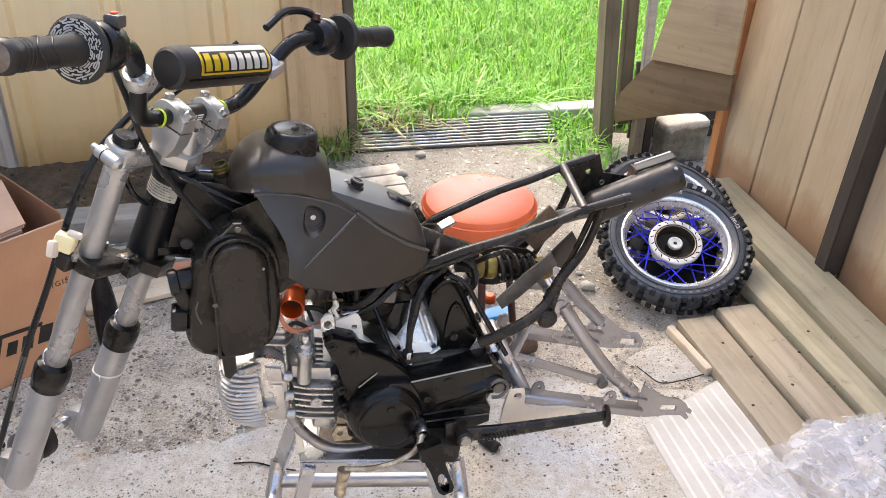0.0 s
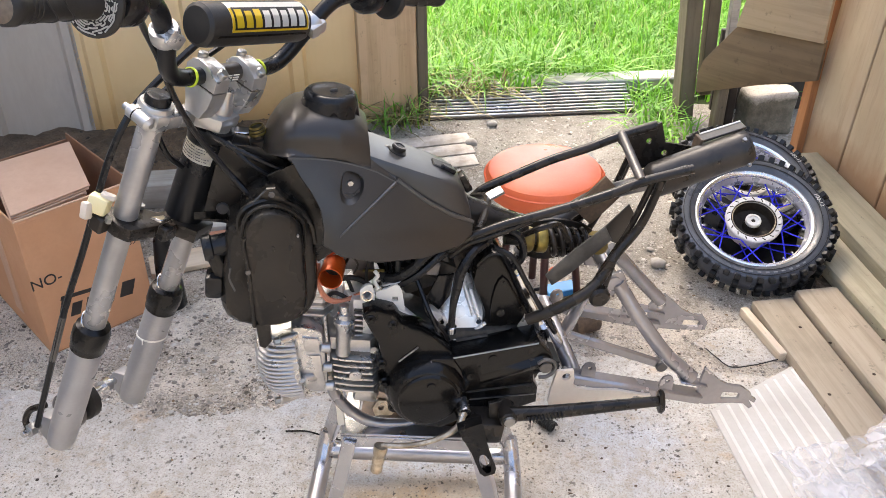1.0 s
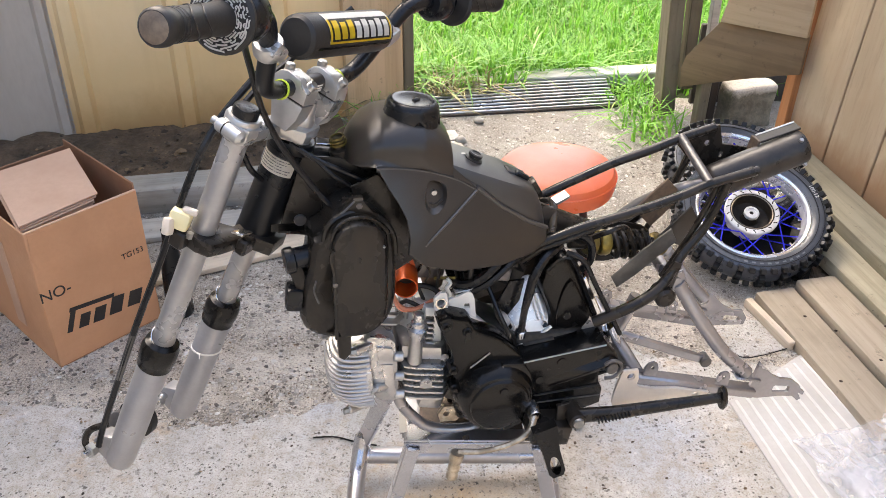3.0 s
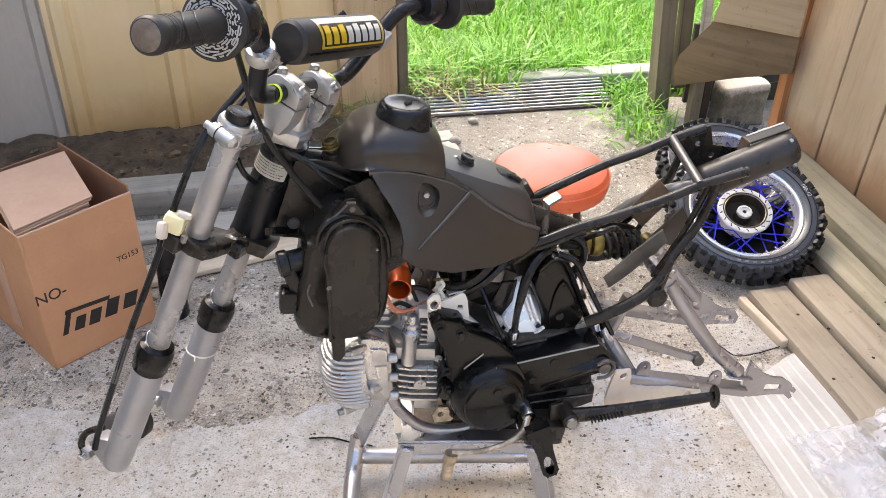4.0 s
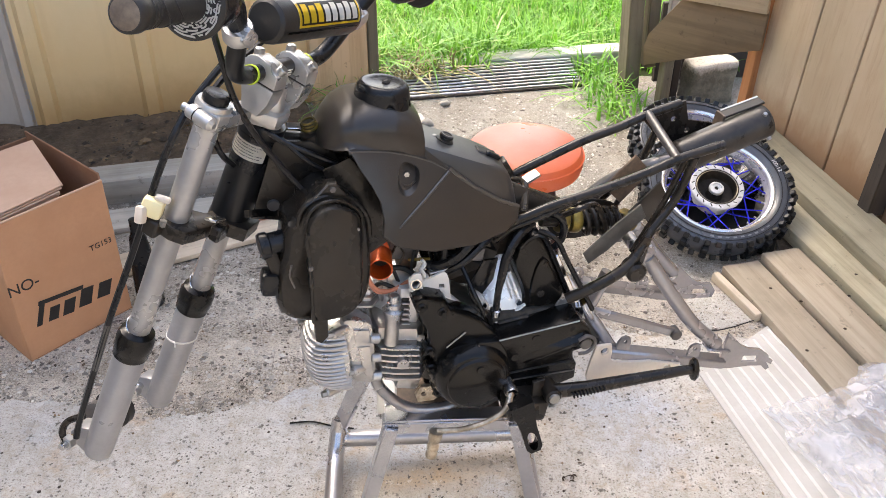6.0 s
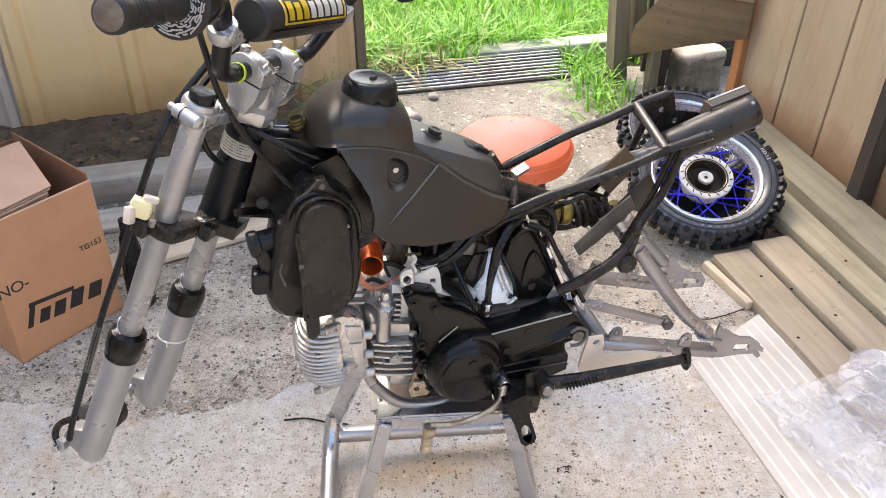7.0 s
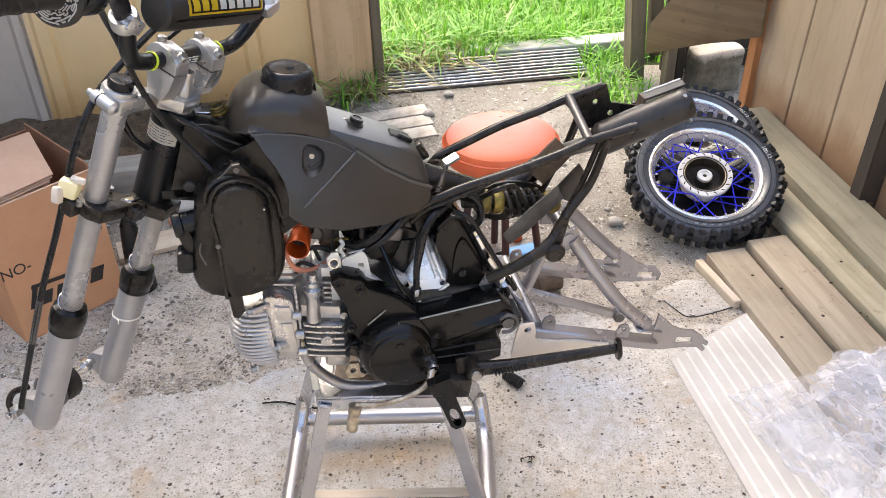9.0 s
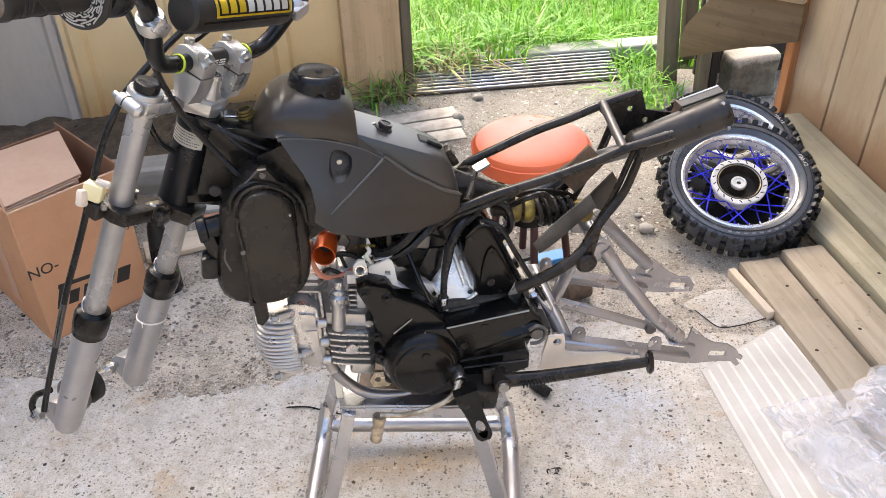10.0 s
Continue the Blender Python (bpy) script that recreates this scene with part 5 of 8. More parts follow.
# -- rear shock and inner mudguard --
shock = part("shock_absorber", rod((0.082, 0, 0.762), (0.232, 0, 0.738), 0.011, None, 14), FRAME_PAINT, bike, "small rear shock absorber")
for x in (0.117, 0.139):
    z = 0.762 - (x - 0.082) * 0.16
    part("collar", lathe([(0.012, -0.008), (0.019, -0.008), (0.0205, -0.005), (0.0205, 0.005), (0.019, 0.008), (0.012, 0.008)], 20, axis((x, 0, z), (x + 0.1, 0, z - 0.016))), GOLD, shock, "gold adjusting collar")
coil = [(0.150 + 0.062 * k / 60, 0.0215 * math.cos(k * 0.47), 0.750 - 0.010 * k / 60 + 0.0215 * math.sin(k * 0.47)) for k in range(61)]
part("spring", tube(coil, 0.0042, 7, None, False), FRAME_PAINT, shock, "black coil spring")
part("shock_eye", rod((0.232, -0.014, 0.738), (0.232, 0.014, 0.738), 0.014, None, 16), GOLD, shock)
part("shock_hose", tube([(0.10, -0.02, 0.775), (0.13, -0.04, 0.80), (0.16, -0.03, 0.795), (0.175, -0.03, 0.765)], 0.005, 8), FRAME_PAINT, shock)
part("inner_mudguard", plate([(0.136, 0.722), (0.147, 0.702), (0.176, 0.722), (0.236, 0.776), (0.224, 0.800), (0.180, 0.765)], -0.054, -0.050, 0.001), TARNISH, bike, "bare dark metal flap")
part("rear_mudguard", plate([(0.100, 0.735), (0.118, 0.706), (0.150, 0.690), (0.190, 0.694), (0.222, 0.704), (0.238, 0.722), (0.232, 0.748), (0.180, 0.768), (0.130, 0.765)], 0.034, 0.040, 0.002, None, None, 1), DUSTY_BLACK, bike, "dusty black plastic inner mudguard")
part("battery_tray", plate([(0.190, 0.800), (0.240, 0.850), (0.270, 0.816), (0.222, 0.766)], 0.010, 0.015, 0.001), RUSTY, bike, "brown dirty metal tray")
part("battery_tray_side", plate([(0.222, 0.766), (0.27, 0.816), (0.285, 0.79), (0.26, 0.745)], -0.022, -0.018, 0.001), BLACK_PLASTIC, bike)

# -- steering: its own frame, x ahead, y to the left, z up the fork --
STEER = Matrix(((-0.730, -0.553, 0.402, -0.341), (0.584, -0.810, -0.054, 0.014), (0.355, 0.195, 0.914, 1.033), (0, 0, 0, 1)))
fork = new("front_fork")
fork.parent = bike
fork.matrix_basis = STEER
tagged(fork, "silver grey telescopic fork with black seals, turned to one side")
for s in (-1, 1):
    y = 0.08 * s
    part("stanchion", lathe([(0.0155, -0.43), (0.0168, -0.428), (0.0168, -0.004), (0.0155, 0.0)], 24, Matrix.Translation((0, y, 0))), STANCHION, fork, "dull chromed fork tube")
    part("fork_cap", lathe([(0.0172, -0.006), (0.0172, 0.004), (0.0160, 0.0075), (0.0120, 0.0085), (0, 0.0080)], 28, Matrix.Translation((0, y, 0))), GLOSS_PLASTIC, fork, "dark plastic fork cap")
    part("fork_slider", lathe([(0.0, -0.656), (0.014, -0.655), (0.0205, -0.648), (0.0225, -0.635), (0.0235, -0.56), (0.0238, -0.41), (0.021, -0.405)], 28, Matrix.Translation((0, y, 0))), FORK_SILVER, fork, "grey lower fork leg")
    part("dust_seal", lathe([(0.0240, -0.438), (0.0258, -0.436), (0.0262, -0.424), (0.0276, -0.421), (0.0276, -0.402), (0.0258, -0.397), (0.0248, -0.392), (0.0200, -0.389), (0.0172, -0.387)], 28, Matrix.Translation((0, y, 0))), CASE_BLACK, fork, "black rubber dust seal")
    part("seal_clip", tube([(0.012 * math.cos(a) + 0.006, y + 0.0175 * math.sin(a), -0.386 + 0.012 * math.cos(a)) for a in np.linspace(0, 3.0, 7).tolist()], 0.0012, 6), CHROME, fork)
axle = part("axle", rod((0.032, -0.085, -0.626), (0.036, 0.122, -0.630), 0.0062, None, 14), CHROME, fork, "bright wheel axle")
part("axle_nut", rod((0.036, 0.106, -0.630), (0.036, 0.117, -0.630), 0.0115, None, 6), BOLT, axle)
part("axle_thread", rod((0.036, 0.117, -0.630), (0.036, 0.128, -0.630), 0.0058, None, 12, None, 0.001), CHROME, axle)
part("axle_collar", lathe([(0.0062, 0), (0.012, 0), (0.013, 0.004), (0.012, 0.014), (0.0062, 0.014)], 18, axis((0.033, -0.052, -0.626), (0.033, 0, -0.626))), CHROME, axle)
part("brake_plate", lathe([(0.006, 0), (0.026, 0), (0.032, 0.004), (0.032, 0.016), (0.026, 0.020), (0.006, 0.020)], 28, axis((0.030, 0.048, -0.630), (0.030, 0, -0.630))), STEEL_GREY, axle, "dull grey spacer disc")
part("brake_plate", lathe([(0.006, 0), (0.026, 0), (0.033, 0.004), (0.033, 0.018), (0.006, 0.022)], 28, axis((0.028, 0.022, -0.622), (0.028, 0, -0.622))), GRIP_RUBBER, axle, "black spacer disc")
for y in (-0.08, 0.08):
    part("axle_lug", plate([(-0.010, -0.648), (0.018, -0.650), (0.042, -0.642), (0.047, -0.628), (0.040, -0.612), (0.016, -0.600), (-0.010, -0.596)], y - 0.015, y + 0.015, 0.004), FORK_SILVER, fork, "axle lug ahead of the fork leg")
part("zip_tie", lathe([(0.0240, -0.0015), (0.0252, -0.0015), (0.0252, 0.0015), (0.0240, 0.0015)], 28, pose(0, -0.08, -0.497, 0, 14, 0), None, True), WHITE_PRINT, fork, "white plastic cable tie")
part("zip_tail", tube([(0.0, -0.055, -0.497), (-0.006, -0.048, -0.490), (-0.010, -0.046, -0.496)], 0.0012, 6), WHITE_PRINT, fork)
part("cable_hook", tube([(0.030, 0.100, -0.575), (0.048, 0.108, -0.596), (0.050, 0.112, -0.618), (0.040, 0.112, -0.630)], 0.0055, 8), FRAME_PAINT, fork)

outline = [(-0.030, 0.100), (-0.012, 0.107), (0.014, 0.105), (0.024, 0.085), (0.016, 0.058), (-0.018, 0.036), (-0.022, 0.0), (-0.018, -0.036), (0.016, -0.058), (0.024, -0.085), (0.012, -0.105), (-0.016, -0.105), (-0.03, -0.085), (-0.045, -0.035), (-0.075, -0.02), (-0.078, 0.02), (-0.045, 0.035), (-0.036, 0.080)]
flip = Matrix(((1, 0, 0, 0), (0, 0, 1, 0), (0, 1, 0, 0), (0, 0, 0, 1)))
bm = plate(outline, -0.206, -0.184, 0.003)
bm.transform(flip)
lower = part("lower_clamp", bm, FRAME_PAINT, fork, "black lower fork clamp")
part("clamp_ear", box(0.022, 0.020, 0.026, 0.003, (0.012, 0.112, -0.194)), FRAME_PAINT, lower)
part("clamp_ear", box(0.016, 0.026, 0.024, 0.003, (-0.052, 0.052, -0.189)), FRAME_PAINT, lower)
for y in (0.112, 0.05):
    part("bolt", rod((0.0, y, -0.186), (0.0, y, -0.178), 0.005, None, 6), BOLT, lower)
part("tab", box(0.018, 0.026, 0.004, 0.001, (-0.045, 0.062, -0.168), (12, 20, 0)), CHROME, lower, "bright bent tab")
outline = [(-0.022, 0.098), (-0.008, 0.104), (0.014, 0.102), (0.022, 0.084), (0.014, 0.060), (-0.006, 0.040), (-0.010, 0.0), (-0.006, -0.040), (0.014, -0.060), (0.022, -0.084), (0.012, -0.102), (-0.012, -0.102), (-0.026, -0.085), (-0.034, -0.040), (-0.060, -0.020), (-0.062, 0.020), (-0.034, 0.040), (-0.028, 0.080)]
bm = plate(outline, -0.030, -0.010, 0.004)
bm.transform(flip)
upper = part("upper_clamp", bm, SILVER, fork, "silver upper fork clamp")
for s in (-1, 1):
    part("clamp_sleeve", lathe([(0.0172, -0.036), (0.022, -0.036), (0.0235, -0.033), (0.0235, -0.008), (0.0215, -0.004), (0.0172, -0.004)], 24, Matrix.Translation((0, 0.08 * s, 0))), SILVER, upper)
    part("pinch_lug", rod((0.020, 0.106 * s, -0.019), (-0.024, 0.111 * s, -0.019), 0.0092, None, 18, None, 0.005), SILVER, upper)
    part("lug_gap", lathe([(0.0090, -0.0009), (0.0096, -0.0009), (0.0096, 0.0009), (0.0090, 0.0009)], 18, axis((0.004, 0.1078 * s, -0.019), (-0.024, 0.111 * s, -0.019)), None, True), FRAME_PAINT, upper)
    part("pinch_bolt", rod((0.018, 0.106 * s, -0.019), (0.026, 0.1055 * s, -0.019), 0.0052, None, 10), BOLT, upper)
stem = part("stem", lathe([(0.0, 0.020), (0.004, 0.020), (0.0045, 0.024), (0.0085, 0.024), (0.0100, 0.020), (0.0115, 0.003), (0.0140, 0.0), (0.0150, -0.010), (0.019, -0.012), (0.019, -0.034), (0, -0.034)], 24, Matrix.Translation((-0.042, 0, 0))), SILVER, fork, "silver steering stem")
part("bearing_cup", lathe([(0.018, -0.034), (0.030, -0.034), (0.0315, -0.038), (0.0315, -0.048), (0.018, -0.050)], 28, Matrix.Translation((-0.037, 0, 0))), GLOSS_PLASTIC, stem)
head = part("head_tube", lathe([(0.0265, -0.208), (0.029, -0.206), (0.029, -0.190), (0.0282, -0.186), (0.0282, -0.060), (0.030, -0.056), (0.030, -0.050), (0.026, -0.048)], 28, STEER @ Matrix.Translation((-0.037, 0, 0))), GLOSS_PLASTIC, frame_part, "glossy black head tube")
bm = bmesh.new()
arc = [radians(a) for a in range(-20, 151, 10)]
rows = [[bm.verts.new((-0.037 + 0.0285 * math.cos(a), 0.0285 * math.sin(a), z)) for a in arc] for z in (-0.084, -0.053)]
for a, b, c, d in zip(rows[0], rows[0][1:], rows[1][1:], rows[1]):
    bm.faces.new((a, b, c, d))
bmesh.ops.solidify(bm, geom=bm.faces[:], thickness=0.0006)
bm.transform(STEER)
part("sticker", bm, CREAM_LABEL, frame_part, "worn cream sticker")
bm = bmesh.new()
for r in range(6):
    z = -0.0580 - 0.0042 * r
    for k in range(18 - (r * 5) % 4):
        a = radians(6 + 7.6 * k + 2 * (r % 3))
        own = box(0.0004, 0.0014 + 0.0012 * ((k * 5 + r * 3) % 3), 0.0011, 0)
        own.transform(STEER @ Matrix.Translation((-0.037, 0, 0)) @ Matrix.Rotation(a, 4, "Z") @ Matrix.Translation((0.0294, 0, z)))
        join(own, bm)
tagged(part("small_print", bm, STEEL_GREY, frame_part, "rows of tiny grey print", False), kind="stuff")

# -- handlebar --
bars = new("handlebar")
bars.parent = bike
bars.matrix_basis = STEER @ pose(0, 0, 0, 1.8, 0, -4.8)
tagged(bars, "black braced handlebar with a crossbar pad, grips and silver clamps")
BAR = [(-0.078, 0.392, 0.174), (-0.058, 0.27, 0.166), (-0.046, 0.20, 0.160), (-0.040, 0.165, 0.146), (-0.038, 0.135, 0.106), (-0.034, 0.112, 0.062), (-0.032, 0.085, 0.045), (-0.031, 0.03, 0.043)]
part("bar", tube(BAR + [(x, -y, z) for x, y, z in BAR[::-1]], 0.0112, 14), GLOSS_PLASTIC, bars, "black bent bar")
for s in (-1, 1):
    dx = 0.0 if s > 0 else -0.005
    low = [(-0.009, 0.030), (-0.020, 0.004), (-0.024, -0.010), (-0.050, -0.010), (-0.058, 0.010), (-0.060, 0.031)]
    high = [(-0.009, 0.032), (-0.005, 0.048), (-0.012, 0.058), (-0.022, 0.0625), (-0.044, 0.0600), (-0.058, 0.0500), (-0.060, 0.033)]
    clamp = part("bar_clamp", plate([(x + dx, z) for x, z in low], 0.034 * s - 0.0135, 0.034 * s + 0.0135, 0.0012), SILVER, bars, "silver bar clamp")
    part("clamp_cap", plate([(x + dx, z) for x, z in high], 0.034 * s - 0.0135, 0.034 * s + 0.0135, 0.0012), SILVER, clamp)
    part("clamp_gap", box(0.046, 0.024, 0.004, 0, (-0.034 + dx, 0.034 * s, 0.031)), FRAME_PAINT, clamp)
    for bx, bz, lean in ((-0.016, 0.059, 6), (-0.052, 0.053, -26)):
        q = Vector((math.sin(radians(lean)), 0, math.cos(radians(lean))))
        part("clamp_bolt", rod(Vector((bx + dx, 0.034 * s, bz)) - q * 0.002, Vector((bx + dx, 0.034 * s, bz)) + q * 0.009, 0.0066, None, 12, None, 0.0015), BOLT, clamp)
    part("band", lathe([(0.0113, -0.002), (0.0128, -0.0015), (0.0128, 0.0015), (0.0113, 0.002)], 20, axis((-0.032, 0.066 * s, 0.0435), (-0.032, 0.09 * s, 0.048)), None, True), NEON, bars, "neon yellow rubber band")
    brace = part("brace_clamp", box(0.034, 0.030, 0.020, 0.005, (-0.040, 0.137 * s, 0.112), (28 * s, 0, 0), None, 2), SILVER, bars, "silver crossbar clamp")
    part("brace_ring", lathe([(0.0112, -0.010), (0.0165, -0.010), (0.018, -0.007), (0.018, 0.007), (0.0165, 0.010), (0.0112, 0.010)], 18, axis((-0.0385, 0.139 * s, 0.112), (-0.039, 0.153 * s, 0.132)), None, True), SILVER, brace)
    grip = part("grip", lathe([(0.0, 0.0), (0.0150, 0.0), (0.0172, 0.0025), (0.0178, 0.012), (0.0160, 0.016), (0.0158, 0.098), (0.017, 0.110), (0.0175, 0.116), (0, 0.116)], 26, axis((-0.0782, 0.392 * s, 0.1741), (-0.058, 0.27 * s, 0.166))), GRIP_RUBBER, bars, "black rubber grip")
    part("grip_end", lathe([(0.0, -0.0012), (0.0060, -0.0010), (0.0135, -0.0006), (0.0150, 0.0006), (0, 0.0006)], 24, axis((-0.0782, 0.392 * s, 0.1741), (-0.058, 0.27 * s, 0.166))), WORN_END, grip, "scuffed brown grip end")
    for k in range(3):
        at = Vector((-0.0782, 0.392 * s, 0.1741)).lerp(Vector((-0.058, 0.27 * s, 0.166)), 0.20 + 0.045 * k)
        part("grip_ridge", lathe([(0.0157, -0.0012), (0.0163, -0.0008), (0.0163, 0.0008), (0.0157, 0.0012)], 26, axis(at, (-0.058, 0.27 * s, 0.166)), None, True), GRIP_RUBBER, grip)
    for k in range(2):
        wave = [axis((-0.0782, 0.392 * s, 0.1741), (-0.058, 0.27 * s, 0.166)) @ Vector((0.0160 * math.cos(0.55 * i), 0.0160 * math.sin(0.55 * i), 0.050 + 0.022 * k + 0.010 * math.sin(1.1 * i))) for i in range(13)]
        part("grip_ridge", tube(wave, 0.0011, 6), GRIP_RUBBER, grip)
    donut = part("grip_donut", lathe([(0.012, -0.005), (0.032, -0.005), (0.0355, -0.002), (0.0355, 0.002), (0.032, 0.005), (0.012, 0.005)], 36, axis((-0.0585, 0.272 * s, 0.166), (-0.063, 0.30 * s, 0.168))), GRIP_RUBBER, bars, "black and white patterned grip disc")
    bm = bmesh.new()
    rng = random.Random(21)
    for ring in range(6):
        r, a = 0.0175 + 0.0026 * ring, rng.uniform(0, 1)
        end = a + 2 * math.pi - 0.1
        while a < end:
            span = min(rng.choice((0.18, 0.3, 0.5, 0.75)), end - a)
            line = [(r + 0.0012 * rng.choice((-1, 0, 1)) if i in (0, 4) else r, a + span * i / 4) for i in range(5)]
            own = bmesh.new()
            rows = [[own.verts.new(((q + d) * math.cos(w), (q + d) * math.sin(w), 0.0056)) for d in (-0.0009, 0.0009)] for q, w in line]
            for p, q in zip(rows, rows[1:]):
                own.faces.new((p[0], q[0], q[1], p[1]))
            bmesh.ops.solidify(own, geom=own.faces[:], thickness=0.0004)
            own.transform(axis((-0.0585, 0.272 * s, 0.166), (-0.063, 0.30 * s, 0.168)))
            join(own, bm)
            a += span + rng.uniform(0.06, 0.16)
    tagged(part("donut_print", bm, WHITE_PRINT, donut, "white maze pattern", False), kind="stuff")
    perch = part("lever_perch", lathe([(0.0115, -0.018), (0.024, -0.018), (0.028, -0.012), (0.028, 0.010), (0.022, 0.018), (0.0115, 0.018)], 24, axis((-0.050, 0.228 * s, 0.163), (-0.046, 0.20 * s, 0.160))), GLOSS_PLASTIC, bars, "black lever perch")
    part("perch_bolt", rod((-0.040, 0.212 * s, 0.186), (-0.038, 0.212 * s, 0.195), 0.006, None, 8), RED_PAINT, perch, "red cap")
part("throttle_tube", tube([(-0.03, -0.235, 0.182), (-0.018, -0.21, 0.188), (-0.01, -0.17, 0.182), (-0.015, -0.13, 0.16)], 0.006, 8), GLOSS_PLASTIC, bars)
pad = part("crossbar_pad", lathe([(0.0, 0.014), (0.022, 0.014), (0.0262, 0.018), (0.0272, 0.026), (0.0272, 0.188), (0.0260, 0.194), (0, 0.194)], 32, axis((-0.042, 0.112, 0.124), (-0.052, -0.107, 0.126))), PAD_FOAM, bars, "round black foam crossbar pad with a yellow and white mark")
switch = part("kill_switch", box(0.020, 0.016, 0.014, 0.003, (-0.050, 0.222, 0.194), (0, 20, 10), None, 2), STEEL_GREY, bars, "grey thumb switch")
part("switch_button", box(0.006, 0.009, 0.003, 0.001, (-0.0468, 0.223, 0.2015), (0, 20, 10)), RED_VINYL, switch, "red switch button")
PADM = axis((-0.042, 0.112, 0.124), (-0.052, -0.107, 0.126))


def on_pad(a0, a1, z0, z1, mat, name, label, lift=0.0004):
    bm = bmesh.new()
    n = 10
    rows = [[bm.verts.new(((0.0273 + lift) * math.cos(a), (0.0273 + lift) * math.sin(a), z)) for a in np.linspace(radians(a0), radians(a1), n).tolist()] for z in (z0, z1)]
    for a, b, c, d in zip(rows[0], rows[0][1:], rows[1][1:], rows[1]):
        bm.faces.new((a, b, c, d))
    bmesh.ops.solidify(bm, geom=bm.faces[:], thickness=0.0003)
    bm.transform(PADM)
    return part(name, bm, mat, pad, label)



# the mark on the pad: a yellow frame with yellow and white blocks on a white ground; angles run round the pad
PAD_EYE = PADM.inverted() @ (bars.matrix_basis.inverted() @ (BIKE.inverted() @ Vector((-0.03, 0.08, 1.54))))
A0 = math.degrees(math.atan2(PAD_EYE.y, PAD_EYE.x))
FLIP = 1 if (PADM.to_3x3() @ Vector((-math.sin(radians(A0)), math.cos(radians(A0)), 0))).z > 0 else -1


def mark(lo, hi, z0, z1, mat, name, label, lift):
    return on_pad(A0 + FLIP * lo, A0 + FLIP * hi, z0, z1, mat, name, label, lift)


mark(-24, 62, 0.046, 0.188, WHITE_PRINT, "pad_panel", "white printed panel", 0.0002)
mark(-26, 36, 0.046, 0.186, YELLOW_PRINT, "pad_panel", "yellow printed frame", 0.0006)
mark(-20, 38, 0.050, 0.182, PAD_FOAM, "pad_panel", "black printed ground", 0.0010)
for k in range(8):
    z = 0.053 + 0.0162 * k
    mt = YELLOW_PRINT if k < 3 else WHITE_PRINT
    mark(-15, 32 - 5 * (k % 2), z, z + 0.0118, mt, "pad_block", "block of the maker's mark", 0.0014)
mark(-40, -34, 0.02, 0.185, DUSTY_BLACK, "pad_seam", "frayed seam", 0.0006)
bar_sleeve = part("bar_sleeve", rod((-0.031, -0.022, 0.043), (-0.031, 0.022, 0.043), 0.0125, None, 18), BLACK_PLASTIC, bars, "black sleeve with pale bars printed on it")
bm = bmesh.new()
for k in range(2):
    for dz, sz in ((0, 0.0016), (0.0035, 0.0016), (-0.0035, 0.0016)):
        box(0.001, 0.011, sz, 0, (-0.0437, 0.007 - 0.014 * k, 0.043 + dz), (0, 0, 0), bm)
part("sleeve_print", bm, WHITE_PRINT, bar_sleeve, "", False)

# -- cables --
for pts, r, lab in (([(-0.02, 0.19, 0.150), (0.005, 0.135, 0.105), (0.005, 0.095, 0.060), (-0.015, 0.070, 0.010), (-0.045, 0.048, -0.03), (-0.09, 0.02, -0.07), (-0.14, 0.0, -0.10)], 0.0042, "black control cable"),
                    ([(0.015, -0.06, 0.085), (0.03, -0.015, 0.052), (0.030, 0.065, -0.011), (0.030, 0.093, -0.055), (0.030, 0.105, -0.12), (0.030, 0.107, -0.25), (0.030, 0.113, -0.366), (0.030, 0.111, -0.479), (0.030, 0.108, -0.579), (0.024, 0.114, -0.61)], 0.0048, "black front brake cable"),
                    ([(0.0, -0.12, 0.12), (0.03, -0.07, 0.040), (0.032, 0.0, 0.004), (0.026, 0.05, -0.035), (0.0, 0.062, -0.055), (-0.02, 0.055, -0.080), (-0.03, 0.03, -0.10)], 0.0042, "black control cable")):
    part("cable", tube(pts, r, 8), GLOSS_PLASTIC, fork, lab)
part("cable_spring", tube([(0.030, 0.113, -0.38), (0.030, 0.111, -0.47)], 0.0052, 8, None, False), STEEL_GREY, fork)
connector = part("connector", box(0.028, 0.024, 0.026, 0.005, (0.020, 0.112, -0.168), (10, 0, 20), None, 2), PALE_YELLOW, fork, "pale yellow plastic connector")
part("connector_ear", box(0.013, 0.014, 0.024, 0.004, (0.024, 0.129, -0.176), (14, 20, 0), None, 2), MILKY, connector)
part("connector_latch", box(0.020, 0.010, 0.008, 0.002, (0.012, 0.108, -0.152), (0, 0, 25), None, 1), MILKY, connector)

# -- tank and side panels: the middle of the bodywork lies a little to the left of the frame's middle --
CEN = -0.014


def across(y, s):
    """A near-side y, or its mirror on the far side."""
    return y if s > 0 else 2 * CEN - y


def flat_through(p, q, r):
    """The plane through three points, as y from x and z."""
    n = (Vector(q) - Vector(p)).cross(Vector(r) - Vector(p))
    return lambda x, z: p[1] - (n.x * (x - p[0]) + n.z * (z - p[2])) / n.y


def along(table, x):
    return float(np.interp(x, [t[0] for t in table], [t[1] for t in table]))


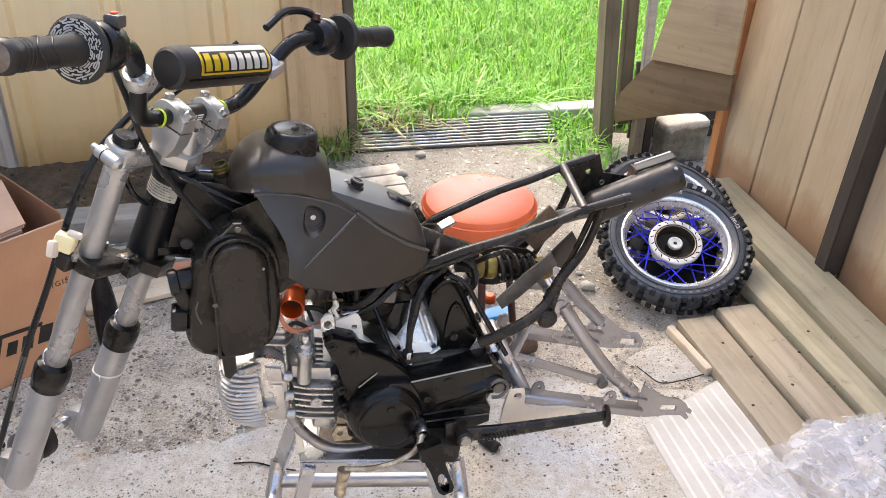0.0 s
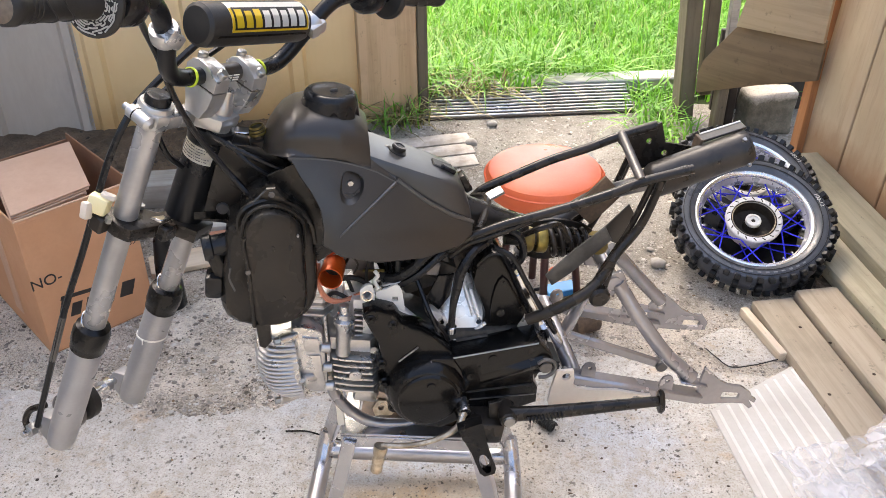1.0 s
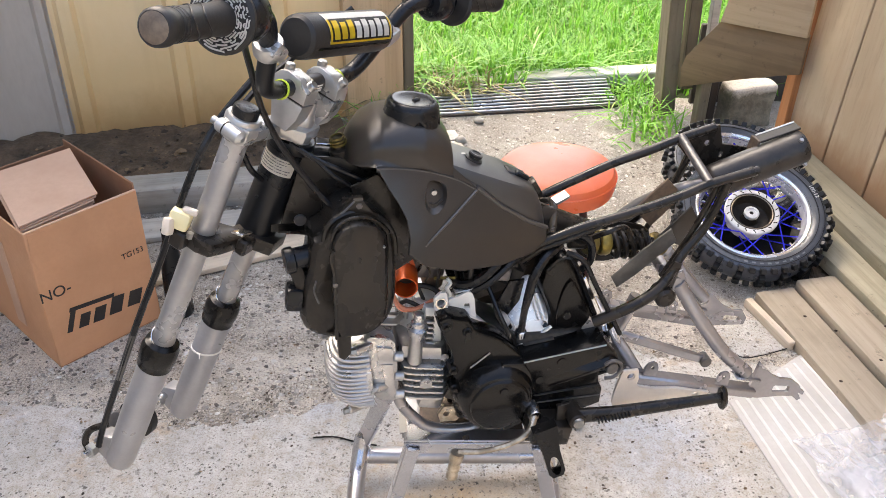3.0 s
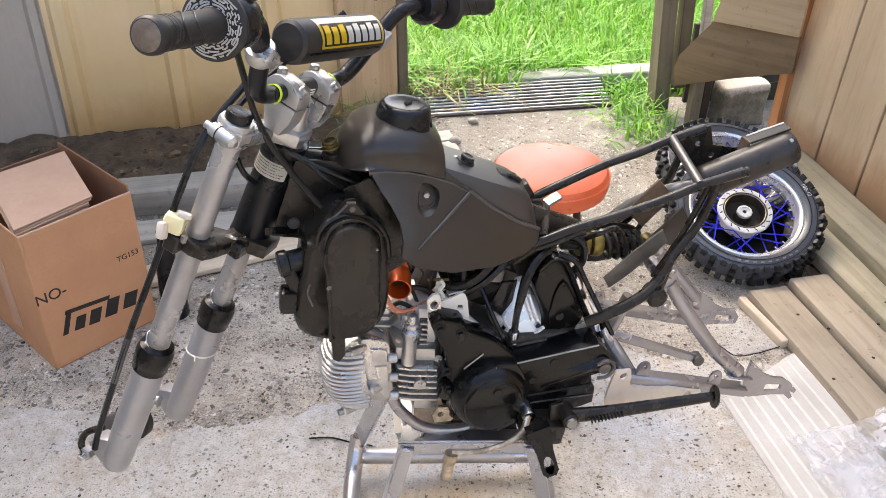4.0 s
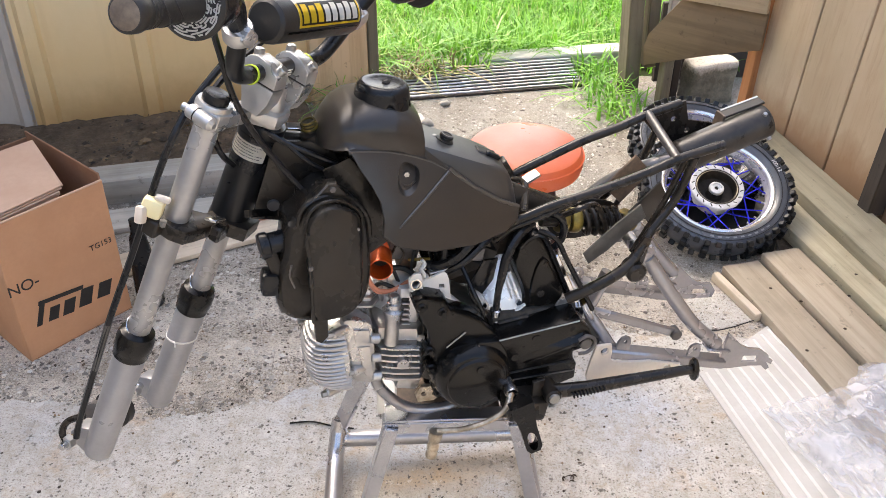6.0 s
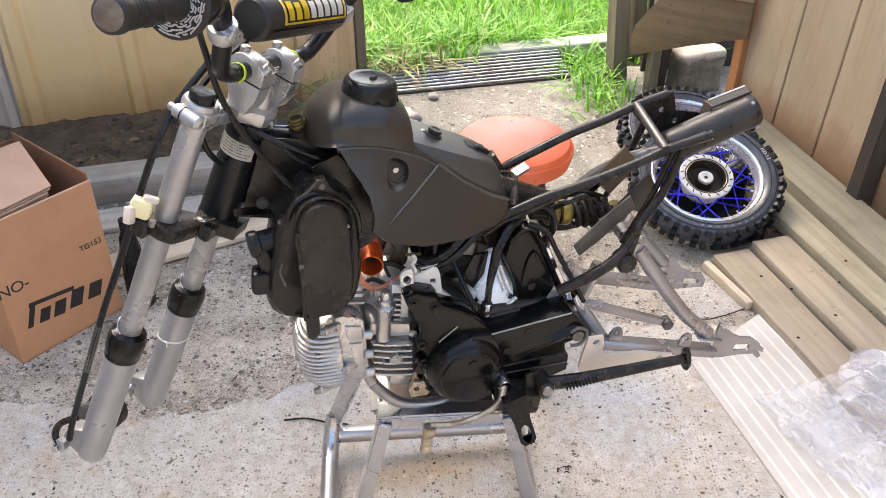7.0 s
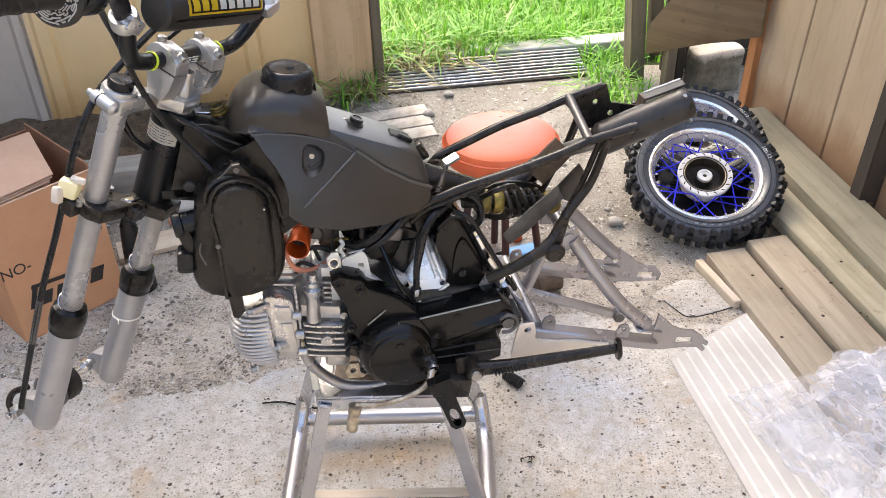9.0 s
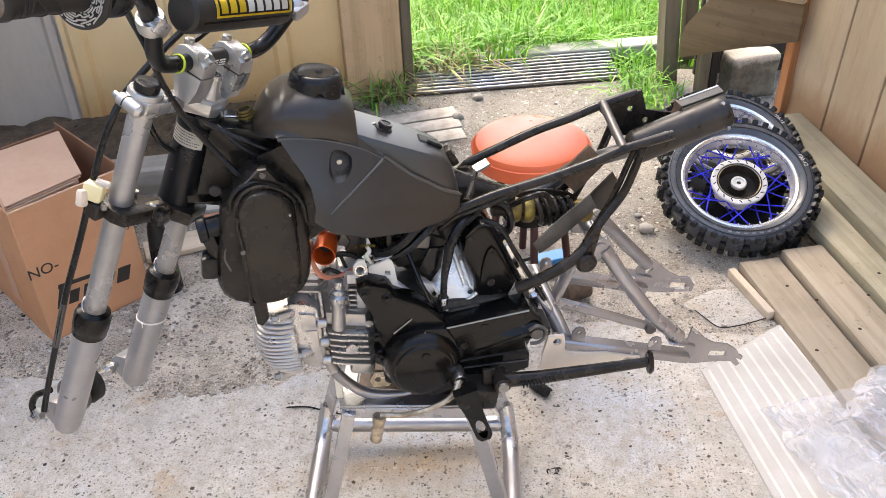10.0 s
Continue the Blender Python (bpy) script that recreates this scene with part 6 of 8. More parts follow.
TOP_EDGE = [(-0.2293, 0.9725), (-0.217, 0.9699), (-0.202, 0.9665), (-0.1736, 0.9583), (-0.1537, 0.9506), (-0.1335, 0.9414), (-0.1131, 0.9306), (-0.0880, 0.9130)]
REAR_EDGE = [(-0.0508, 0.8773), (-0.0105, 0.8472)]
TIP, FOLD = (0.0217, 0.8290), (-0.1710, 0.8665)
NOSE = [(-0.1965, 0.8573), (-0.1928, 0.8790), (-0.1952, 0.9034), (-0.2046, 0.9248), (-0.2158, 0.9438)]
BELLY = [(0.0190, 0.8150), (-0.0049, 0.8042), (-0.0583, 0.8062), (-0.1221, 0.8160), (-0.1729, 0.8320)]
DENT = [(-0.1574, 0.9440), (-0.1655, 0.9285), (-0.1675, 0.9120), (-0.1610, 0.9010), (-0.1500, 0.8985), (-0.1380, 0.9060), (-0.1325, 0.9190), (-0.1345, 0.9310)]
ahead = flat_through((-0.218, -0.088, 0.969), (-0.088, -0.068, 0.913), (-0.171, -0.122, 0.867))
behind = flat_through((-0.088, -0.068, 0.913), (0.022, -0.060, 0.830), (-0.171, -0.122, 0.867))
DOME_TOP = [(-0.264, 0.964), (-0.261, 0.973), (-0.256, 0.983), (-0.247, 0.994), (-0.234, 1.008), (-0.217, 1.017), (-0.200, 1.020), (-0.180, 1.019), (-0.160, 1.014), (-0.140, 1.003), (-0.128, 0.992), (-0.1215, 0.984)]
DOME_HALF = [(-0.264, 0.018), (-0.261, 0.032), (-0.256, 0.043), (-0.247, 0.053), (-0.234, 0.061), (-0.217, 0.066), (-0.200, 0.067), (-0.160, 0.063), (-0.1215, 0.051)]


def dome_half(x, s):
    """One side of the dome's section: over the crown, down the flank, then out along a hollow to the panel's upper edge."""
    zt, w = along(DOME_TOP, x), along(DOME_HALF, x)
    if x >= TOP_EDGE[0][0]:
        zb = along(TOP_EDGE, x)
        out = CEN - ahead(x, zb)
    else:
        f = (TOP_EDGE[0][0] - x) / 0.035
        zb, out = 0.9725 - 0.013 * f, w + 0.0135 * max(0.0, 1 - f) ** 1.5
    low = zb + 0.30 * (zt - zb)
    pts = []
    for k in range(13):
        a = math.pi / 2 * k / 12
        pts.append((w * math.sin(a) ** 0.80, low + (zt - low) * math.cos(a) ** 0.80))
    for k in range(1, 7):
        f = k / 6
        pts.append((w + (out - w) * f ** 2.6, low + (zb + 0.0015 - low) * (1 - (1 - f) ** 1.5)))
    return [(x, across(CEN - v, s), z) for v, z in pts]


bm = bmesh.new()
stations = np.linspace(-0.264, -0.1215, 40).tolist()
rows = []
for x in stations:
    near, far = dome_half(x, 1), dome_half(x, -1)
    rows.append([bm.verts.new(p) for p in near[::-1] + far[1:]])
for a, b in zip(rows, rows[1:]):
    for k in range(len(a) - 1):
        bm.faces.new((a[k], a[k + 1], b[k + 1], b[k]))
bm.faces.new(rows[0])
bm.faces.new(rows[-1][::-1])
for s in (1, -1):
    # the dome's rear foot runs out in a tongue to the panels' crease
    foot = [(x, across(ahead(x, z), s), z + 0.0015) for x, z in TOP_EDGE if x > -0.1215]
    near = dome_half(-0.1215, s)
    line = [near[-1]] + foot
    high = [near[12]] + [tuple(Vector(p).lerp(Vector((-0.088, across(-0.066, s), 0.9150)), f)) for p, f in ((near[12], 0.5), (near[12], 1.0))]
    lo, hi = [bm.verts.new(p) for p in line], [bm.verts.new(p) for p in high]
    for k in range(len(lo) - 1):
        j = min(k, len(hi) - 2)
        bm.faces.new((lo[k], lo[k + 1], hi[j + 1], hi[j]))
bmesh.ops.remove_doubles(bm, verts=bm.verts, dist=0.0002)
tank = part("fuel_tank", bm, BLACK_PLASTIC, bike, "matt black plastic fuel tank")
CAPM = pose(-0.1715, -0.018, 0.9960, -2, 8, 0)


def scalloped_cap(r0, r1, height, count, turn):
    """A tapered screw cap with arched finger hollows round its side."""
    bm, seg, rows = bmesh.new(), 180, 22
    rings = []
    for i in range(rows + 1):
        f = i / rows
        h = -0.010 + (height + 0.010) * f
        base = r0 + (r1 - r0) * f - (0.0030 * max(0.0, (f - 0.86) / 0.14) ** 2)
        ring = []
        for k in range(seg):
            a = 2 * math.pi * k / seg
            d = (a - turn + math.pi / count) % (2 * math.pi / count) - math.pi / count
            inside = 1 - (d / 0.23) ** 2
            arch = height * 0.60 * math.sqrt(inside) if inside > 0 else -1
            depth = min(1.0, max(0.0, (arch - h) / 0.012))
            r = base - 0.0046 * depth * depth * (3 - 2 * depth)
            ring.append(bm.verts.new((r * math.cos(a), r * math.sin(a), h)))
        rings.append(ring)
    rings.append([bm.verts.new((v.co.x * 0.90, v.co.y * 0.90, height + 0.0014)) for v in rings[-1]])
    rings.append([bm.verts.new((v.co.x * 0.80, v.co.y * 0.80, height + 0.0002)) for v in rings[-1]])
    for a, b in zip(rings, rings[1:]):
        for k in range(seg):
            bm.faces.new((a[k], a[(k + 1) % seg], b[(k + 1) % seg], b[k]))
    bm.faces.new(rings[-1])
    bm.faces.new(rings[0][::-1])
    bm.transform(CAPM)
    return bm


cap = part("tank_cap", scalloped_cap(0.0435, 0.0350, 0.0355, 6, radians(-84)), GLOSS_PLASTIC, tank, "black screw filler cap with finger hollows")
part("cap_vent", box(0.012, 0.007, 0.005, 0.002, (0.004, 0.000, 0.0360), (0, 0, 35)), GRIP_RUBBER, cap).matrix_basis = CAPM
part("filler_neck", lathe([(0.030, -0.012), (0.039, -0.010), (0.0435, -0.006), (0.0430, -0.002), (0.030, 0.0)], 40, CAPM), BLACK_PLASTIC, tank)

for s in (1, -1):
    bm = bmesh.new()
    top = [bm.verts.new((x, across(ahead(x, z), s), z)) for x, z in TOP_EDGE]
    rear_top = [bm.verts.new((x, across(behind(x, z), s), z)) for x, z in REAR_EDGE]
    tip, fold = bm.verts.new((TIP[0], across(behind(*TIP), s), TIP[1])), bm.verts.new((FOLD[0], across(ahead(*FOLD), s), FOLD[1]))
    nose = [bm.verts.new((x, across(max(ahead(x, z), -0.128), s), z)) for x, z in NOSE]
    belly = [bm.verts.new((x, across(max(behind(x, z), -0.122), s), z)) for x, z in BELLY]
    # front facet with a tear-shaped hollow
    pts = [Vector((x, z)) for x, z in DENT]
    for _ in range(2):
        pts = [v for p, q in zip(pts, pts[1:] + pts[:1]) for v in (p * 0.75 + q * 0.25, p * 0.25 + q * 0.75)]
    dent = [bm.verts.new((p.x, across(ahead(p.x, p.y), s), p.y)) for p in pts]
    mid = Vector((-0.150, 0.921))
    floor_ring = [bm.verts.new((mid.x + (p.x - mid.x) * 0.80, across(ahead(p.x, p.y) + 0.0095, s), mid.y + (p.y - mid.y) * 0.80)) for p in pts]
    loop = top + [fold] + nose
    edges = [bm.edges.new((p, q)) for p, q in zip(loop, loop[1:] + loop[:1])]
    edges += [bm.edges.new((p, q)) for p, q in zip(dent, dent[1:] + dent[:1])]
    bmesh.ops.triangle_fill(bm, edges=edges, use_beauty=True, normal=(0, -s, 0))
    for k in range(len(dent)):
        j = (k + 1) % len(dent)
        bm.faces.new((dent[k], dent[j], floor_ring[j], floor_ring[k]))
    bm.faces.new(floor_ring)
    # rear facet, behind the crease
    bm.faces.new([top[-1]] + rear_top + [tip] + belly + [nose[0], fold])
    # turned-in lip along the rear top edge, thin turned-in rim elsewhere
    line = [top[-1]] + rear_top + [tip]
    lip = [bm.verts.new((v.co.x, v.co.y + 0.0075 * s, v.co.z + 0.0045)) for v in line]
    inner = [bm.verts.new((v.co.x, v.co.y + 0.006 * s, v.co.z - 0.012)) for v in lip]
    for k in range(len(line) - 1):
        bm.faces.new((line[k], line[k + 1], lip[k + 1], lip[k]))
        bm.faces.new((lip[k], lip[k + 1], inner[k + 1], inner[k]))
    line = [tip] + belly + nose + [top[0]]
    back = [bm.verts.new((v.co.x * 0.985, v.co.y + 0.020 * s, v.co.z - 0.002)) for v in line]
    for k in range(len(line) - 1):
        bm.faces.new((line[k], line[k + 1], back[k + 1], back[k]))
    rim = [e for e in bm.edges if e.verts[0] in line and e.verts[1] in line and len(e.link_faces) == 2]
    bmesh.ops.bevel(bm, geom=rim, offset=0.0035, segments=3, affect="EDGES", profile=0.5)
    panel = part("side_panel", bm, BLACK_PLASTIC, bike, "matt black plastic side panel with a crease and a tear-shaped hollow")
    panel.data.set_sharp_from_angle(angle=radians(24))
    bolt(panel, (-0.1510, across(ahead(-0.151, 0.922) + 0.010, s), 0.922), 0.0046, (0, -s, 0), 0.004)
    # strip, lip and crease bead carry the edge highlight in a lighter plastic
    strip = []
    for k, (x, z) in enumerate(TOP_EDGE):
        y, w = ahead(x, z), 0.010 * min(1.0, 0.35 + 0.3 * k)
        strip.append([(x, across(v, s), h) for v, h in ((y - 0.0012, z - 0.003), (y - 0.0004, z + 0.0002), (y + w, z + 0.62 * w), (y + w, z - 0.008))][::s])
    strip = part("edge_strip", loft(strip), LIT_EDGE, panel, "chamfered upper edge, lightened as a highlight")
    strip.data.set_sharp_from_angle(angle=radians(24))
    part("rear_lip", tube([(-0.0880, across(ahead(-0.088, 0.913) + 0.003, s), 0.9145)] + [(x, across(behind(x, z) + 0.003, s), z + 0.0022) for x, z in REAR_EDGE + [TIP]], [0.0040, 0.0038, 0.0038, 0.0032], 8, None, False), LIT_EDGE, panel, "upper lip, lightened as a highlight")
    part("crease_bead", tube([(x, across(ahead(x, z) - 0.0004, s), z) for x, z in ((-0.089, 0.9120), (-0.13, 0.8885), (-0.158, 0.8735), (-0.1715, 0.8660))], [0.0026, 0.0022, 0.0018, 0.0010], 8, None, False), LIT_EDGE, panel)
    part("hollow_step", tube([(x, across(ahead(x, z) + 0.008, s), z) for x, z in ((-0.160, 0.9115), (-0.150, 0.9075), (-0.140, 0.911))], 0.0018, 6), BLACK_PLASTIC, panel)
    part("tank_wing", plate([(-0.225, 0.950), (-0.13, 0.935), (-0.09, 0.905), (0.0, 0.835), (-0.06, 0.815), (-0.15, 0.825), (-0.185, 0.87)], CEN - 0.046 * s, CEN - 0.006 * s, 0.004), BLACK_PLASTIC, tank)


def roof_ring(x, zt, wt, wb, zb):
    half = [(0, zt + 0.0006), (wt * 0.75, zt), (wt, zt - 0.0012), (wt + 0.0032, zt - 0.0055), (wb * 0.99, zb + 0.4 * (zt - zb)), (wb, zb)]
    return [(x, CEN - 0.002 - v, z) for v, z in half[::-1]] + [(x, CEN - 0.002 + v, z) for v, z in half[1:]]


REAR = [(-0.124, 0.9515, 0.0405, 0.046, 0.920), (-0.10, 0.9405, 0.0405, 0.046, 0.895), (-0.06, 0.922, 0.040, 0.046, 0.86), (-0.032, 0.909, 0.0385, 0.045, 0.845), (-0.012, 0.899, 0.035, 0.043, 0.835), (0.000, 0.891, 0.031, 0.041, 0.830), (0.009, 0.880, 0.028, 0.038, 0.825), (0.016, 0.862, 0.026, 0.036, 0.820), (0.021, 0.842, 0.024, 0.034, 0.816)]
cover = part("tank_cover", loft([roof_ring(*r) for r in REAR]), COVER_PLASTIC, bike, "satin black rear tank cover")
GROM = pose(-0.081, CEN - 0.001, 0.9305, 0, 24, 0)
part("grommet", lathe([(0.0135, 0), (0.013, 0.003), (0.0085, 0.004), (0.008, 0.006), (0.0105, 0.007), (0.0105, 0.010), (0, 0.011)], 20, GROM), GRIP_RUBBER, cover)
part("grommet_ring", lathe([(0.007, 0.0095), (0.0095, 0.0095), (0.0095, 0.0118), (0.007, 0.0118)], 18, GROM, None, True), STEEL_GREY, cover, "bright washer")
bolt(cover, (-0.094, -0.009, 0.9375), 0.0036, (0, 0, 1), 0.002)
part("cover_slot", box(0.034, 0.022, 0.006, 0.002, (-0.016, CEN + 0.004, 0.9010), (0, 26, 0)), GRIP_RUBBER, cover)
part("cover_tab", box(0.024, 0.010, 0.010, 0.002, (-0.009, CEN - 0.004, 0.8985), (0, 32, 0)), GLOSS_PLASTIC, cover)
part("tail_latch", box(0.030, 0.020, 0.012, 0.003, (0.018, CEN + 0.012, 0.868), (0, 62, 0), None, 2), FRAME_PAINT, cover)
part("key_switch", lathe([(0.0, 0.014), (0.008, 0.014), (0.0105, 0.011), (0.0105, 0.0), (0.0155, -0.002), (0.0155, -0.012), (0, -0.012)], 20, pose(-0.268, -0.013, 0.970, 0, -10, 0)), FRAME_PAINT, bike, "black knob before the tank")
for k in range(3):
    part("key_ring", lathe([(0.008, 0), (0.0125 - 0.0012 * k, 0), (0.0130 - 0.0012 * k, 0.0016), (0.0125 - 0.0012 * k, 0.0032), (0.008, 0.0032)], 18, pose(-0.2690 - 0.0006 * k, -0.013, 0.9745 + 0.0042 * k, 0, -10, 0), None, True), GOLD, bike, "tarnished threaded ring")
part("stay", box(0.020, 0.014, 0.004, 0.001, (-0.290, -0.016, 0.981), (12, 10, 0)), CHROME, bike, "bright bent stay")
part("cable", tube([(-0.31, -0.035, 0.975), (-0.28, -0.05, 0.945), (-0.23, -0.052, 0.905), (-0.21, -0.05, 0.85)], 0.003, 8), GLOSS_PLASTIC, bike)
part("cable", tube([(-0.335, -0.030, 0.990), (-0.30, -0.040, 0.966), (-0.262, -0.045, 0.945), (-0.225, -0.050, 0.925)], 0.004, 8), GLOSS_PLASTIC, bike)
part("inner_shield", plate([(-0.262, 0.935), (-0.225, 0.950), (-0.185, 0.90), (-0.165, 0.815), (-0.205, 0.79), (-0.245, 0.86)], -0.065, -0.060, 0.002), FRAME_PAINT, bike, "black inner shield beside the frame")

# -- air box: a ridge down its lid, the lid falling away behind it and the body before it --


def ridged(bm, front=-0.075):
    """Leans the outer faces back on both sides of the ridge."""
    for v in bm.verts:
        if v.co.y < front:
            d = v.co.x + 0.297
            v.co.y += 0.283 * d if d > 0 else -0.36 * d
    return bm


def lid_y(x, lift=0.0):
    return -0.136 + (0.283 * (x + 0.297) if x > -0.297 else -0.36 * (x + 0.297)) - lift


body = part("air_box", ridged(plate([(-0.3044, 0.8858), (-0.2973, 0.9060), (-0.2814, 0.9185), (-0.2560, 0.9230), (-0.2355, 0.9085), (-0.2184, 0.8880), (-0.2085, 0.8636), (-0.2055, 0.8022), (-0.2097, 0.7500), (-0.2229, 0.7232), (-0.2467, 0.7150), (-0.2794, 0.7178), (-0.3098, 0.7235), (-0.3274, 0.7252), (-0.3447, 0.7390), (-0.3443, 0.7851), (-0.3380, 0.8120), (-0.3287, 0.8356), (-0.3219, 0.8800)], -0.116, -0.032, 0.009, None, None, 1)), DUSTY_BLACK, bike, "dusty black plastic air box")
LID = [(-0.2972, 0.8858), (-0.2901, 0.9008), (-0.2795, 0.9111), (-0.2625, 0.9133), (-0.2457, 0.9069), (-0.2297, 0.8929), (-0.2214, 0.8777), (-0.2205, 0.8272), (-0.2232, 0.7573), (-0.2291, 0.7401), (-0.2458, 0.7288), (-0.2670, 0.7285), (-0.2794, 0.7318), (-0.2988, 0.7360), (-0.2985, 0.8039)]
lid = part("air_box_lid", ridged(plate(LID, -0.136, -0.094, 0.008, None, None, 2)), DUSTY_BLACK, body, "dusty black lid with a raised rim")
part("lid_rim", tube([(x, lid_y(x) + 0.026, z) for x, z in ((-0.3044, 0.8700), (-0.3035, 0.8900), (-0.2973, 0.9075), (-0.2814, 0.9167), (-0.258, 0.9175), (-0.2355, 0.9057), (-0.2184, 0.8869), (-0.2085, 0.8636), (-0.2069, 0.8359))], 0.0042, 8), DUSTY_BLACK, lid, "rounded rim")
part("lid_seam", tube([(-0.2955, lid_y(-0.2955, 0.001), 0.8846), (-0.2990, -0.137, 0.8722), (-0.2965, -0.137, 0.8372), (-0.2993, -0.136, 0.7394)], 0.0028, 7), DUSTY_BLACK, lid, "worn bright seam")
part("lid_groove", tube([(x, lid_y(x) + 0.012, z) for x, z in ((-0.2990, 0.880), (-0.2925, 0.9030), (-0.2805, 0.9145), (-0.262, 0.9170), (-0.2437, 0.9100), (-0.2270, 0.8940), (-0.2190, 0.8777), (-0.2185, 0.84))], 0.0026, 7), DUSTY_BLACK, lid)
part("lid_tab", plate([(-0.282, 0.918), (-0.262, 0.936), (-0.250, 0.936), (-0.236, 0.914)], -0.104, -0.086, 0.003), DUSTY_BLACK, lid)
part("tab_edge", tube([(-0.290, -0.106, 0.912), (-0.275, -0.106, 0.924), (-0.262, -0.105, 0.936)], 0.0015, 6), STEEL_GREY, lid, "thin grey upper edge")
bolt(lid, (-0.2555, -0.103, 0.928), 0.0048, (0, -1, 0), 0.003, STEEL_GREY)
bolt(lid, (-0.2965, -0.137, 0.832), 0.0042, (0, -1, 0), 0.003, STEEL_GREY)
bolt(lid, (-0.227, lid_y(-0.227), 0.870), 0.0018)
for x, z in ((-0.262, 0.858), (-0.240, 0.853), (-0.256, 0.775)):
    part("moulded_spot", lathe([(0.0045, 0), (0.004, 0.0012), (0, 0.0014)], 12, axis((x, lid_y(x) + 0.0005, z), (x - 0.03, -0.2, z))), DUSTY_BLACK, lid)
part("drain_tip", plate([(-0.2985, 0.7365), (-0.2976, 0.6972), (-0.2898, 0.6914), (-0.2794, 0.7030), (-0.2783, 0.7350)], -0.128, -0.108, 0.003), DUSTY_BLACK, body, "brown stained drain tip")
part("snorkel", lathe([(0.010, 0), (0.017, 0), (0.019, 0.003), (0.019, 0.012), (0.016, 0.014), (0.016, 0.05), (0, 0.05)], 22, axis((-0.358, -0.085, 0.842), (-0.30, -0.076, 0.845))), GLOSS_PLASTIC, body, "black air intake stub")
part("side_port", box(0.024, 0.03, 0.036, 0.006, (-0.350, -0.090, 0.787), (0, 8, 0), None, 2), GLOSS_PLASTIC, body)
part("port_neck", box(0.020, 0.026, 0.050, 0.006, (-0.340, -0.086, 0.815), (0, -12, 0), None, 2), DUSTY_BLACK, body)
part("clip_wire", tube([(-0.320, -0.124, 0.832), (-0.324, -0.124, 0.815), (-0.319, -0.125, 0.795)], 0.0014, 6), STEEL_GREY, body, "thin wire clip")

# -- intake --
intake = part("intake", lathe([(0.0140, 0.034), (0.0160, 0.004), (0.0162, 0.0), (0.0176, 0.0), (0.0182, 0.002), (0.0176, 0.020), (0.0165, 0.040), (0.0, 0.040), (0.0, 0.034)], 30, axis((-0.190, -0.066, 0.7600), (-0.181, -0.025, 0.7600))), ORANGE, bike, "orange anodised carburettor sleeve")
part("intake_ear", plate_holes([(-0.1965, 0.760), (-0.1668, 0.757), (-0.1685, 0.7723), (-0.1725, 0.7840), (-0.1784, 0.7885), (-0.1871, 0.7840), (-0.1925, 0.7740)], [oval(-0.1795, 0.7745, 0.0050, 0.0050, 12)], -0.030, -0.022), ORANGE, intake, "drilled flange ear")
# dark disc stands for the shade inside the sleeve's open mouth
part("intake_mouth", lathe([(0.0139, 0.030), (0.010, 0.031), (0, 0.032)], 22, axis((-0.190, -0.066, 0.7600), (-0.181, -0.025, 0.7600))), GRIP_RUBBER, intake)
for k in range(2):
    part("hose", tube([(-0.205, -0.045, 0.775), (-0.207, -0.055 - 0.006 * k, 0.745), (-0.196, -0.06, 0.722 - 0.004 * k), (-0.172, -0.055, 0.712), (-0.140, -0.04, 0.714)], 0.0032, 7), COPPER_HOSE, intake, "pink fuel hose")
part("battery_box", box(0.085, 0.06, 0.05, 0.008, (-0.045, 0.0, 0.725), (0, -16, 0), None, 2), GRIME_AND_SHADE, bike, "grimy black box under the tank")
part("hose_clip", lathe([(0.010, 0), (0.0125, 0.001), (0.0125, 0.010), (0.010, 0.011)], 14, axis((-0.118, -0.05, 0.72), (-0.095, -0.055, 0.735)), None, True), CHROME, bike)
part("float_tube", tube([(-0.165, -0.03, 0.735), (-0.155, -0.045, 0.70), (-0.160, -0.05, 0.678), (-0.185, -0.045, 0.672)], 0.003, 7), GRIP_RUBBER, bike)
part("wire_knot", tube([(-0.128, -0.052, 0.722), (-0.122, -0.058, 0.732), (-0.126, -0.055, 0.742), (-0.120, -0.052, 0.748), (-0.124, -0.05, 0.756)], 0.003, 7), WHITE_PRINT, bike, "pale frayed wire end")
carb = part("carburettor", box(0.050, 0.045, 0.045, 0.006, (-0.145, -0.005, 0.765), (0, 12, 0), None, 2), STEEL_GREY, bike, "grimy dark carburettor")
part("carb_bowl", rod((-0.14, -0.005, 0.745), (-0.137, -0.005, 0.715), 0.018, 0.016, 18, None, 0.003), RUSTY, carb)
part("carb_clip", tube([(-0.165, -0.03, 0.76), (-0.158, -0.036, 0.778), (-0.148, -0.036, 0.762), (-0.155, -0.036, 0.745)], 0.0018, 6), FRAME_PAINT, carb)
part("carb_screw", rod((-0.14, -0.03, 0.745), (-0.11, -0.045, 0.752), 0.0025, None, 6), GOLD, carb, "bright idle screw")

# -- engine --
def beam_like(p, q, h, w):
    """A flat bar from p to q."""
    p, q = Vector(p), Vector(q)
    own = box((q - p).length, w, h, 0.002)
    own.transform(Matrix.Translation((p + q) / 2) @ (q - p).to_track_quat("X", "Z").to_matrix().to_4x4())
    return own


engine = new("engine")
engine.parent = bike
tagged(engine, "small horizontal engine with a cast alloy cylinder and black covers")
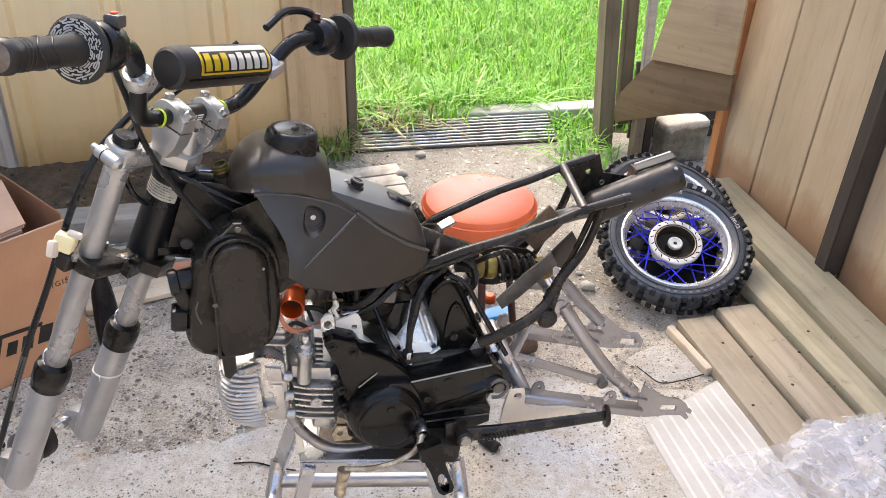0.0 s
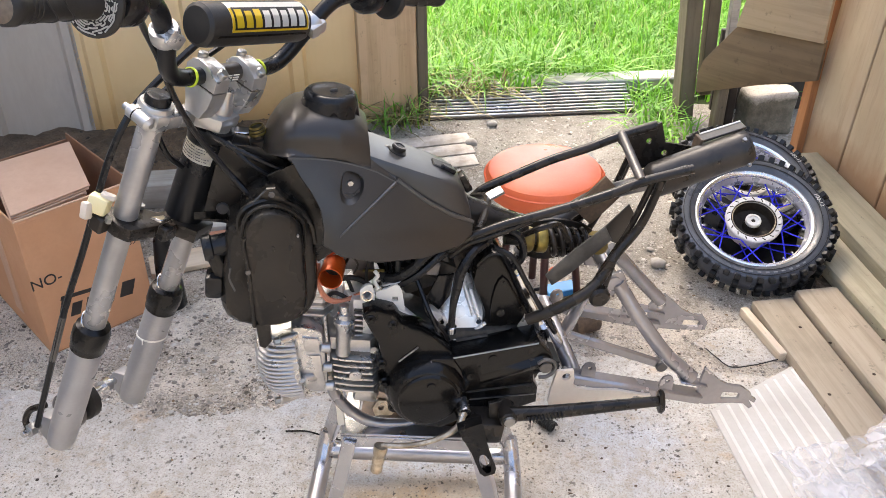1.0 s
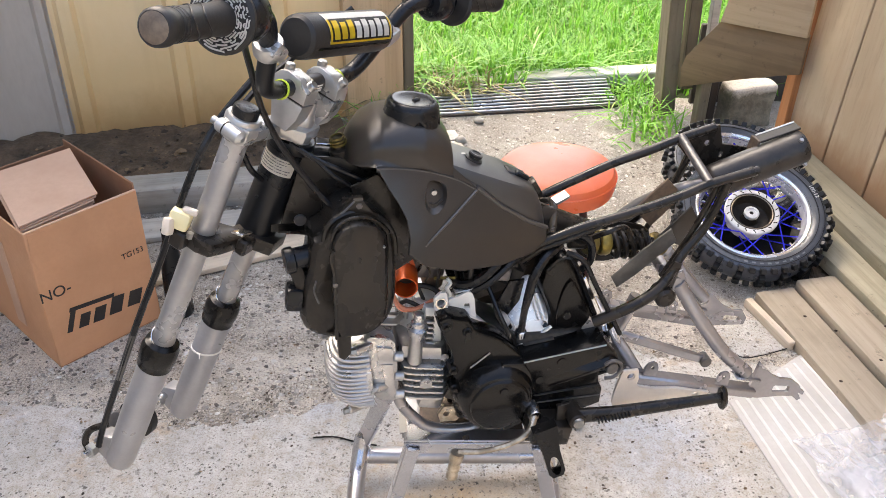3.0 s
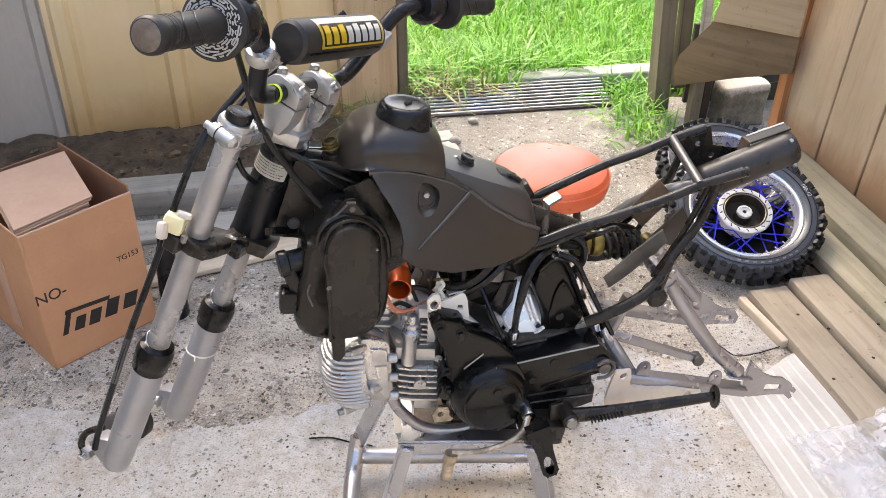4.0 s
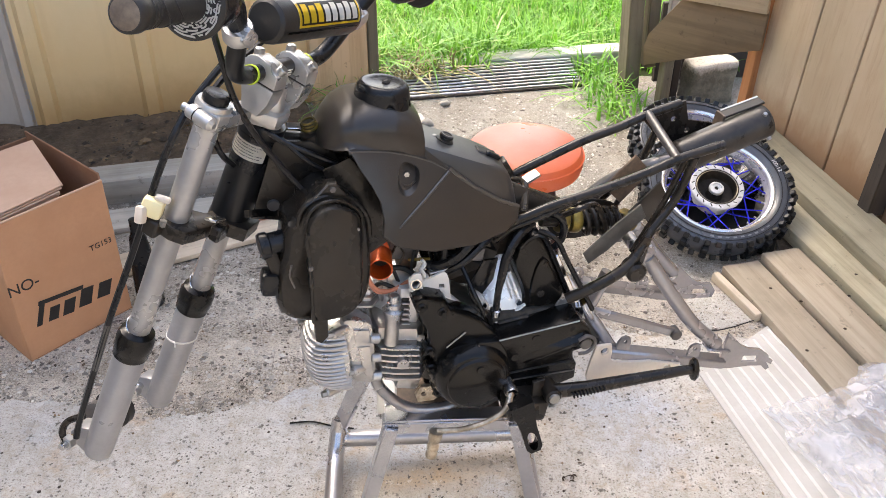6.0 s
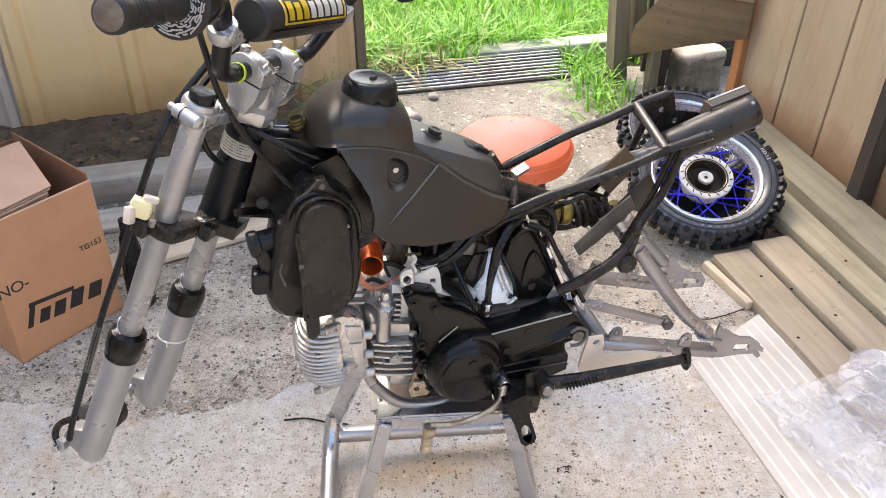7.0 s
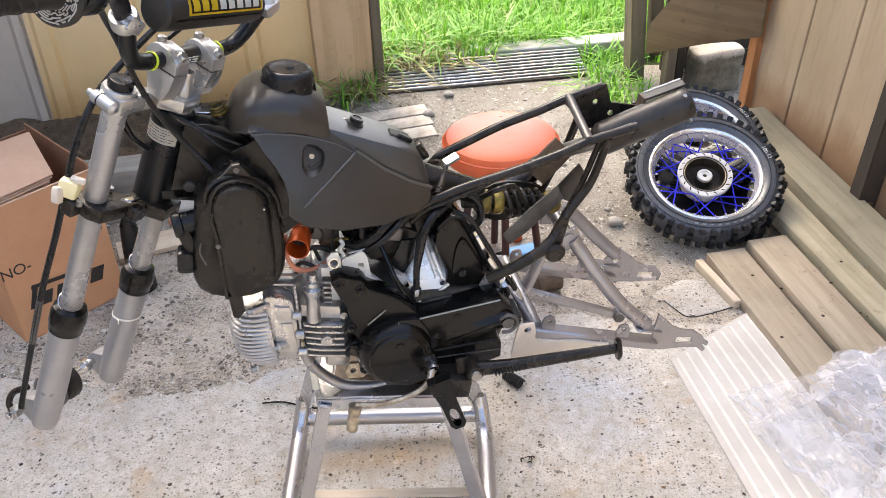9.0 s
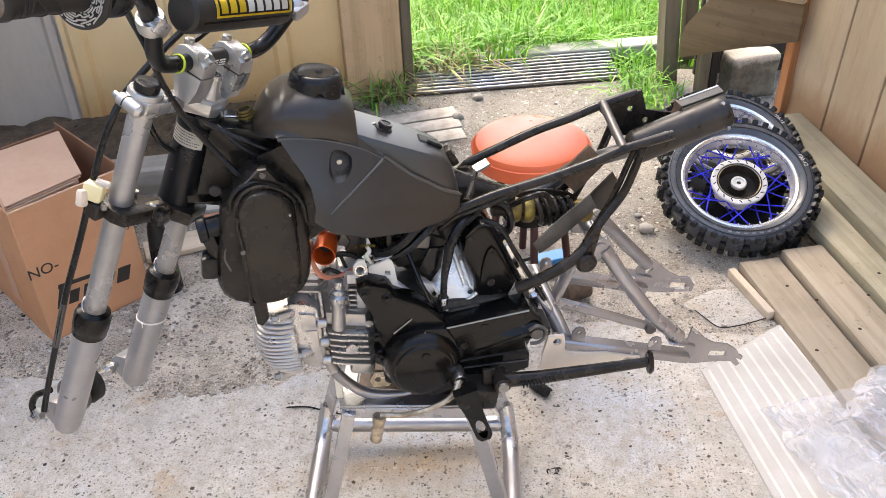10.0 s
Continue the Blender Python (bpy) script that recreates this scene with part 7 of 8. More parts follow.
part("crankcase", plate([(-0.130, 0.672), (-0.06, 0.668), (-0.01, 0.640), (0.13, 0.630), (0.145, 0.56), (0.12, 0.50), (-0.05, 0.485), (-0.13, 0.53)], -0.065, 0.075, 0.008), GRIME_AND_SHADE, engine, "dark crankcase")
TILT = radians(11.5)


def tilted(x, y, z):
    """A point of the cylinder, which leans up towards the front about its rear end."""
    d = x + 0.122
    return (-0.122 + d * math.cos(TILT) - 0 * z, y, z - d * math.sin(TILT))


def slab(outline, z0, z1, bevel):
    """A flat piece drawn in x and y, leaning with the cylinder."""
    bm = plate(outline, z0, z1, bevel, None, None, 1)
    for v in bm.verts:
        v.co = Vector(tilted(v.co.x, v.co.z, v.co.y))
    return bm


cylinder = part("cylinder", slab([(-0.197, -0.074), (-0.120, -0.074), (-0.120, 0.030), (-0.197, 0.030)], 0.545, 0.640, 0.003), CAST_DARK, engine, "finned alloy cylinder")
for k in range(6):
    z = 0.5470 + 0.0122 * k
    part("fin", slab([(-0.2035, -0.072), (-0.1975, -0.0875), (-0.119, -0.0875), (-0.119, 0.040), (-0.2035, 0.040)], z, z + 0.0044, 0.0014), CAST_ALLOY, cylinder)
part("cylinder_wall", slab([(-0.2035, -0.062), (-0.1985, -0.0765), (-0.119, -0.0765), (-0.119, 0.040), (-0.2035, 0.040)], 0.6195, 0.6440, 0.004), CAST_ALLOY, cylinder)
part("cylinder_shoulder", slab([(-0.196, -0.036), (-0.120, -0.036), (-0.120, 0.030), (-0.196, 0.030)], 0.640, 0.676, 0.006), LIT_ALLOY, cylinder)
part("rib_wall", slab([(-0.172, -0.060), (-0.124, -0.060), (-0.124, 0.020), (-0.172, 0.020)], 0.640, 0.708, 0.006), LIT_ALLOY, cylinder)
for k in range(5):
    part("rib", box(0.013, 0.010, 0.0042, 0.001, (-0.1545 + 0.0004 * k, -0.062, 0.651 + 0.0098 * k), (0, 11, 0)), CAST_ALLOY, cylinder)
    # dark strips stand for the shade in the gaps between ribs
    part("rib_gap", box(0.012, 0.003, 0.0046, 0.0005, (-0.1543 + 0.0004 * k, -0.0605, 0.656 + 0.0098 * k), (0, 11, 0)), GRIME_AND_SHADE, cylinder, "dark strip standing for shade between ribs")
bolt(cylinder, tilted(-0.166, -0.082, 0.5835), 0.0105, (0, -1, 0), 0.009, CAST_ALLOY, "boss")
bolt(cylinder, (-0.133, -0.0755, 0.6270), 0.0070, (0, -1, 0), 0.0016, CAST_ALLOY, "maker_disc")
for z in (0.557, 0.594, 0.632):
    part("stud", rod(tilted(-0.216, -0.084, z), tilted(-0.200, -0.084, z), 0.0080, None, 14, None, 0.002), CAST_ALLOY, cylinder)

head_body = part("head_body", plate([(-0.256, 0.690), (-0.244, 0.694), (-0.214, 0.684), (-0.207, 0.672), (-0.2060, 0.566), (-0.214, 0.560), (-0.238, 0.566), (-0.247, 0.580), (-0.250, 0.62)], -0.086, 0.028, 0.006, None, None, 1), CAST_ALLOY, engine, "cast alloy cylinder head")
part("head_rib", plate([(-0.2385, 0.6760), (-0.2150, 0.6700), (-0.2140, 0.6500), (-0.2180, 0.6450), (-0.2370, 0.6500)], -0.0905, -0.084, 0.002), CAST_ALLOY, head_body)
part("head_rib", plate([(-0.2330, 0.6400), (-0.2150, 0.6380), (-0.2110, 0.5800), (-0.2180, 0.5720), (-0.2260, 0.5850)], -0.0890, -0.084, 0.002), CAST_ALLOY, head_body)
for k in range(3):
    part("head_fin", slab([(-0.252, -0.062 + 0.006 * k), (-0.190, -0.062 + 0.006 * k), (-0.190, 0.020), (-0.252, 0.020)], 0.6720 + 0.0115 * k, 0.6765 + 0.0115 * k, 0.0014), CAST_ALLOY, head_body)
part("head_crown", slab([(-0.245, -0.048), (-0.192, -0.048), (-0.192, 0.018), (-0.245, 0.018)], 0.665, 0.703, 0.005), LIT_ALLOY, head_body)

# the finned cover: its own x runs out along the cylinder's line, towards the front and a little to the left
HEADM = Matrix.Translation((-0.254, -0.046, 0.614)) @ Matrix.Rotation(radians(2), 4, "Z") @ Matrix.Rotation(radians(-3), 4, "Y")


def blunt(x):
    return math.copysign(abs(x) ** 0.75, x)


head_cover = part("head_cover", loft([[HEADM @ Vector((-0.0605 * math.sin(t) + 0.004, 0.0500 * math.cos(t) ** 0.7 * blunt(math.cos(a)), 0.064 * math.cos(t) ** 0.7 * blunt(math.sin(a)))) for a in (2 * math.pi * k / 36 for k in range(36))] for t in np.linspace(0, 1.5, 12).tolist()]), HEAD_FIN, engine, "domed alloy cover with cooling fins")
for k in range(16):
    h = -0.0590 + 0.00785 * k
    r = math.sqrt(max(0.0, 1 - (abs(h) / 0.0685) ** 2.6))
    bm = bmesh.new()
    ring = []
    for a in np.linspace(0, math.pi, 26).tolist():
        ring.append((0.004 - 0.064 * r * math.sin(a) ** 0.72, 0.0525 * (0.35 + 0.65 * r) * blunt(math.cos(a))))
    layers = []
    for dz, shrink in ((-0.0024, 0.960), (-0.0011, 0.990), (0.0011, 0.990), (0.0024, 0.960)):
        layers.append([bm.verts.new(HEADM @ Vector((x * shrink, y * shrink, h + dz))) for x, y in ring])
    for p, q in zip(layers, layers[1:]):
        for i in range(len(p)):
            j = (i + 1) % len(p)
            bm.faces.new((p[i], p[j], q[j], q[i]))
    bm.faces.new(layers[0][::-1])
    bm.faces.new(layers[-1])
    part("fin", bm, HEAD_FIN, head_cover)
flange = [(0.0, 0.066), (0.030, 0.058), (0.047, 0.036), (0.054, 0.0), (0.047, -0.038), (0.028, -0.060), (0.0, -0.068), (-0.030, -0.058), (-0.048, -0.036), (-0.054, 0.0), (-0.047, 0.038), (-0.028, 0.060)]
bm = plate(flange, -0.004, 0.005, 0.002, None, None, 1)
bm.transform(HEADM @ Matrix(((0, 1, 0, 0), (1, 0, 0, 0), (0, 0, 1, 0), (0, 0, 0, 1))))
part("cover_rim", bm, CAST_ALLOY, head_cover, "raised rim")
for p in ((-0.268, -0.094, 0.681), (-0.240, -0.088, 0.597), (-0.281, -0.066, 0.542), (-0.300, 0.004, 0.640)):
    p = Vector(p)
    part("boss", rod(p + Vector((-0.004, -0.004, 0)), p + Vector((0.022, 0.010, -0.004)), 0.0078, 0.0072, 16, None, 0.002), CAST_ALLOY, head_cover)
    part("bolt", rod(p + Vector((-0.011, -0.006, 0.001)), p + Vector((-0.003, -0.004, 0)), 0.0056, None, 6), BOLT, head_cover)

post = part("breather_post", lathe([(0.0112, 0), (0.0108, 0.046), (0.0150, 0.056), (0.0162, 0.063), (0.0120, 0.066), (0.0105, 0.067), (0.0105, 0.074), (0.0075, 0.076), (0.0072, 0.088), (0.0040, 0.090), (0, 0.090)], 18, axis((-0.181, -0.080, 0.632), (-0.1725, -0.078, 0.722))), CAST_ALLOY, engine, "alloy post with a hexagon plug")
part("cylinder_hood", tube([(-0.20, 0.0, 0.675), (-0.175, -0.005, 0.692), (-0.15, -0.005, 0.69), (-0.13, 0.0, 0.67)], 0.020, 14), LIT_ALLOY, engine)
for k in range(5):
    part("hood_fin", lathe([(0.017, 0), (0.027, 0), (0.0275, 0.0016), (0.027, 0.0032), (0.017, 0.0032)], 22, axis((-0.205 + 0.0105 * k, -0.008, 0.690), (-0.15 + 0.0105 * k, -0.008, 0.690)), None, True), CAST_ALLOY, engine)
elbow = part("exhaust_flange", box(0.040, 0.030, 0.024, 0.006, (-0.150, -0.040, 0.516), (0, 16, 0), None, 2), CAST_ALLOY, engine, "pale cast alloy lug under the cylinder")
part("lug_ear", plate_holes([(-0.142, 0.505), (-0.132, 0.521), (-0.108, 0.517), (-0.100, 0.498), (-0.112, 0.487), (-0.138, 0.489)], [oval(-0.128, 0.505, 0.0055, 0.0055, 10), oval(-0.110, 0.502, 0.0045, 0.0045, 10)], -0.072, -0.066), DULL_BRASS, elbow, "brassy drilled ear")
part("case_web", plate([(-0.140, 0.690), (-0.134, 0.706), (-0.120, 0.7075), (-0.0826, 0.6900), (-0.0514, 0.6540), (-0.045, 0.630), (-0.11, 0.63)], -0.066, -0.050, 0.004), LIT_ALLOY, engine, "bare alloy case edge, lightened as if sky-lit")

clutch = part("clutch_cover", lathe([(0.0, 0.0655), (0.0440, 0.0655), (0.0462, 0.0640), (0.0475, 0.0600), (0.0515, 0.0585), (0.0555, 0.0530), (0.0610, 0.0400), (0.0640, 0.024), (0.0655, 0.0), (0.0, 0.0)], 44, axis((-0.0585, -0.070, 0.564), (-0.0575, -0.16, 0.566))), CASE_BLACK, engine, "round black clutch cover")
part("clutch_boss", lathe([(0.006, 0.004), (0.007, 0), (0, 0.005)], 12, axis((-0.0535, -0.1340, 0.595), (-0.0535, -0.16, 0.596))), CASE_BLACK, clutch)
part("clutch_boss", lathe([(0.006, 0.004), (0.007, 0), (0, 0.005)], 12, axis((-0.083, -0.1310, 0.536), (-0.083, -0.16, 0.537))), CASE_BLACK, clutch)
part("clutch_neck", plate([(-0.050, 0.628), (-0.016, 0.624), (-0.004, 0.600), (0.004, 0.570), (-0.02, 0.560), (-0.056, 0.580)], -0.112, -0.080, 0.003), CASE_BLACK, clutch)
part("clutch_rib", beam_like((-0.0505, -0.1125, 0.6260), (-0.0550, -0.1135, 0.5990), 0.0022, 0.004), STEEL_GREY, clutch, "thin grey rib")
for a in (215, 300):
    p = Vector((-0.0585 + 0.063 * math.cos(radians(a)), -0.098, 0.564 + 0.063 * math.sin(radians(a))))
    part("lug", rod(p + Vector((0, 0.03, 0)), p - Vector((0, 0.004, 0)), 0.0085, None, 12, None, 0.002), CASE_BLACK, clutch)
    bolt(clutch, p - Vector((0, 0.004, 0)), 0.0048, (0, -1, 0), 0.004, CASE_BLACK)
side = part("side_case", plate([(-0.147, 0.704), (-0.146, 0.713), (-0.134, 0.719), (-0.118, 0.714), (-0.100, 0.7065), (-0.091, 0.690), (-0.074, 0.679), (-0.0586, 0.671), (-0.040, 0.656), (-0.0207, 0.632), (0.0039, 0.602), (0.0180, 0.560), (0.0186, 0.515), (0.0, 0.485), (-0.035, 0.470), (-0.0765, 0.482), (-0.1009, 0.517), (-0.1153, 0.5565), (-0.122, 0.575), (-0.119, 0.598), (-0.130, 0.612), (-0.124, 0.632), (-0.128, 0.655), (-0.138, 0.680)], -0.098, -0.058, 0.006), CASE_BLACK, engine, "black painted generator case")
for x, z in ((-0.136, 0.704), (-0.104, 0.690), (-0.124, 0.618), (-0.122, 0.582), (-0.112, 0.545)):
    part("lug", rod((x, -0.075, z), (x, -0.101, z), 0.0080, None, 12, None, 0.002), CASE_BLACK, side)
    bolt(side, (x, -0.101, z), 0.0045, (0, -1, 0), 0.004, CASE_BLACK)
part("side_rib", tube([(-0.098, -0.0995, 0.620), (-0.083, -0.0995, 0.632), (-0.068, -0.0995, 0.644)], 0.0014, 7), BOLT, side, "thin bright ridge")
chain = part("sprocket_cover", plate([(-0.020, 0.622), (0.119, 0.635), (0.138, 0.612), (0.146, 0.588), (0.132, 0.576), (0.112, 0.572), (0.113, 0.560), (0.120, 0.545), (0.119, 0.514), (0.092, 0.506), (0.002, 0.520), (-0.012, 0.545)], -0.108, -0.046, 0.004), CASE_BLACK, engine, "black sprocket cover with a raised ridge")
part("cover_ridge", loft([[(x, -0.107 - b, z + c) for b, c in ((0, 0.012), (d, 0.002), (d * 0.8, -0.006), (0, -0.014))] for x, z, d in ((0.026, 0.573, 0.002), (0.06, 0.582, 0.006), (0.10, 0.594, 0.010), (0.124, 0.599, 0.008))]), CASE_BLACK, chain, "raised ridge")
part("cover_groove", beam_like((0.004, -0.1085, 0.552), (0.112, -0.1085, 0.556), 0.003, 0.002), GRIP_RUBBER, chain)
part("cover_groove", beam_like((0.010, -0.1085, 0.536), (0.116, -0.1085, 0.533), 0.002, 0.002), STEEL_GREY, chain, "thin grey edge line")
part("cover_hole", lathe([(0.0068, 0), (0.0068, 0.0015), (0, 0.0008)], 14, axis((0.012, -0.1082, 0.583), (0.012, -0.2, 0.583))), CASE_BLACK, chain)
part("cover_hole", lathe([(0.0075, 0), (0.0075, 0.0015), (0, 0.0008)], 14, axis((0.046, -0.1082, 0.613), (0.046, -0.2, 0.613))), CASE_BLACK, chain)
part("cover_edge", tube([(-0.016, -0.1075, 0.6222), (0.05, -0.1075, 0.6285), (0.117, -0.1075, 0.6345)], 0.0014, 6), BOLT, chain, "thin bright edge")
bolt(chain, (0.129, -0.108, 0.590), 0.011, (0, -1, 0), 0.008, STEEL_GREY, "pivot_bolt")
part("pivot_hook", tube([(0.116, -0.114, 0.600), (0.128, -0.116, 0.608), (0.141, -0.116, 0.600), (0.143, -0.116, 0.586), (0.132, -0.116, 0.574), (0.118, -0.114, 0.572)], 0.0030, 8), STEEL_GREY, chain, "bright hooked lever end")
starter = part("rear_case", plate([(0.022, 0.717), (0.028, 0.750), (0.045, 0.769), (0.060, 0.772), (0.072, 0.757), (0.100, 0.692), (0.123, 0.637), (0.122, 0.600), (0.030, 0.600), (0.036, 0.643), (0.043, 0.657), (0.036, 0.682)], -0.054, 0.045, 0.008, None, None, 1), CASE_BLACK, engine, "smooth black plastic case over the gearbox")
part("case_step", plate([(0.049, 0.676), (0.058, 0.722), (0.072, 0.734), (0.094, 0.686), (0.114, 0.640), (0.050, 0.634)], -0.060, -0.050, 0.005, None, None, 1), CASE_BLACK, starter)
part("case_rear_edge", beam_like((0.092, -0.040, 0.722), (0.146, -0.040, 0.600), 0.012, 0.016), CHROME, starter, "bright bare strip down the case")
part("case_edge", tube([(0.030, -0.054, 0.752), (0.046, -0.054, 0.768), (0.062, -0.055, 0.770), (0.074, -0.056, 0.756), (0.100, -0.056, 0.692), (0.123, -0.056, 0.637)], 0.0036, 7), GLOSS_PLASTIC, starter)
part("case_spot", lathe([(0.0065, 0), (0.0065, 0.002), (0.0045, 0.002), (0.004, 0.001), (0, 0.001)], 16, axis((0.066, -0.0598, 0.664), (0.066, -0.1, 0.667))), GLOSS_PLASTIC, starter)
bm = plate([(-0.034, 0.640), (-0.010, 0.690), (0.004, 0.712), (0.020, 0.716), (0.030, 0.696), (0.044, 0.660), (0.045, 0.642), (0.014, 0.622), (-0.014, 0.616)], -0.052, -0.028, 0.007, None, None, 1)
bm.transform(Matrix(((1, 0, 0, 0), (0, 1, 0.65, -0.65 * 0.645), (0, 0, 1, 0), (0, 0, 0, 1))))
starter_cover = part("starter_cover", bm, LIT_ALLOY, engine, "fluted alloy cover, lightened as if sky-lit")
for k in range(2):
    part("flute", tube([(0.0155 + 0.0095 * k, -0.0180 - 0.0065 * k, 0.6990 - 0.010 * k), (0.0265 + 0.0085 * k, -0.0470 - 0.0013 * k, 0.6540 - 0.002 * k)], 0.0042, 9, None, False), LIT_ALLOY, starter_cover)
bolt(starter_cover, (0.033, -0.051, 0.647), 0.0052, (0, -1, 0), 0.005, CHROME)
part("cover_lip", tube([(0.008, -0.060, 0.630), (0.026, -0.058, 0.634), (0.044, -0.054, 0.642)], 0.003, 8), LIT_ALLOY, starter_cover)
part("starter_flange", plate([(-0.050, 0.676), (-0.038, 0.678), (-0.022, 0.664), (-0.008, 0.636), (-0.010, 0.612), (-0.024, 0.626), (-0.036, 0.650)], -0.056, -0.036, 0.004, None, None, 1), LIT_ALLOY, starter_cover)
bolt(starter_cover, (-0.026, -0.056, 0.656), 0.0050, (0, -1, 0), 0.004, CHROME)
part("case_shelf", box(0.050, 0.030, 0.006, 0.001, (0.020, -0.056, 0.626), (0, -4, 0)), GRIME_AND_SHADE, engine, "dark case shelf")
part("pale_shield", plate([(0.105, 0.657), (0.089, 0.622), (0.124, 0.624)], -0.0600, -0.0570, 0.001), SILVER, engine, "bright bent metal shield")
part("cable_flap", plate([(-0.050, 0.700), (-0.030, 0.678), (-0.012, 0.704), (-0.006, 0.742), (-0.030, 0.742)], -0.058, -0.052, 0.002), GLOSS_PLASTIC, engine, "black rubber flap")
# white colour on bracket and choke plate stands for bright light on metal
part("white_bracket", plate_holes([(-0.1255, 0.7050), (-0.1250, 0.7270), (-0.1068, 0.7323), (-0.0950, 0.7380), (-0.0890, 0.7340), (-0.0855, 0.7227), (-0.0819, 0.6847), (-0.0890, 0.6885), (-0.0956, 0.7010), (-0.1081, 0.7040)], [[(-0.1015, 0.7090), (-0.1005, 0.7165), (-0.0925, 0.7155), (-0.0920, 0.7070)]], -0.064, -0.060), WHITE_PRINT, engine, "bent metal bracket, coloured white as if brightly lit")
part("choke_plate", plate_holes([(-0.1480, 0.7160), (-0.1485, 0.7367), (-0.1396, 0.7455), (-0.1300, 0.7450), (-0.1267, 0.7270), (-0.1284, 0.7113), (-0.1374, 0.7089)], [oval(-0.1381, 0.7273, 0.006, 0.0075, 12)], -0.070, -0.065), WHITE_PRINT, engine, "choke plate, coloured white as if brightly lit")
for pts, r, lab in (([(-0.105, -0.05, 0.724), (-0.080, -0.06, 0.738), (-0.055, -0.062, 0.755), (-0.02, -0.055, 0.785), (0.0, -0.04, 0.80)], 0.006, "thick black hose"),
                    ([(0.050, -0.050, 0.792), (0.020, -0.068, 0.785), (0.002, -0.076, 0.760), (-0.006, -0.080, 0.730), (-0.012, -0.082, 0.700), (-0.014, -0.080, 0.664)], [0.0056, 0.0070, 0.0076, 0.0070, 0.0054, 0.0054], "black sleeved wiring"),
                    ([(-0.052, -0.060, 0.712), (-0.050, -0.068, 0.690), (-0.038, -0.074, 0.668), (-0.024, -0.076, 0.650), (-0.018, -0.074, 0.628)], 0.0042, "black wire"),
                    ([(-0.062, -0.05, 0.735), (-0.050, -0.075, 0.700), (-0.042, -0.085, 0.680), (-0.035, -0.088, 0.660)], 0.0036, "black wire"),
                    ([(0.055, -0.06, 0.785), (0.078, -0.075, 0.775), (0.098, -0.078, 0.735), (0.125, -0.08, 0.68), (0.15, -0.08, 0.63)], 0.0042, "black wire"),
                    ([(0.0, -0.045, 0.79), (-0.03, -0.05, 0.765), (-0.06, -0.04, 0.75), (-0.10, -0.03, 0.755)], 0.004, "black wire"),
                    ([(0.06, -0.03, 0.80), (0.09, -0.055, 0.80), (0.10, -0.05, 0.76), (0.085, -0.04, 0.73)], 0.006, "black wire")):
    part("wire", tube(pts, r, 8), GLOSS_PLASTIC, bike, lab)
part("wire_clip", lathe([(0.0060, 0), (0.0086, 0.001), (0.0086, 0.012), (0.0060, 0.013)], 16, axis((-0.0145, -0.080, 0.664), (-0.0150, -0.079, 0.65)), None, True), CHROME, engine, "bright hose clip")
part("bracket_fold", box(0.030, 0.022, 0.003, 0.001, (-0.100, -0.050, 0.737), (0, -8, 0)), CAST_ALLOY, engine)
part("choke_ring", lathe([(0.0065, 0), (0.0088, 0), (0.0088, 0.002), (0.0065, 0.002)], 18, axis((-0.1381, -0.070, 0.7273), (-0.140, -0.1, 0.735)), None, True), CHROME, engine)
for pts, r in (([(-0.19, -0.02, 0.72), (-0.165, -0.03, 0.735), (-0.14, -0.03, 0.725), (-0.115, -0.04, 0.70)], 0.0045), ([(-0.20, -0.03, 0.70), (-0.185, -0.045, 0.72), (-0.16, -0.05, 0.705)], 0.0035)):
    part("wire", tube(pts, r, 8), GRIP_RUBBER, bike)
part("throttle_barrel", rod((-0.205, -0.035, 0.778), (-0.222, -0.03, 0.795), 0.012, 0.010, 18, None, 0.002), CAST_ALLOY, bike, "bright alloy throttle barrel")
part("regulator", box(0.045, 0.03, 0.032, 0.004, (-0.025, -0.02, 0.735), (0, 30, 0), None, 2), GRIP_RUBBER, bike)
part("ignition_box", box(0.05, 0.03, 0.03, 0.004, (-0.062, -0.015, 0.755), (0, -10, 0), None, 2), STEEL_GREY, bike)

# -- wiring and hoses packed between the tank and the engine --
part("engine_hanger", plate([(-0.135, 0.790), (-0.105, 0.700), (-0.050, 0.665), (0.010, 0.650), (0.030, 0.700), (0.040, 0.800), (0.0, 0.815)], -0.006, 0.012, 0.003), FRAME_PAINT, bike, "black engine hanger plate")
part("loom", tube([(-0.115, -0.042, 0.742), (-0.095, -0.055, 0.744), (-0.070, -0.060, 0.760), (-0.045, -0.056, 0.782), (-0.010, -0.040, 0.796)], 0.0078, 9), GLOSS_PLASTIC, bike, "thick ribbed black hose")
rng = random.Random(31)
for k in range(7):
    x0, z0 = -0.12 + 0.012 * k, 0.795 + rng.uniform(-0.012, 0.008)
    x1, z1 = x0 + rng.uniform(-0.02, 0.02), rng.uniform(0.70, 0.73)
    y = rng.uniform(-0.050, -0.015)
    part("wire", tube([(x0, y + 0.01, z0), (x0 * 0.6 + x1 * 0.4 + rng.uniform(-0.012, 0.012), y - 0.012, z0 * 0.6 + z1 * 0.4), (x1, y, z1)], rng.uniform(0.0022, 0.0046), 6), GLOSS_PLASTIC if k % 3 else GRIP_RUBBER, bike, "black wire")
part("coil_pack", box(0.034, 0.026, 0.028, 0.004, (-0.058, -0.030, 0.770), (0, 20, 0), None, 2), GRIP_RUBBER, bike, "black ignition coil")
part("grey_relay", box(0.026, 0.004, 0.022, 0.002, (-0.040, -0.052, 0.752), (0, 12, 0)), STEEL_GREY, bike, "dull grey metal tag")

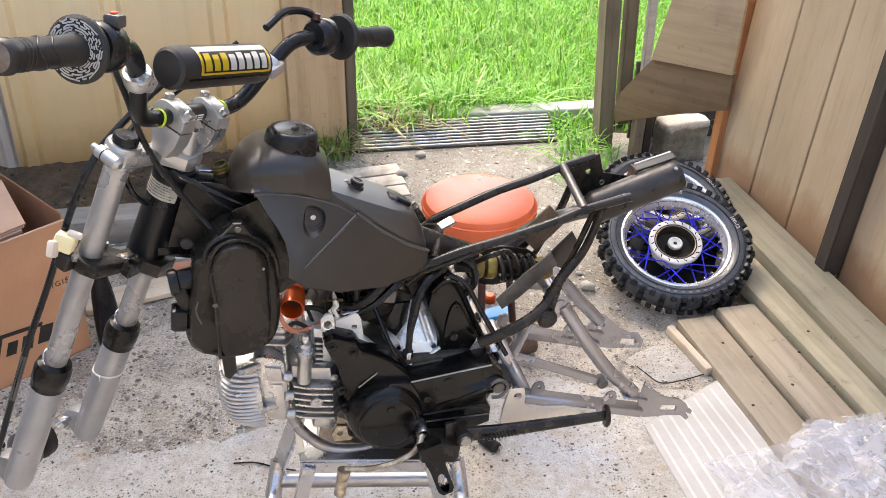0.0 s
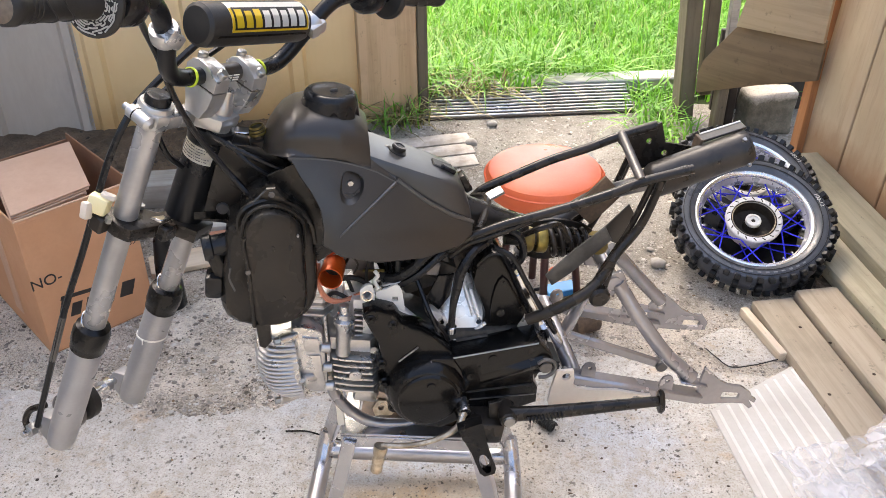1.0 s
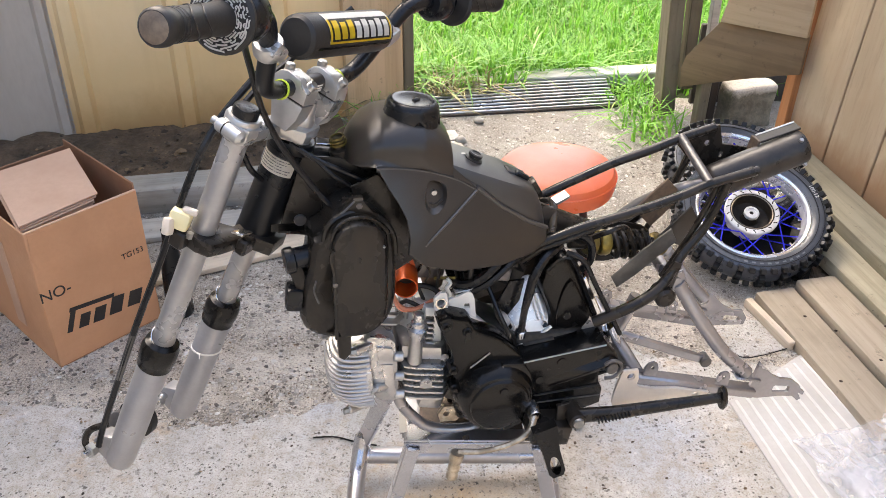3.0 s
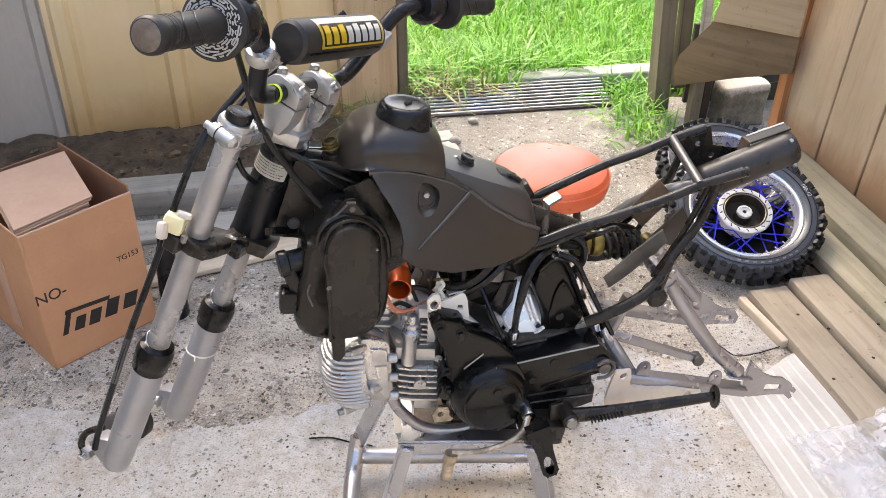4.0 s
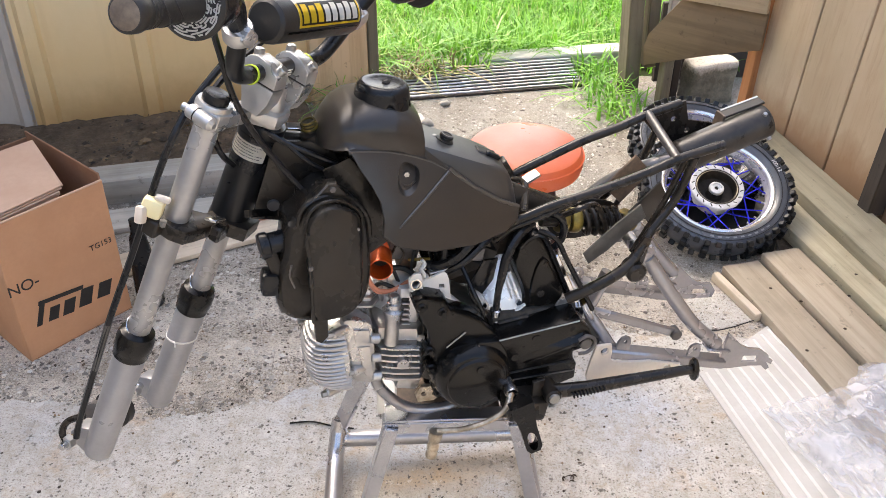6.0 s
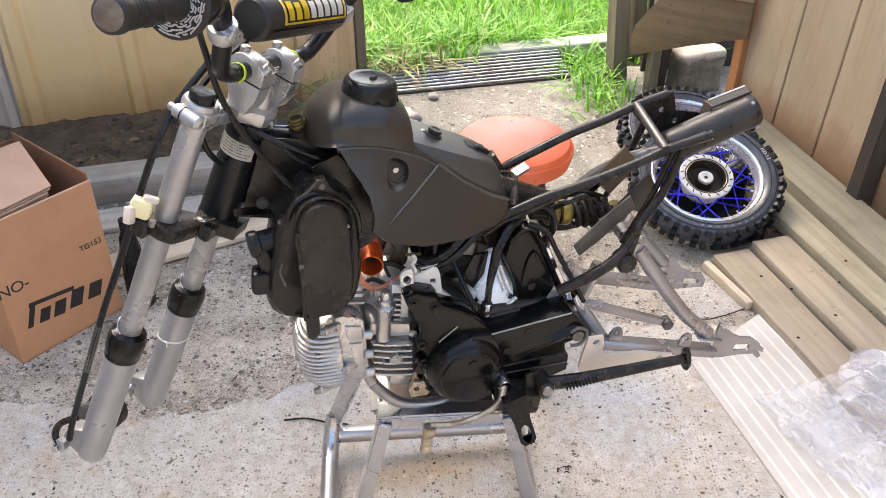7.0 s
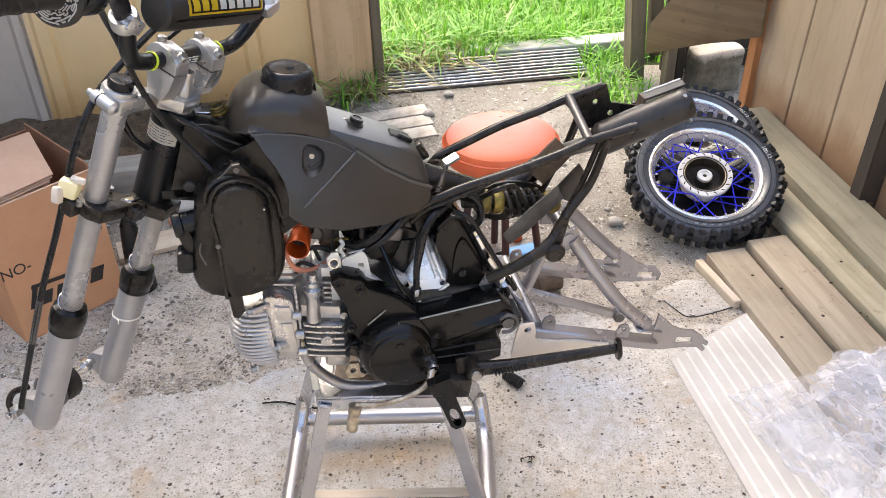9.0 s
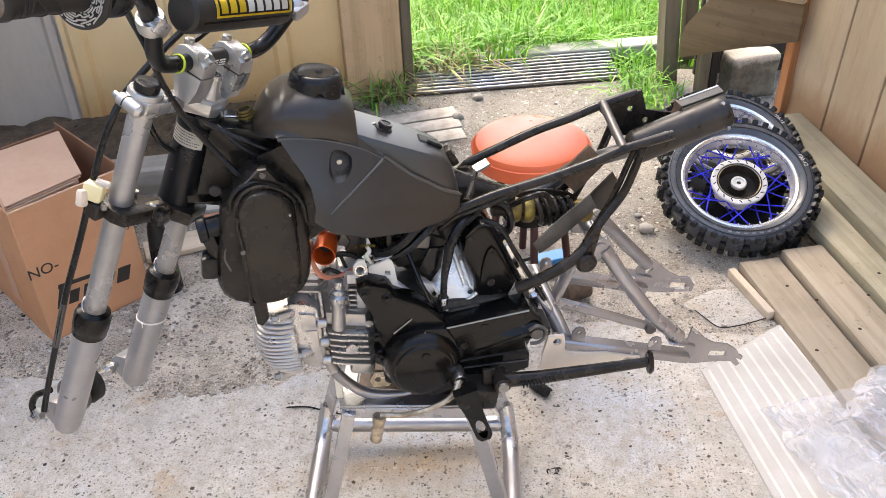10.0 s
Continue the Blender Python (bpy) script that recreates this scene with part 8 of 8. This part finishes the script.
# -- gear lever, footpeg, side stand --
part("lever_boss", lathe([(0.0045, 0.028), (0.0050, 0.030), (0.0095, 0.030), (0.0110, 0.026), (0.0110, 0.0), (0.0, 0.0), (0.0, 0.024), (0.0045, 0.024)], 18, axis((-0.004, -0.118, 0.543), (-0.0035, -0.2, 0.545))), CHROME, engine, "bright clamped lever boss")
lever = part("gear_lever", tube([(-0.006, -0.144, 0.543), (-0.014, -0.158, 0.535), (-0.030, -0.172, 0.532), (-0.060, -0.180, 0.527), (-0.10, -0.184, 0.527), (-0.137, -0.184, 0.534)], [0.0060, 0.0052, 0.0045, 0.0042, 0.0042, 0.0045], 12, None, True, True, 1.0), DULL_BRASS, bike, "silver gear lever")
part("lever_rubber", lathe([(0.0, 0.0), (0.0078, 0.0), (0.0092, 0.002), (0.0092, 0.009), (0.0082, 0.011), (0.0082, 0.014), (0.0094, 0.016), (0.0094, 0.024), (0.0084, 0.026), (0.0084, 0.029), (0.0098, 0.031), (0.0106, 0.038), (0.0106, 0.046), (0, 0.048)], 18, axis((-0.1475, -0.192, 0.489), (-0.1360, -0.184, 0.536))), DULL_BRASS, lever, "worn brassy ribbed foot end")
peg = part("footpeg_bracket", box(0.064, 0.10, 0.040, 0.006, (0.026, -0.100, 0.497), (0, 10, 0), None, 2), FRAME_PAINT, bike, "greasy black footpeg")
bm = plate_holes([(-0.019, 0.022), (0.019, 0.022), (0.017, 0.0), (0.0135, -0.035), (0.0135, -0.088), (0.008, -0.099), (-0.008, -0.099), (-0.0135, -0.088), (-0.0135, -0.035), (-0.017, 0.0)], [oval(0, -0.070, 0.0080, 0.024, 16)], -0.008, 0.008)
bm.transform(pose(0.003, -0.180, 0.535, 4, -16, 0))
part("footpeg", bm, CASE_BLACK, peg)
part("peg_mount", box(0.10, 0.06, 0.050, 0.008, (0.050, -0.070, 0.498), (0, 6, 0), None, 2), FRAME_PAINT, peg)
leg = part("side_stand", tube([(0.062, -0.140, 0.526), (0.12, -0.150, 0.530), (0.30, -0.160, 0.537)], [0.0135, 0.0125, 0.0090], 12, None, False, True, 0.8), FRAME_PAINT, bike, "black folded side stand")
part("stand_foot", lathe([(0.0, -0.004), (0.021, -0.004), (0.024, 0), (0.021, 0.004), (0, 0.004)], 20, axis((0.305, -0.160, 0.536), (0.33, -0.161, 0.538)) @ Matrix.Diagonal((0.55, 1, 1, 1))), FRAME_PAINT, leg)
part("stand_pivot", rod((0.064, -0.118, 0.526), (0.064, -0.156, 0.526), 0.014, None, 16, None, 0.002), FRAME_PAINT, leg)
bolt(leg, (0.064, -0.156, 0.526), 0.0095, (0, -1, 0), 0.004)
coil = [(0.092 + 0.058 * k / 80, -0.160 + 0.0050 * math.cos(k * 0.8), 0.5285 + 0.004 * k / 80 + 0.0050 * math.sin(k * 0.8)) for k in range(81)]
part("stand_spring", tube(coil, 0.0014, 5, None, False), CASE_BLACK, leg, "small black coil spring")
part("stop_tab", plate([(0.036, 0.545), (0.056, 0.548), (0.052, 0.510), (0.044, 0.485), (0.036, 0.510)], -0.134, -0.126, 0.002), FRAME_PAINT, leg)
part("stop_bolt", rod((0.046, -0.130, 0.500), (0.046, -0.130, 0.462), 0.0042, 0.003, 8), FRAME_PAINT, leg)

# -- swingarm --
arm = new("swingarm")
arm.parent = bike
tagged(arm, "grey painted steel swingarm with slotted axle plates")


def beam(p, q, h, w, mat, parent, name, label=""):
    p, q = Vector(p), Vector(q)
    own = box((q - p).length, w, h, 0.003)
    own.transform(Matrix.Translation((p + q) / 2) @ (q - p).to_track_quat("X", "Z").to_matrix().to_4x4())
    return part(name, own, mat, parent, label)


DIAGONALS = ([(0.2569, -0.042, 0.6877), (0.2666, -0.045, 0.6721), (0.2835, -0.058, 0.6433), (0.3105, -0.074, 0.6025), (0.339, -0.087, 0.5643), (0.3829, -0.098, 0.5218)], [(0.2738, 0.045, 0.6918), (0.3017, 0.055, 0.6588), (0.3439, 0.08, 0.6017), (0.3976, 0.098, 0.5356)])
PLATE = [(0.3950, 0.5080), (0.4022, 0.5438), (0.4318, 0.5107), (0.4487, 0.4998), (0.4725, 0.4926), (0.4916, 0.4760), (0.4952, 0.4662), (0.5035, 0.4606), (0.5014, 0.4531), (0.4908, 0.4605), (0.4993, 0.4456), (0.4936, 0.4414), (0.4811, 0.4545), (0.4540, 0.4599), (0.4117, 0.4632), (0.392, 0.470)]
FAR_PLATE = [(0.3782, 0.5258), (0.3946, 0.5426), (0.4075, 0.5469), (0.4449, 0.5079), (0.4692, 0.4930), (0.4867, 0.4900), (0.4980, 0.4718), (0.4941, 0.4561), (0.4380, 0.4633), (0.3914, 0.4742), (0.3792, 0.4858)]
SLOT = [(0.4375, 0.4740), (0.4390, 0.4845), (0.4420, 0.4858), (0.4690, 0.4800), (0.4715, 0.4765), (0.4705, 0.4670), (0.4675, 0.4655), (0.4405, 0.4705)]
for s, line in zip((-1, 1), DIAGONALS):
    y = 0.100 * s
    cuts = [SLOT] if s < 0 else [[(x + 0.010, z - 0.001) for x, z in SLOT], oval(0.402, 0.522, 0.009, 0.0055, 12, 0.5)]
    b = beam((0.160, y, 0.560), (0.400, y, 0.480), 0.018, 0.026, SWING_GREY, arm, "beam", "grey box-section beam")
    part("diagonal", tube(line, 0.0122, 16), SWING_GREY, arm, "round grey diagonal tube")
    part("axle_plate", plate_holes(PLATE if s < 0 else FAR_PLATE, cuts, y - 0.003, y + 0.003), SWING_GREY, arm, "grey slotted axle plate")
    part("weld_plate", box(0.05, 0.022, 0.004, 0.0015, (0.385, y + 0.002, 0.513), (0, 18, 0)), SWING_GREY, arm)
    part("shock_lug", plate([(0.232, 0.700), (0.262, 0.712), (0.272, 0.690), (0.250, 0.664), (0.228, 0.668)], 0.040 * s, 0.046 * s, 0.002), SWING_GREY, arm, "grey welded lug")
    for f in (0.16, 0.72):
        p = Vector((0.160, y - 0.008, 0.560)).lerp(Vector((0.400, y - 0.008, 0.480)), f)
        part("tab", plate_holes([(p.x - 0.011, p.z + 0.006), (p.x + 0.013, p.z + 0.002), (p.x + 0.0145, p.z + 0.024), (p.x + 0.012, p.z + 0.033), (p.x + 0.005, p.z + 0.037), (p.x - 0.003, p.z + 0.035), (p.x - 0.008, p.z + 0.028)], [oval(p.x + 0.004, p.z + 0.026, 0.0035, 0.0035, 8)], p.y, p.y + 0.004), SWING_GREY, b)
part("shock_bush", rod((0.250, -0.050, 0.690), (0.250, 0.050, 0.690), 0.012, None, 16), SWING_GREY, arm)
part("cross_tube", tube([(0.180, -0.10, 0.556), (0.180, 0.10, 0.556)], 0.014, 14, None, False), SWING_GREY, arm)
part("brace", tube([(0.232, 0.040, 0.606), (0.215, 0.040, 0.560), (0.2015, 0.040, 0.527)], 0.0112, 12, None, False), SWING_GREY, arm)
part("pivot_sleeve", rod((0.140, -0.045, 0.625), (0.185, -0.020, 0.52), 0.015, None, 16), CHROME, arm, "bright tube")
torque = beam((0.206, 0.045, 0.523), (0.388, 0.045, 0.432), 0.018, 0.010, SWING_GREY, arm, "torque_arm", "grey torque arm")
part("torque_eye", rod((0.392, 0.033, 0.430), (0.392, 0.057, 0.430), 0.011, None, 16, None, 0.002), STEEL_GREY, torque)
slider = part("chain_slider", plate_holes([(0.1467, 0.5835), (0.1732, 0.5819), (0.1757, 0.5635), (0.1740, 0.5520), (0.1810, 0.5440), (0.1988, 0.5382), (0.248, 0.5298), (0.2905, 0.5151), (0.3068, 0.5106), (0.300, 0.500), (0.250, 0.4900), (0.2006, 0.4900), (0.1500, 0.5000), (0.1380, 0.5110), (0.1345, 0.5226), (0.1379, 0.5466)], [oval(0.1622, 0.5700, 0.0072, 0.0072, 12), oval(0.282, 0.510, 0.007, 0.004, 10)], -0.118, -0.113), MILKY, arm, "dirty milky plastic chain slider")
for k in range(3):
    part("chain_guide", box(0.05, 0.05, 0.005, 0.001, (0.128, -0.085, 0.583 + 0.008 * k), (0, 14, 0)), GRIP_RUBBER, slider)


# ---- the work stand under the bike ----
def beam_mesh(p, q, h=0.012, w=0.036):
    p, q = Vector(p), Vector(q)
    own = box((q - p).length, w, h, 0.002)
    own.transform(Matrix.Translation((p + q) / 2) @ (q - p).to_track_quat("X", "Y").to_matrix().to_4x4())
    return own


STAND = pose(-0.11, 1.324, 0.0, 0, 0, 4.5)
stand = thing("bike_stand", STAND, "galvanised steel work stand of tube and angle iron under the bike", "stand")
for s, top_x, foot_x in ((-1, -0.077, -0.175), (1, 0.130, 0.214)):
    top_p, foot = Vector((top_x, -0.172, 0.435)), Vector((foot_x, -0.185, 0.03))
    own = box(0.023, 0.005, (foot - top_p).length, 0.001)
    box(0.005, 0.026, (foot - top_p).length, 0.001, (0.0095 * s, 0.013, 0), (0, 0, 0), own)
    own.transform(Matrix.Translation((top_p + foot) / 2) @ Matrix.Rotation(math.atan2(top_x - foot_x, 0.405), 4, "Y"))
    part("leg", own, STAND_STEEL, stand, "flat steel leg")
    part("side_tube", tube([(s * 0.206, -0.22, 0.022), (s * 0.207, -0.05, 0.036), (s * 0.206, 0.10, 0.05), (s * 0.200, 0.150, 0.085), (s * 0.194, 0.168, 0.115)], 0.0182, 16), STAND_STEEL, stand, "bright steel base tube")
    part("back_leg", beam_mesh((s * 0.195, 0.166, 0.10), (s * 0.098, 0.055, 0.43)), STAND_STEEL, stand, "flat steel leg")
part("back_tube", tube([(-0.20, 0.152, 0.074), (0.20, 0.152, 0.074)], 0.0182, 16, None, False), STAND_STEEL, stand, "bright steel base tube")
for y in (-0.172, 0.05):
    rail = box(0.225, 0.005, 0.024, 0.001, (0.02, y, 0.430))
    box(0.225, 0.028, 0.005, 0.001, (0.02, y + (0.013 if y < 0 else -0.013), 0.4445), (0, 0, 0), rail)
    part("top_rail", rail, STAND_STEEL, stand, "angle iron top rail")
for x in (-0.083, 0.122):
    part("end_rail", box(0.026, 0.195, 0.005, 0.001, (x, -0.060, 0.4395)), STAND_STEEL, stand, "flat steel end rail")
    part("bolt", rod((x, -0.12, 0.442), (x, -0.12, 0.449), 0.006, None, 6), BOLT, stand)
part("upright_strip", box(0.012, 0.006, 0.075, 0.001, (-0.094, -0.150, 0.482)), CREAM_LABEL, stand, "narrow pale upright strip")
part("deck_plate", box(0.175, 0.17, 0.004, 0.001, (0.02, -0.06, 0.4345)), RUSTY, stand, "dark brown deck plate")
part("lower_rail", box(0.318, 0.005, 0.030, 0.001, (0.018, -0.181, 0.177)), STAND_STEEL, stand, "flat steel lower rail")
part("lower_strip", box(0.318, 0.020, 0.004, 0.001, (0.018, -0.170, 0.1945)), PALE_WOOD, stand, "raw wood strip along the lower rail")
part("prop_block", box(0.12, 0.09, 0.036, 0.004, (0.04, -0.03, 0.4555), (0, 0, 0), None, 2), CASE_BLACK, stand, "dark block under the engine")

# ---- loose things on the floor ----
solid("plastic_bottle", lathe([(0.0, 0.0), (0.033, 0.0), (0.036, 0.004), (0.035, 0.07), (0.030, 0.15), (0.022, 0.215), (0.014, 0.235), (0.014, 0.27), (0, 0.272)], 26), GLOSS_PLASTIC, pose(-0.905, 2.02, 0.0), "black tapered plastic bottle standing on the floor", "bottle")
solid("wire_offcut", tube([(-0.45, 1.566, 0.010), (-0.40, 1.572, 0.010), (-0.35, 1.560, 0.010), (-0.30, 1.553, 0.010)], 0.0021, 6), GLOSS_PLASTIC, Matrix(), "short black wire offcut on the screed", "wire")
solid("wire_offcut", tube([(0.548, 2.000, 0.011), (0.572, 1.965, 0.012), (0.603, 1.935, 0.010), (0.66, 1.948, 0.011), (0.725, 1.980, 0.010)], 0.0016, 6), GRIP_RUBBER, Matrix(), "thin dark twig on the broken tile", "twig")
spring_pts = [(0.012 * math.cos(k * 0.9), -0.025 + 0.05 * k / 60, 0.014 + 0.012 * math.sin(k * 0.9)) for k in range(61)]
solid("coil_spring", tube(spring_pts, 0.0026, 6, None, False), GRIP_RUBBER, pose(0.148, 1.665, 0.006, 0, 0, 50), "small black coil spring lying on the screed", "spring")
bm = bmesh.new()
for dx, dy, turn, size in ((0.0, 0.0, 0.3, 1.0), (0.012, 0.006, 1.4, 0.8), (-0.010, 0.004, 2.3, 0.7), (0.004, -0.007, 0.9, 0.5)):
    tube([(dx + size * 0.014 * math.cos(turn + 0.5 * k) * (0.4 + 0.2 * k), dy + size * 0.010 * math.sin(turn + 0.5 * k) * (0.4 + 0.2 * k), 0.003 + 0.005 * size * math.sin(k * 0.8)) for k in range(5)], [0.0012, 0.0026, 0.0034, 0.0026, 0.0010], 6, bm, True, True, 0.5)
solid("dry_leaf", bm, DRUM_IRON, pose(0.186, 1.414, 0.008), "dry curled brown leaf scraps on the screed", "leaf")
BLUE = surface("blue_card", (0.06, 0.34, 0.72), (0.04, 0.26, 0.60), 0.5)
solid("blue_packet", box(0.09, 0.05, 0.02, 0.003, (0, 0, 0.01)), BLUE, pose(0.165, 2.215, 0.002, 0, 0, 25), "small blue packet on the concrete", "packet")
solid("orange_cap", lathe([(0, 0.025), (0.012, 0.024), (0.018, 0.018), (0.019, 0.0), (0, 0)], 18), ORANGE, pose(0.147, 2.300, 0.0), "small orange plastic cap on the concrete", "cap")
solid("wood_spool", lathe([(0, 0), (0.034, 0), (0.034, 0.07), (0, 0.07)], 26), RUSTY, pose(0.262, 2.065, 0.034, 90, 0, -60), "brown stained wooden offcut lying on its side", "offcut")
solid("red_rag", box(0.05, 0.04, 0.012, 0.004, (0, 0, 0.006), (0, 0, 0), None, 2), RED_PAINT, pose(0.10, 1.93, 0.001, 0, 0, 20), "small red scrap on the concrete", "scrap")
solid("wire_offcut", tube([(0.06, 2.185, 0.012), (0.14, 2.225, 0.014), (0.215, 2.268, 0.012)], 0.005, 8, None, False), GLOSS_PLASTIC, Matrix(), "short black rod lying on the concrete", "rod")
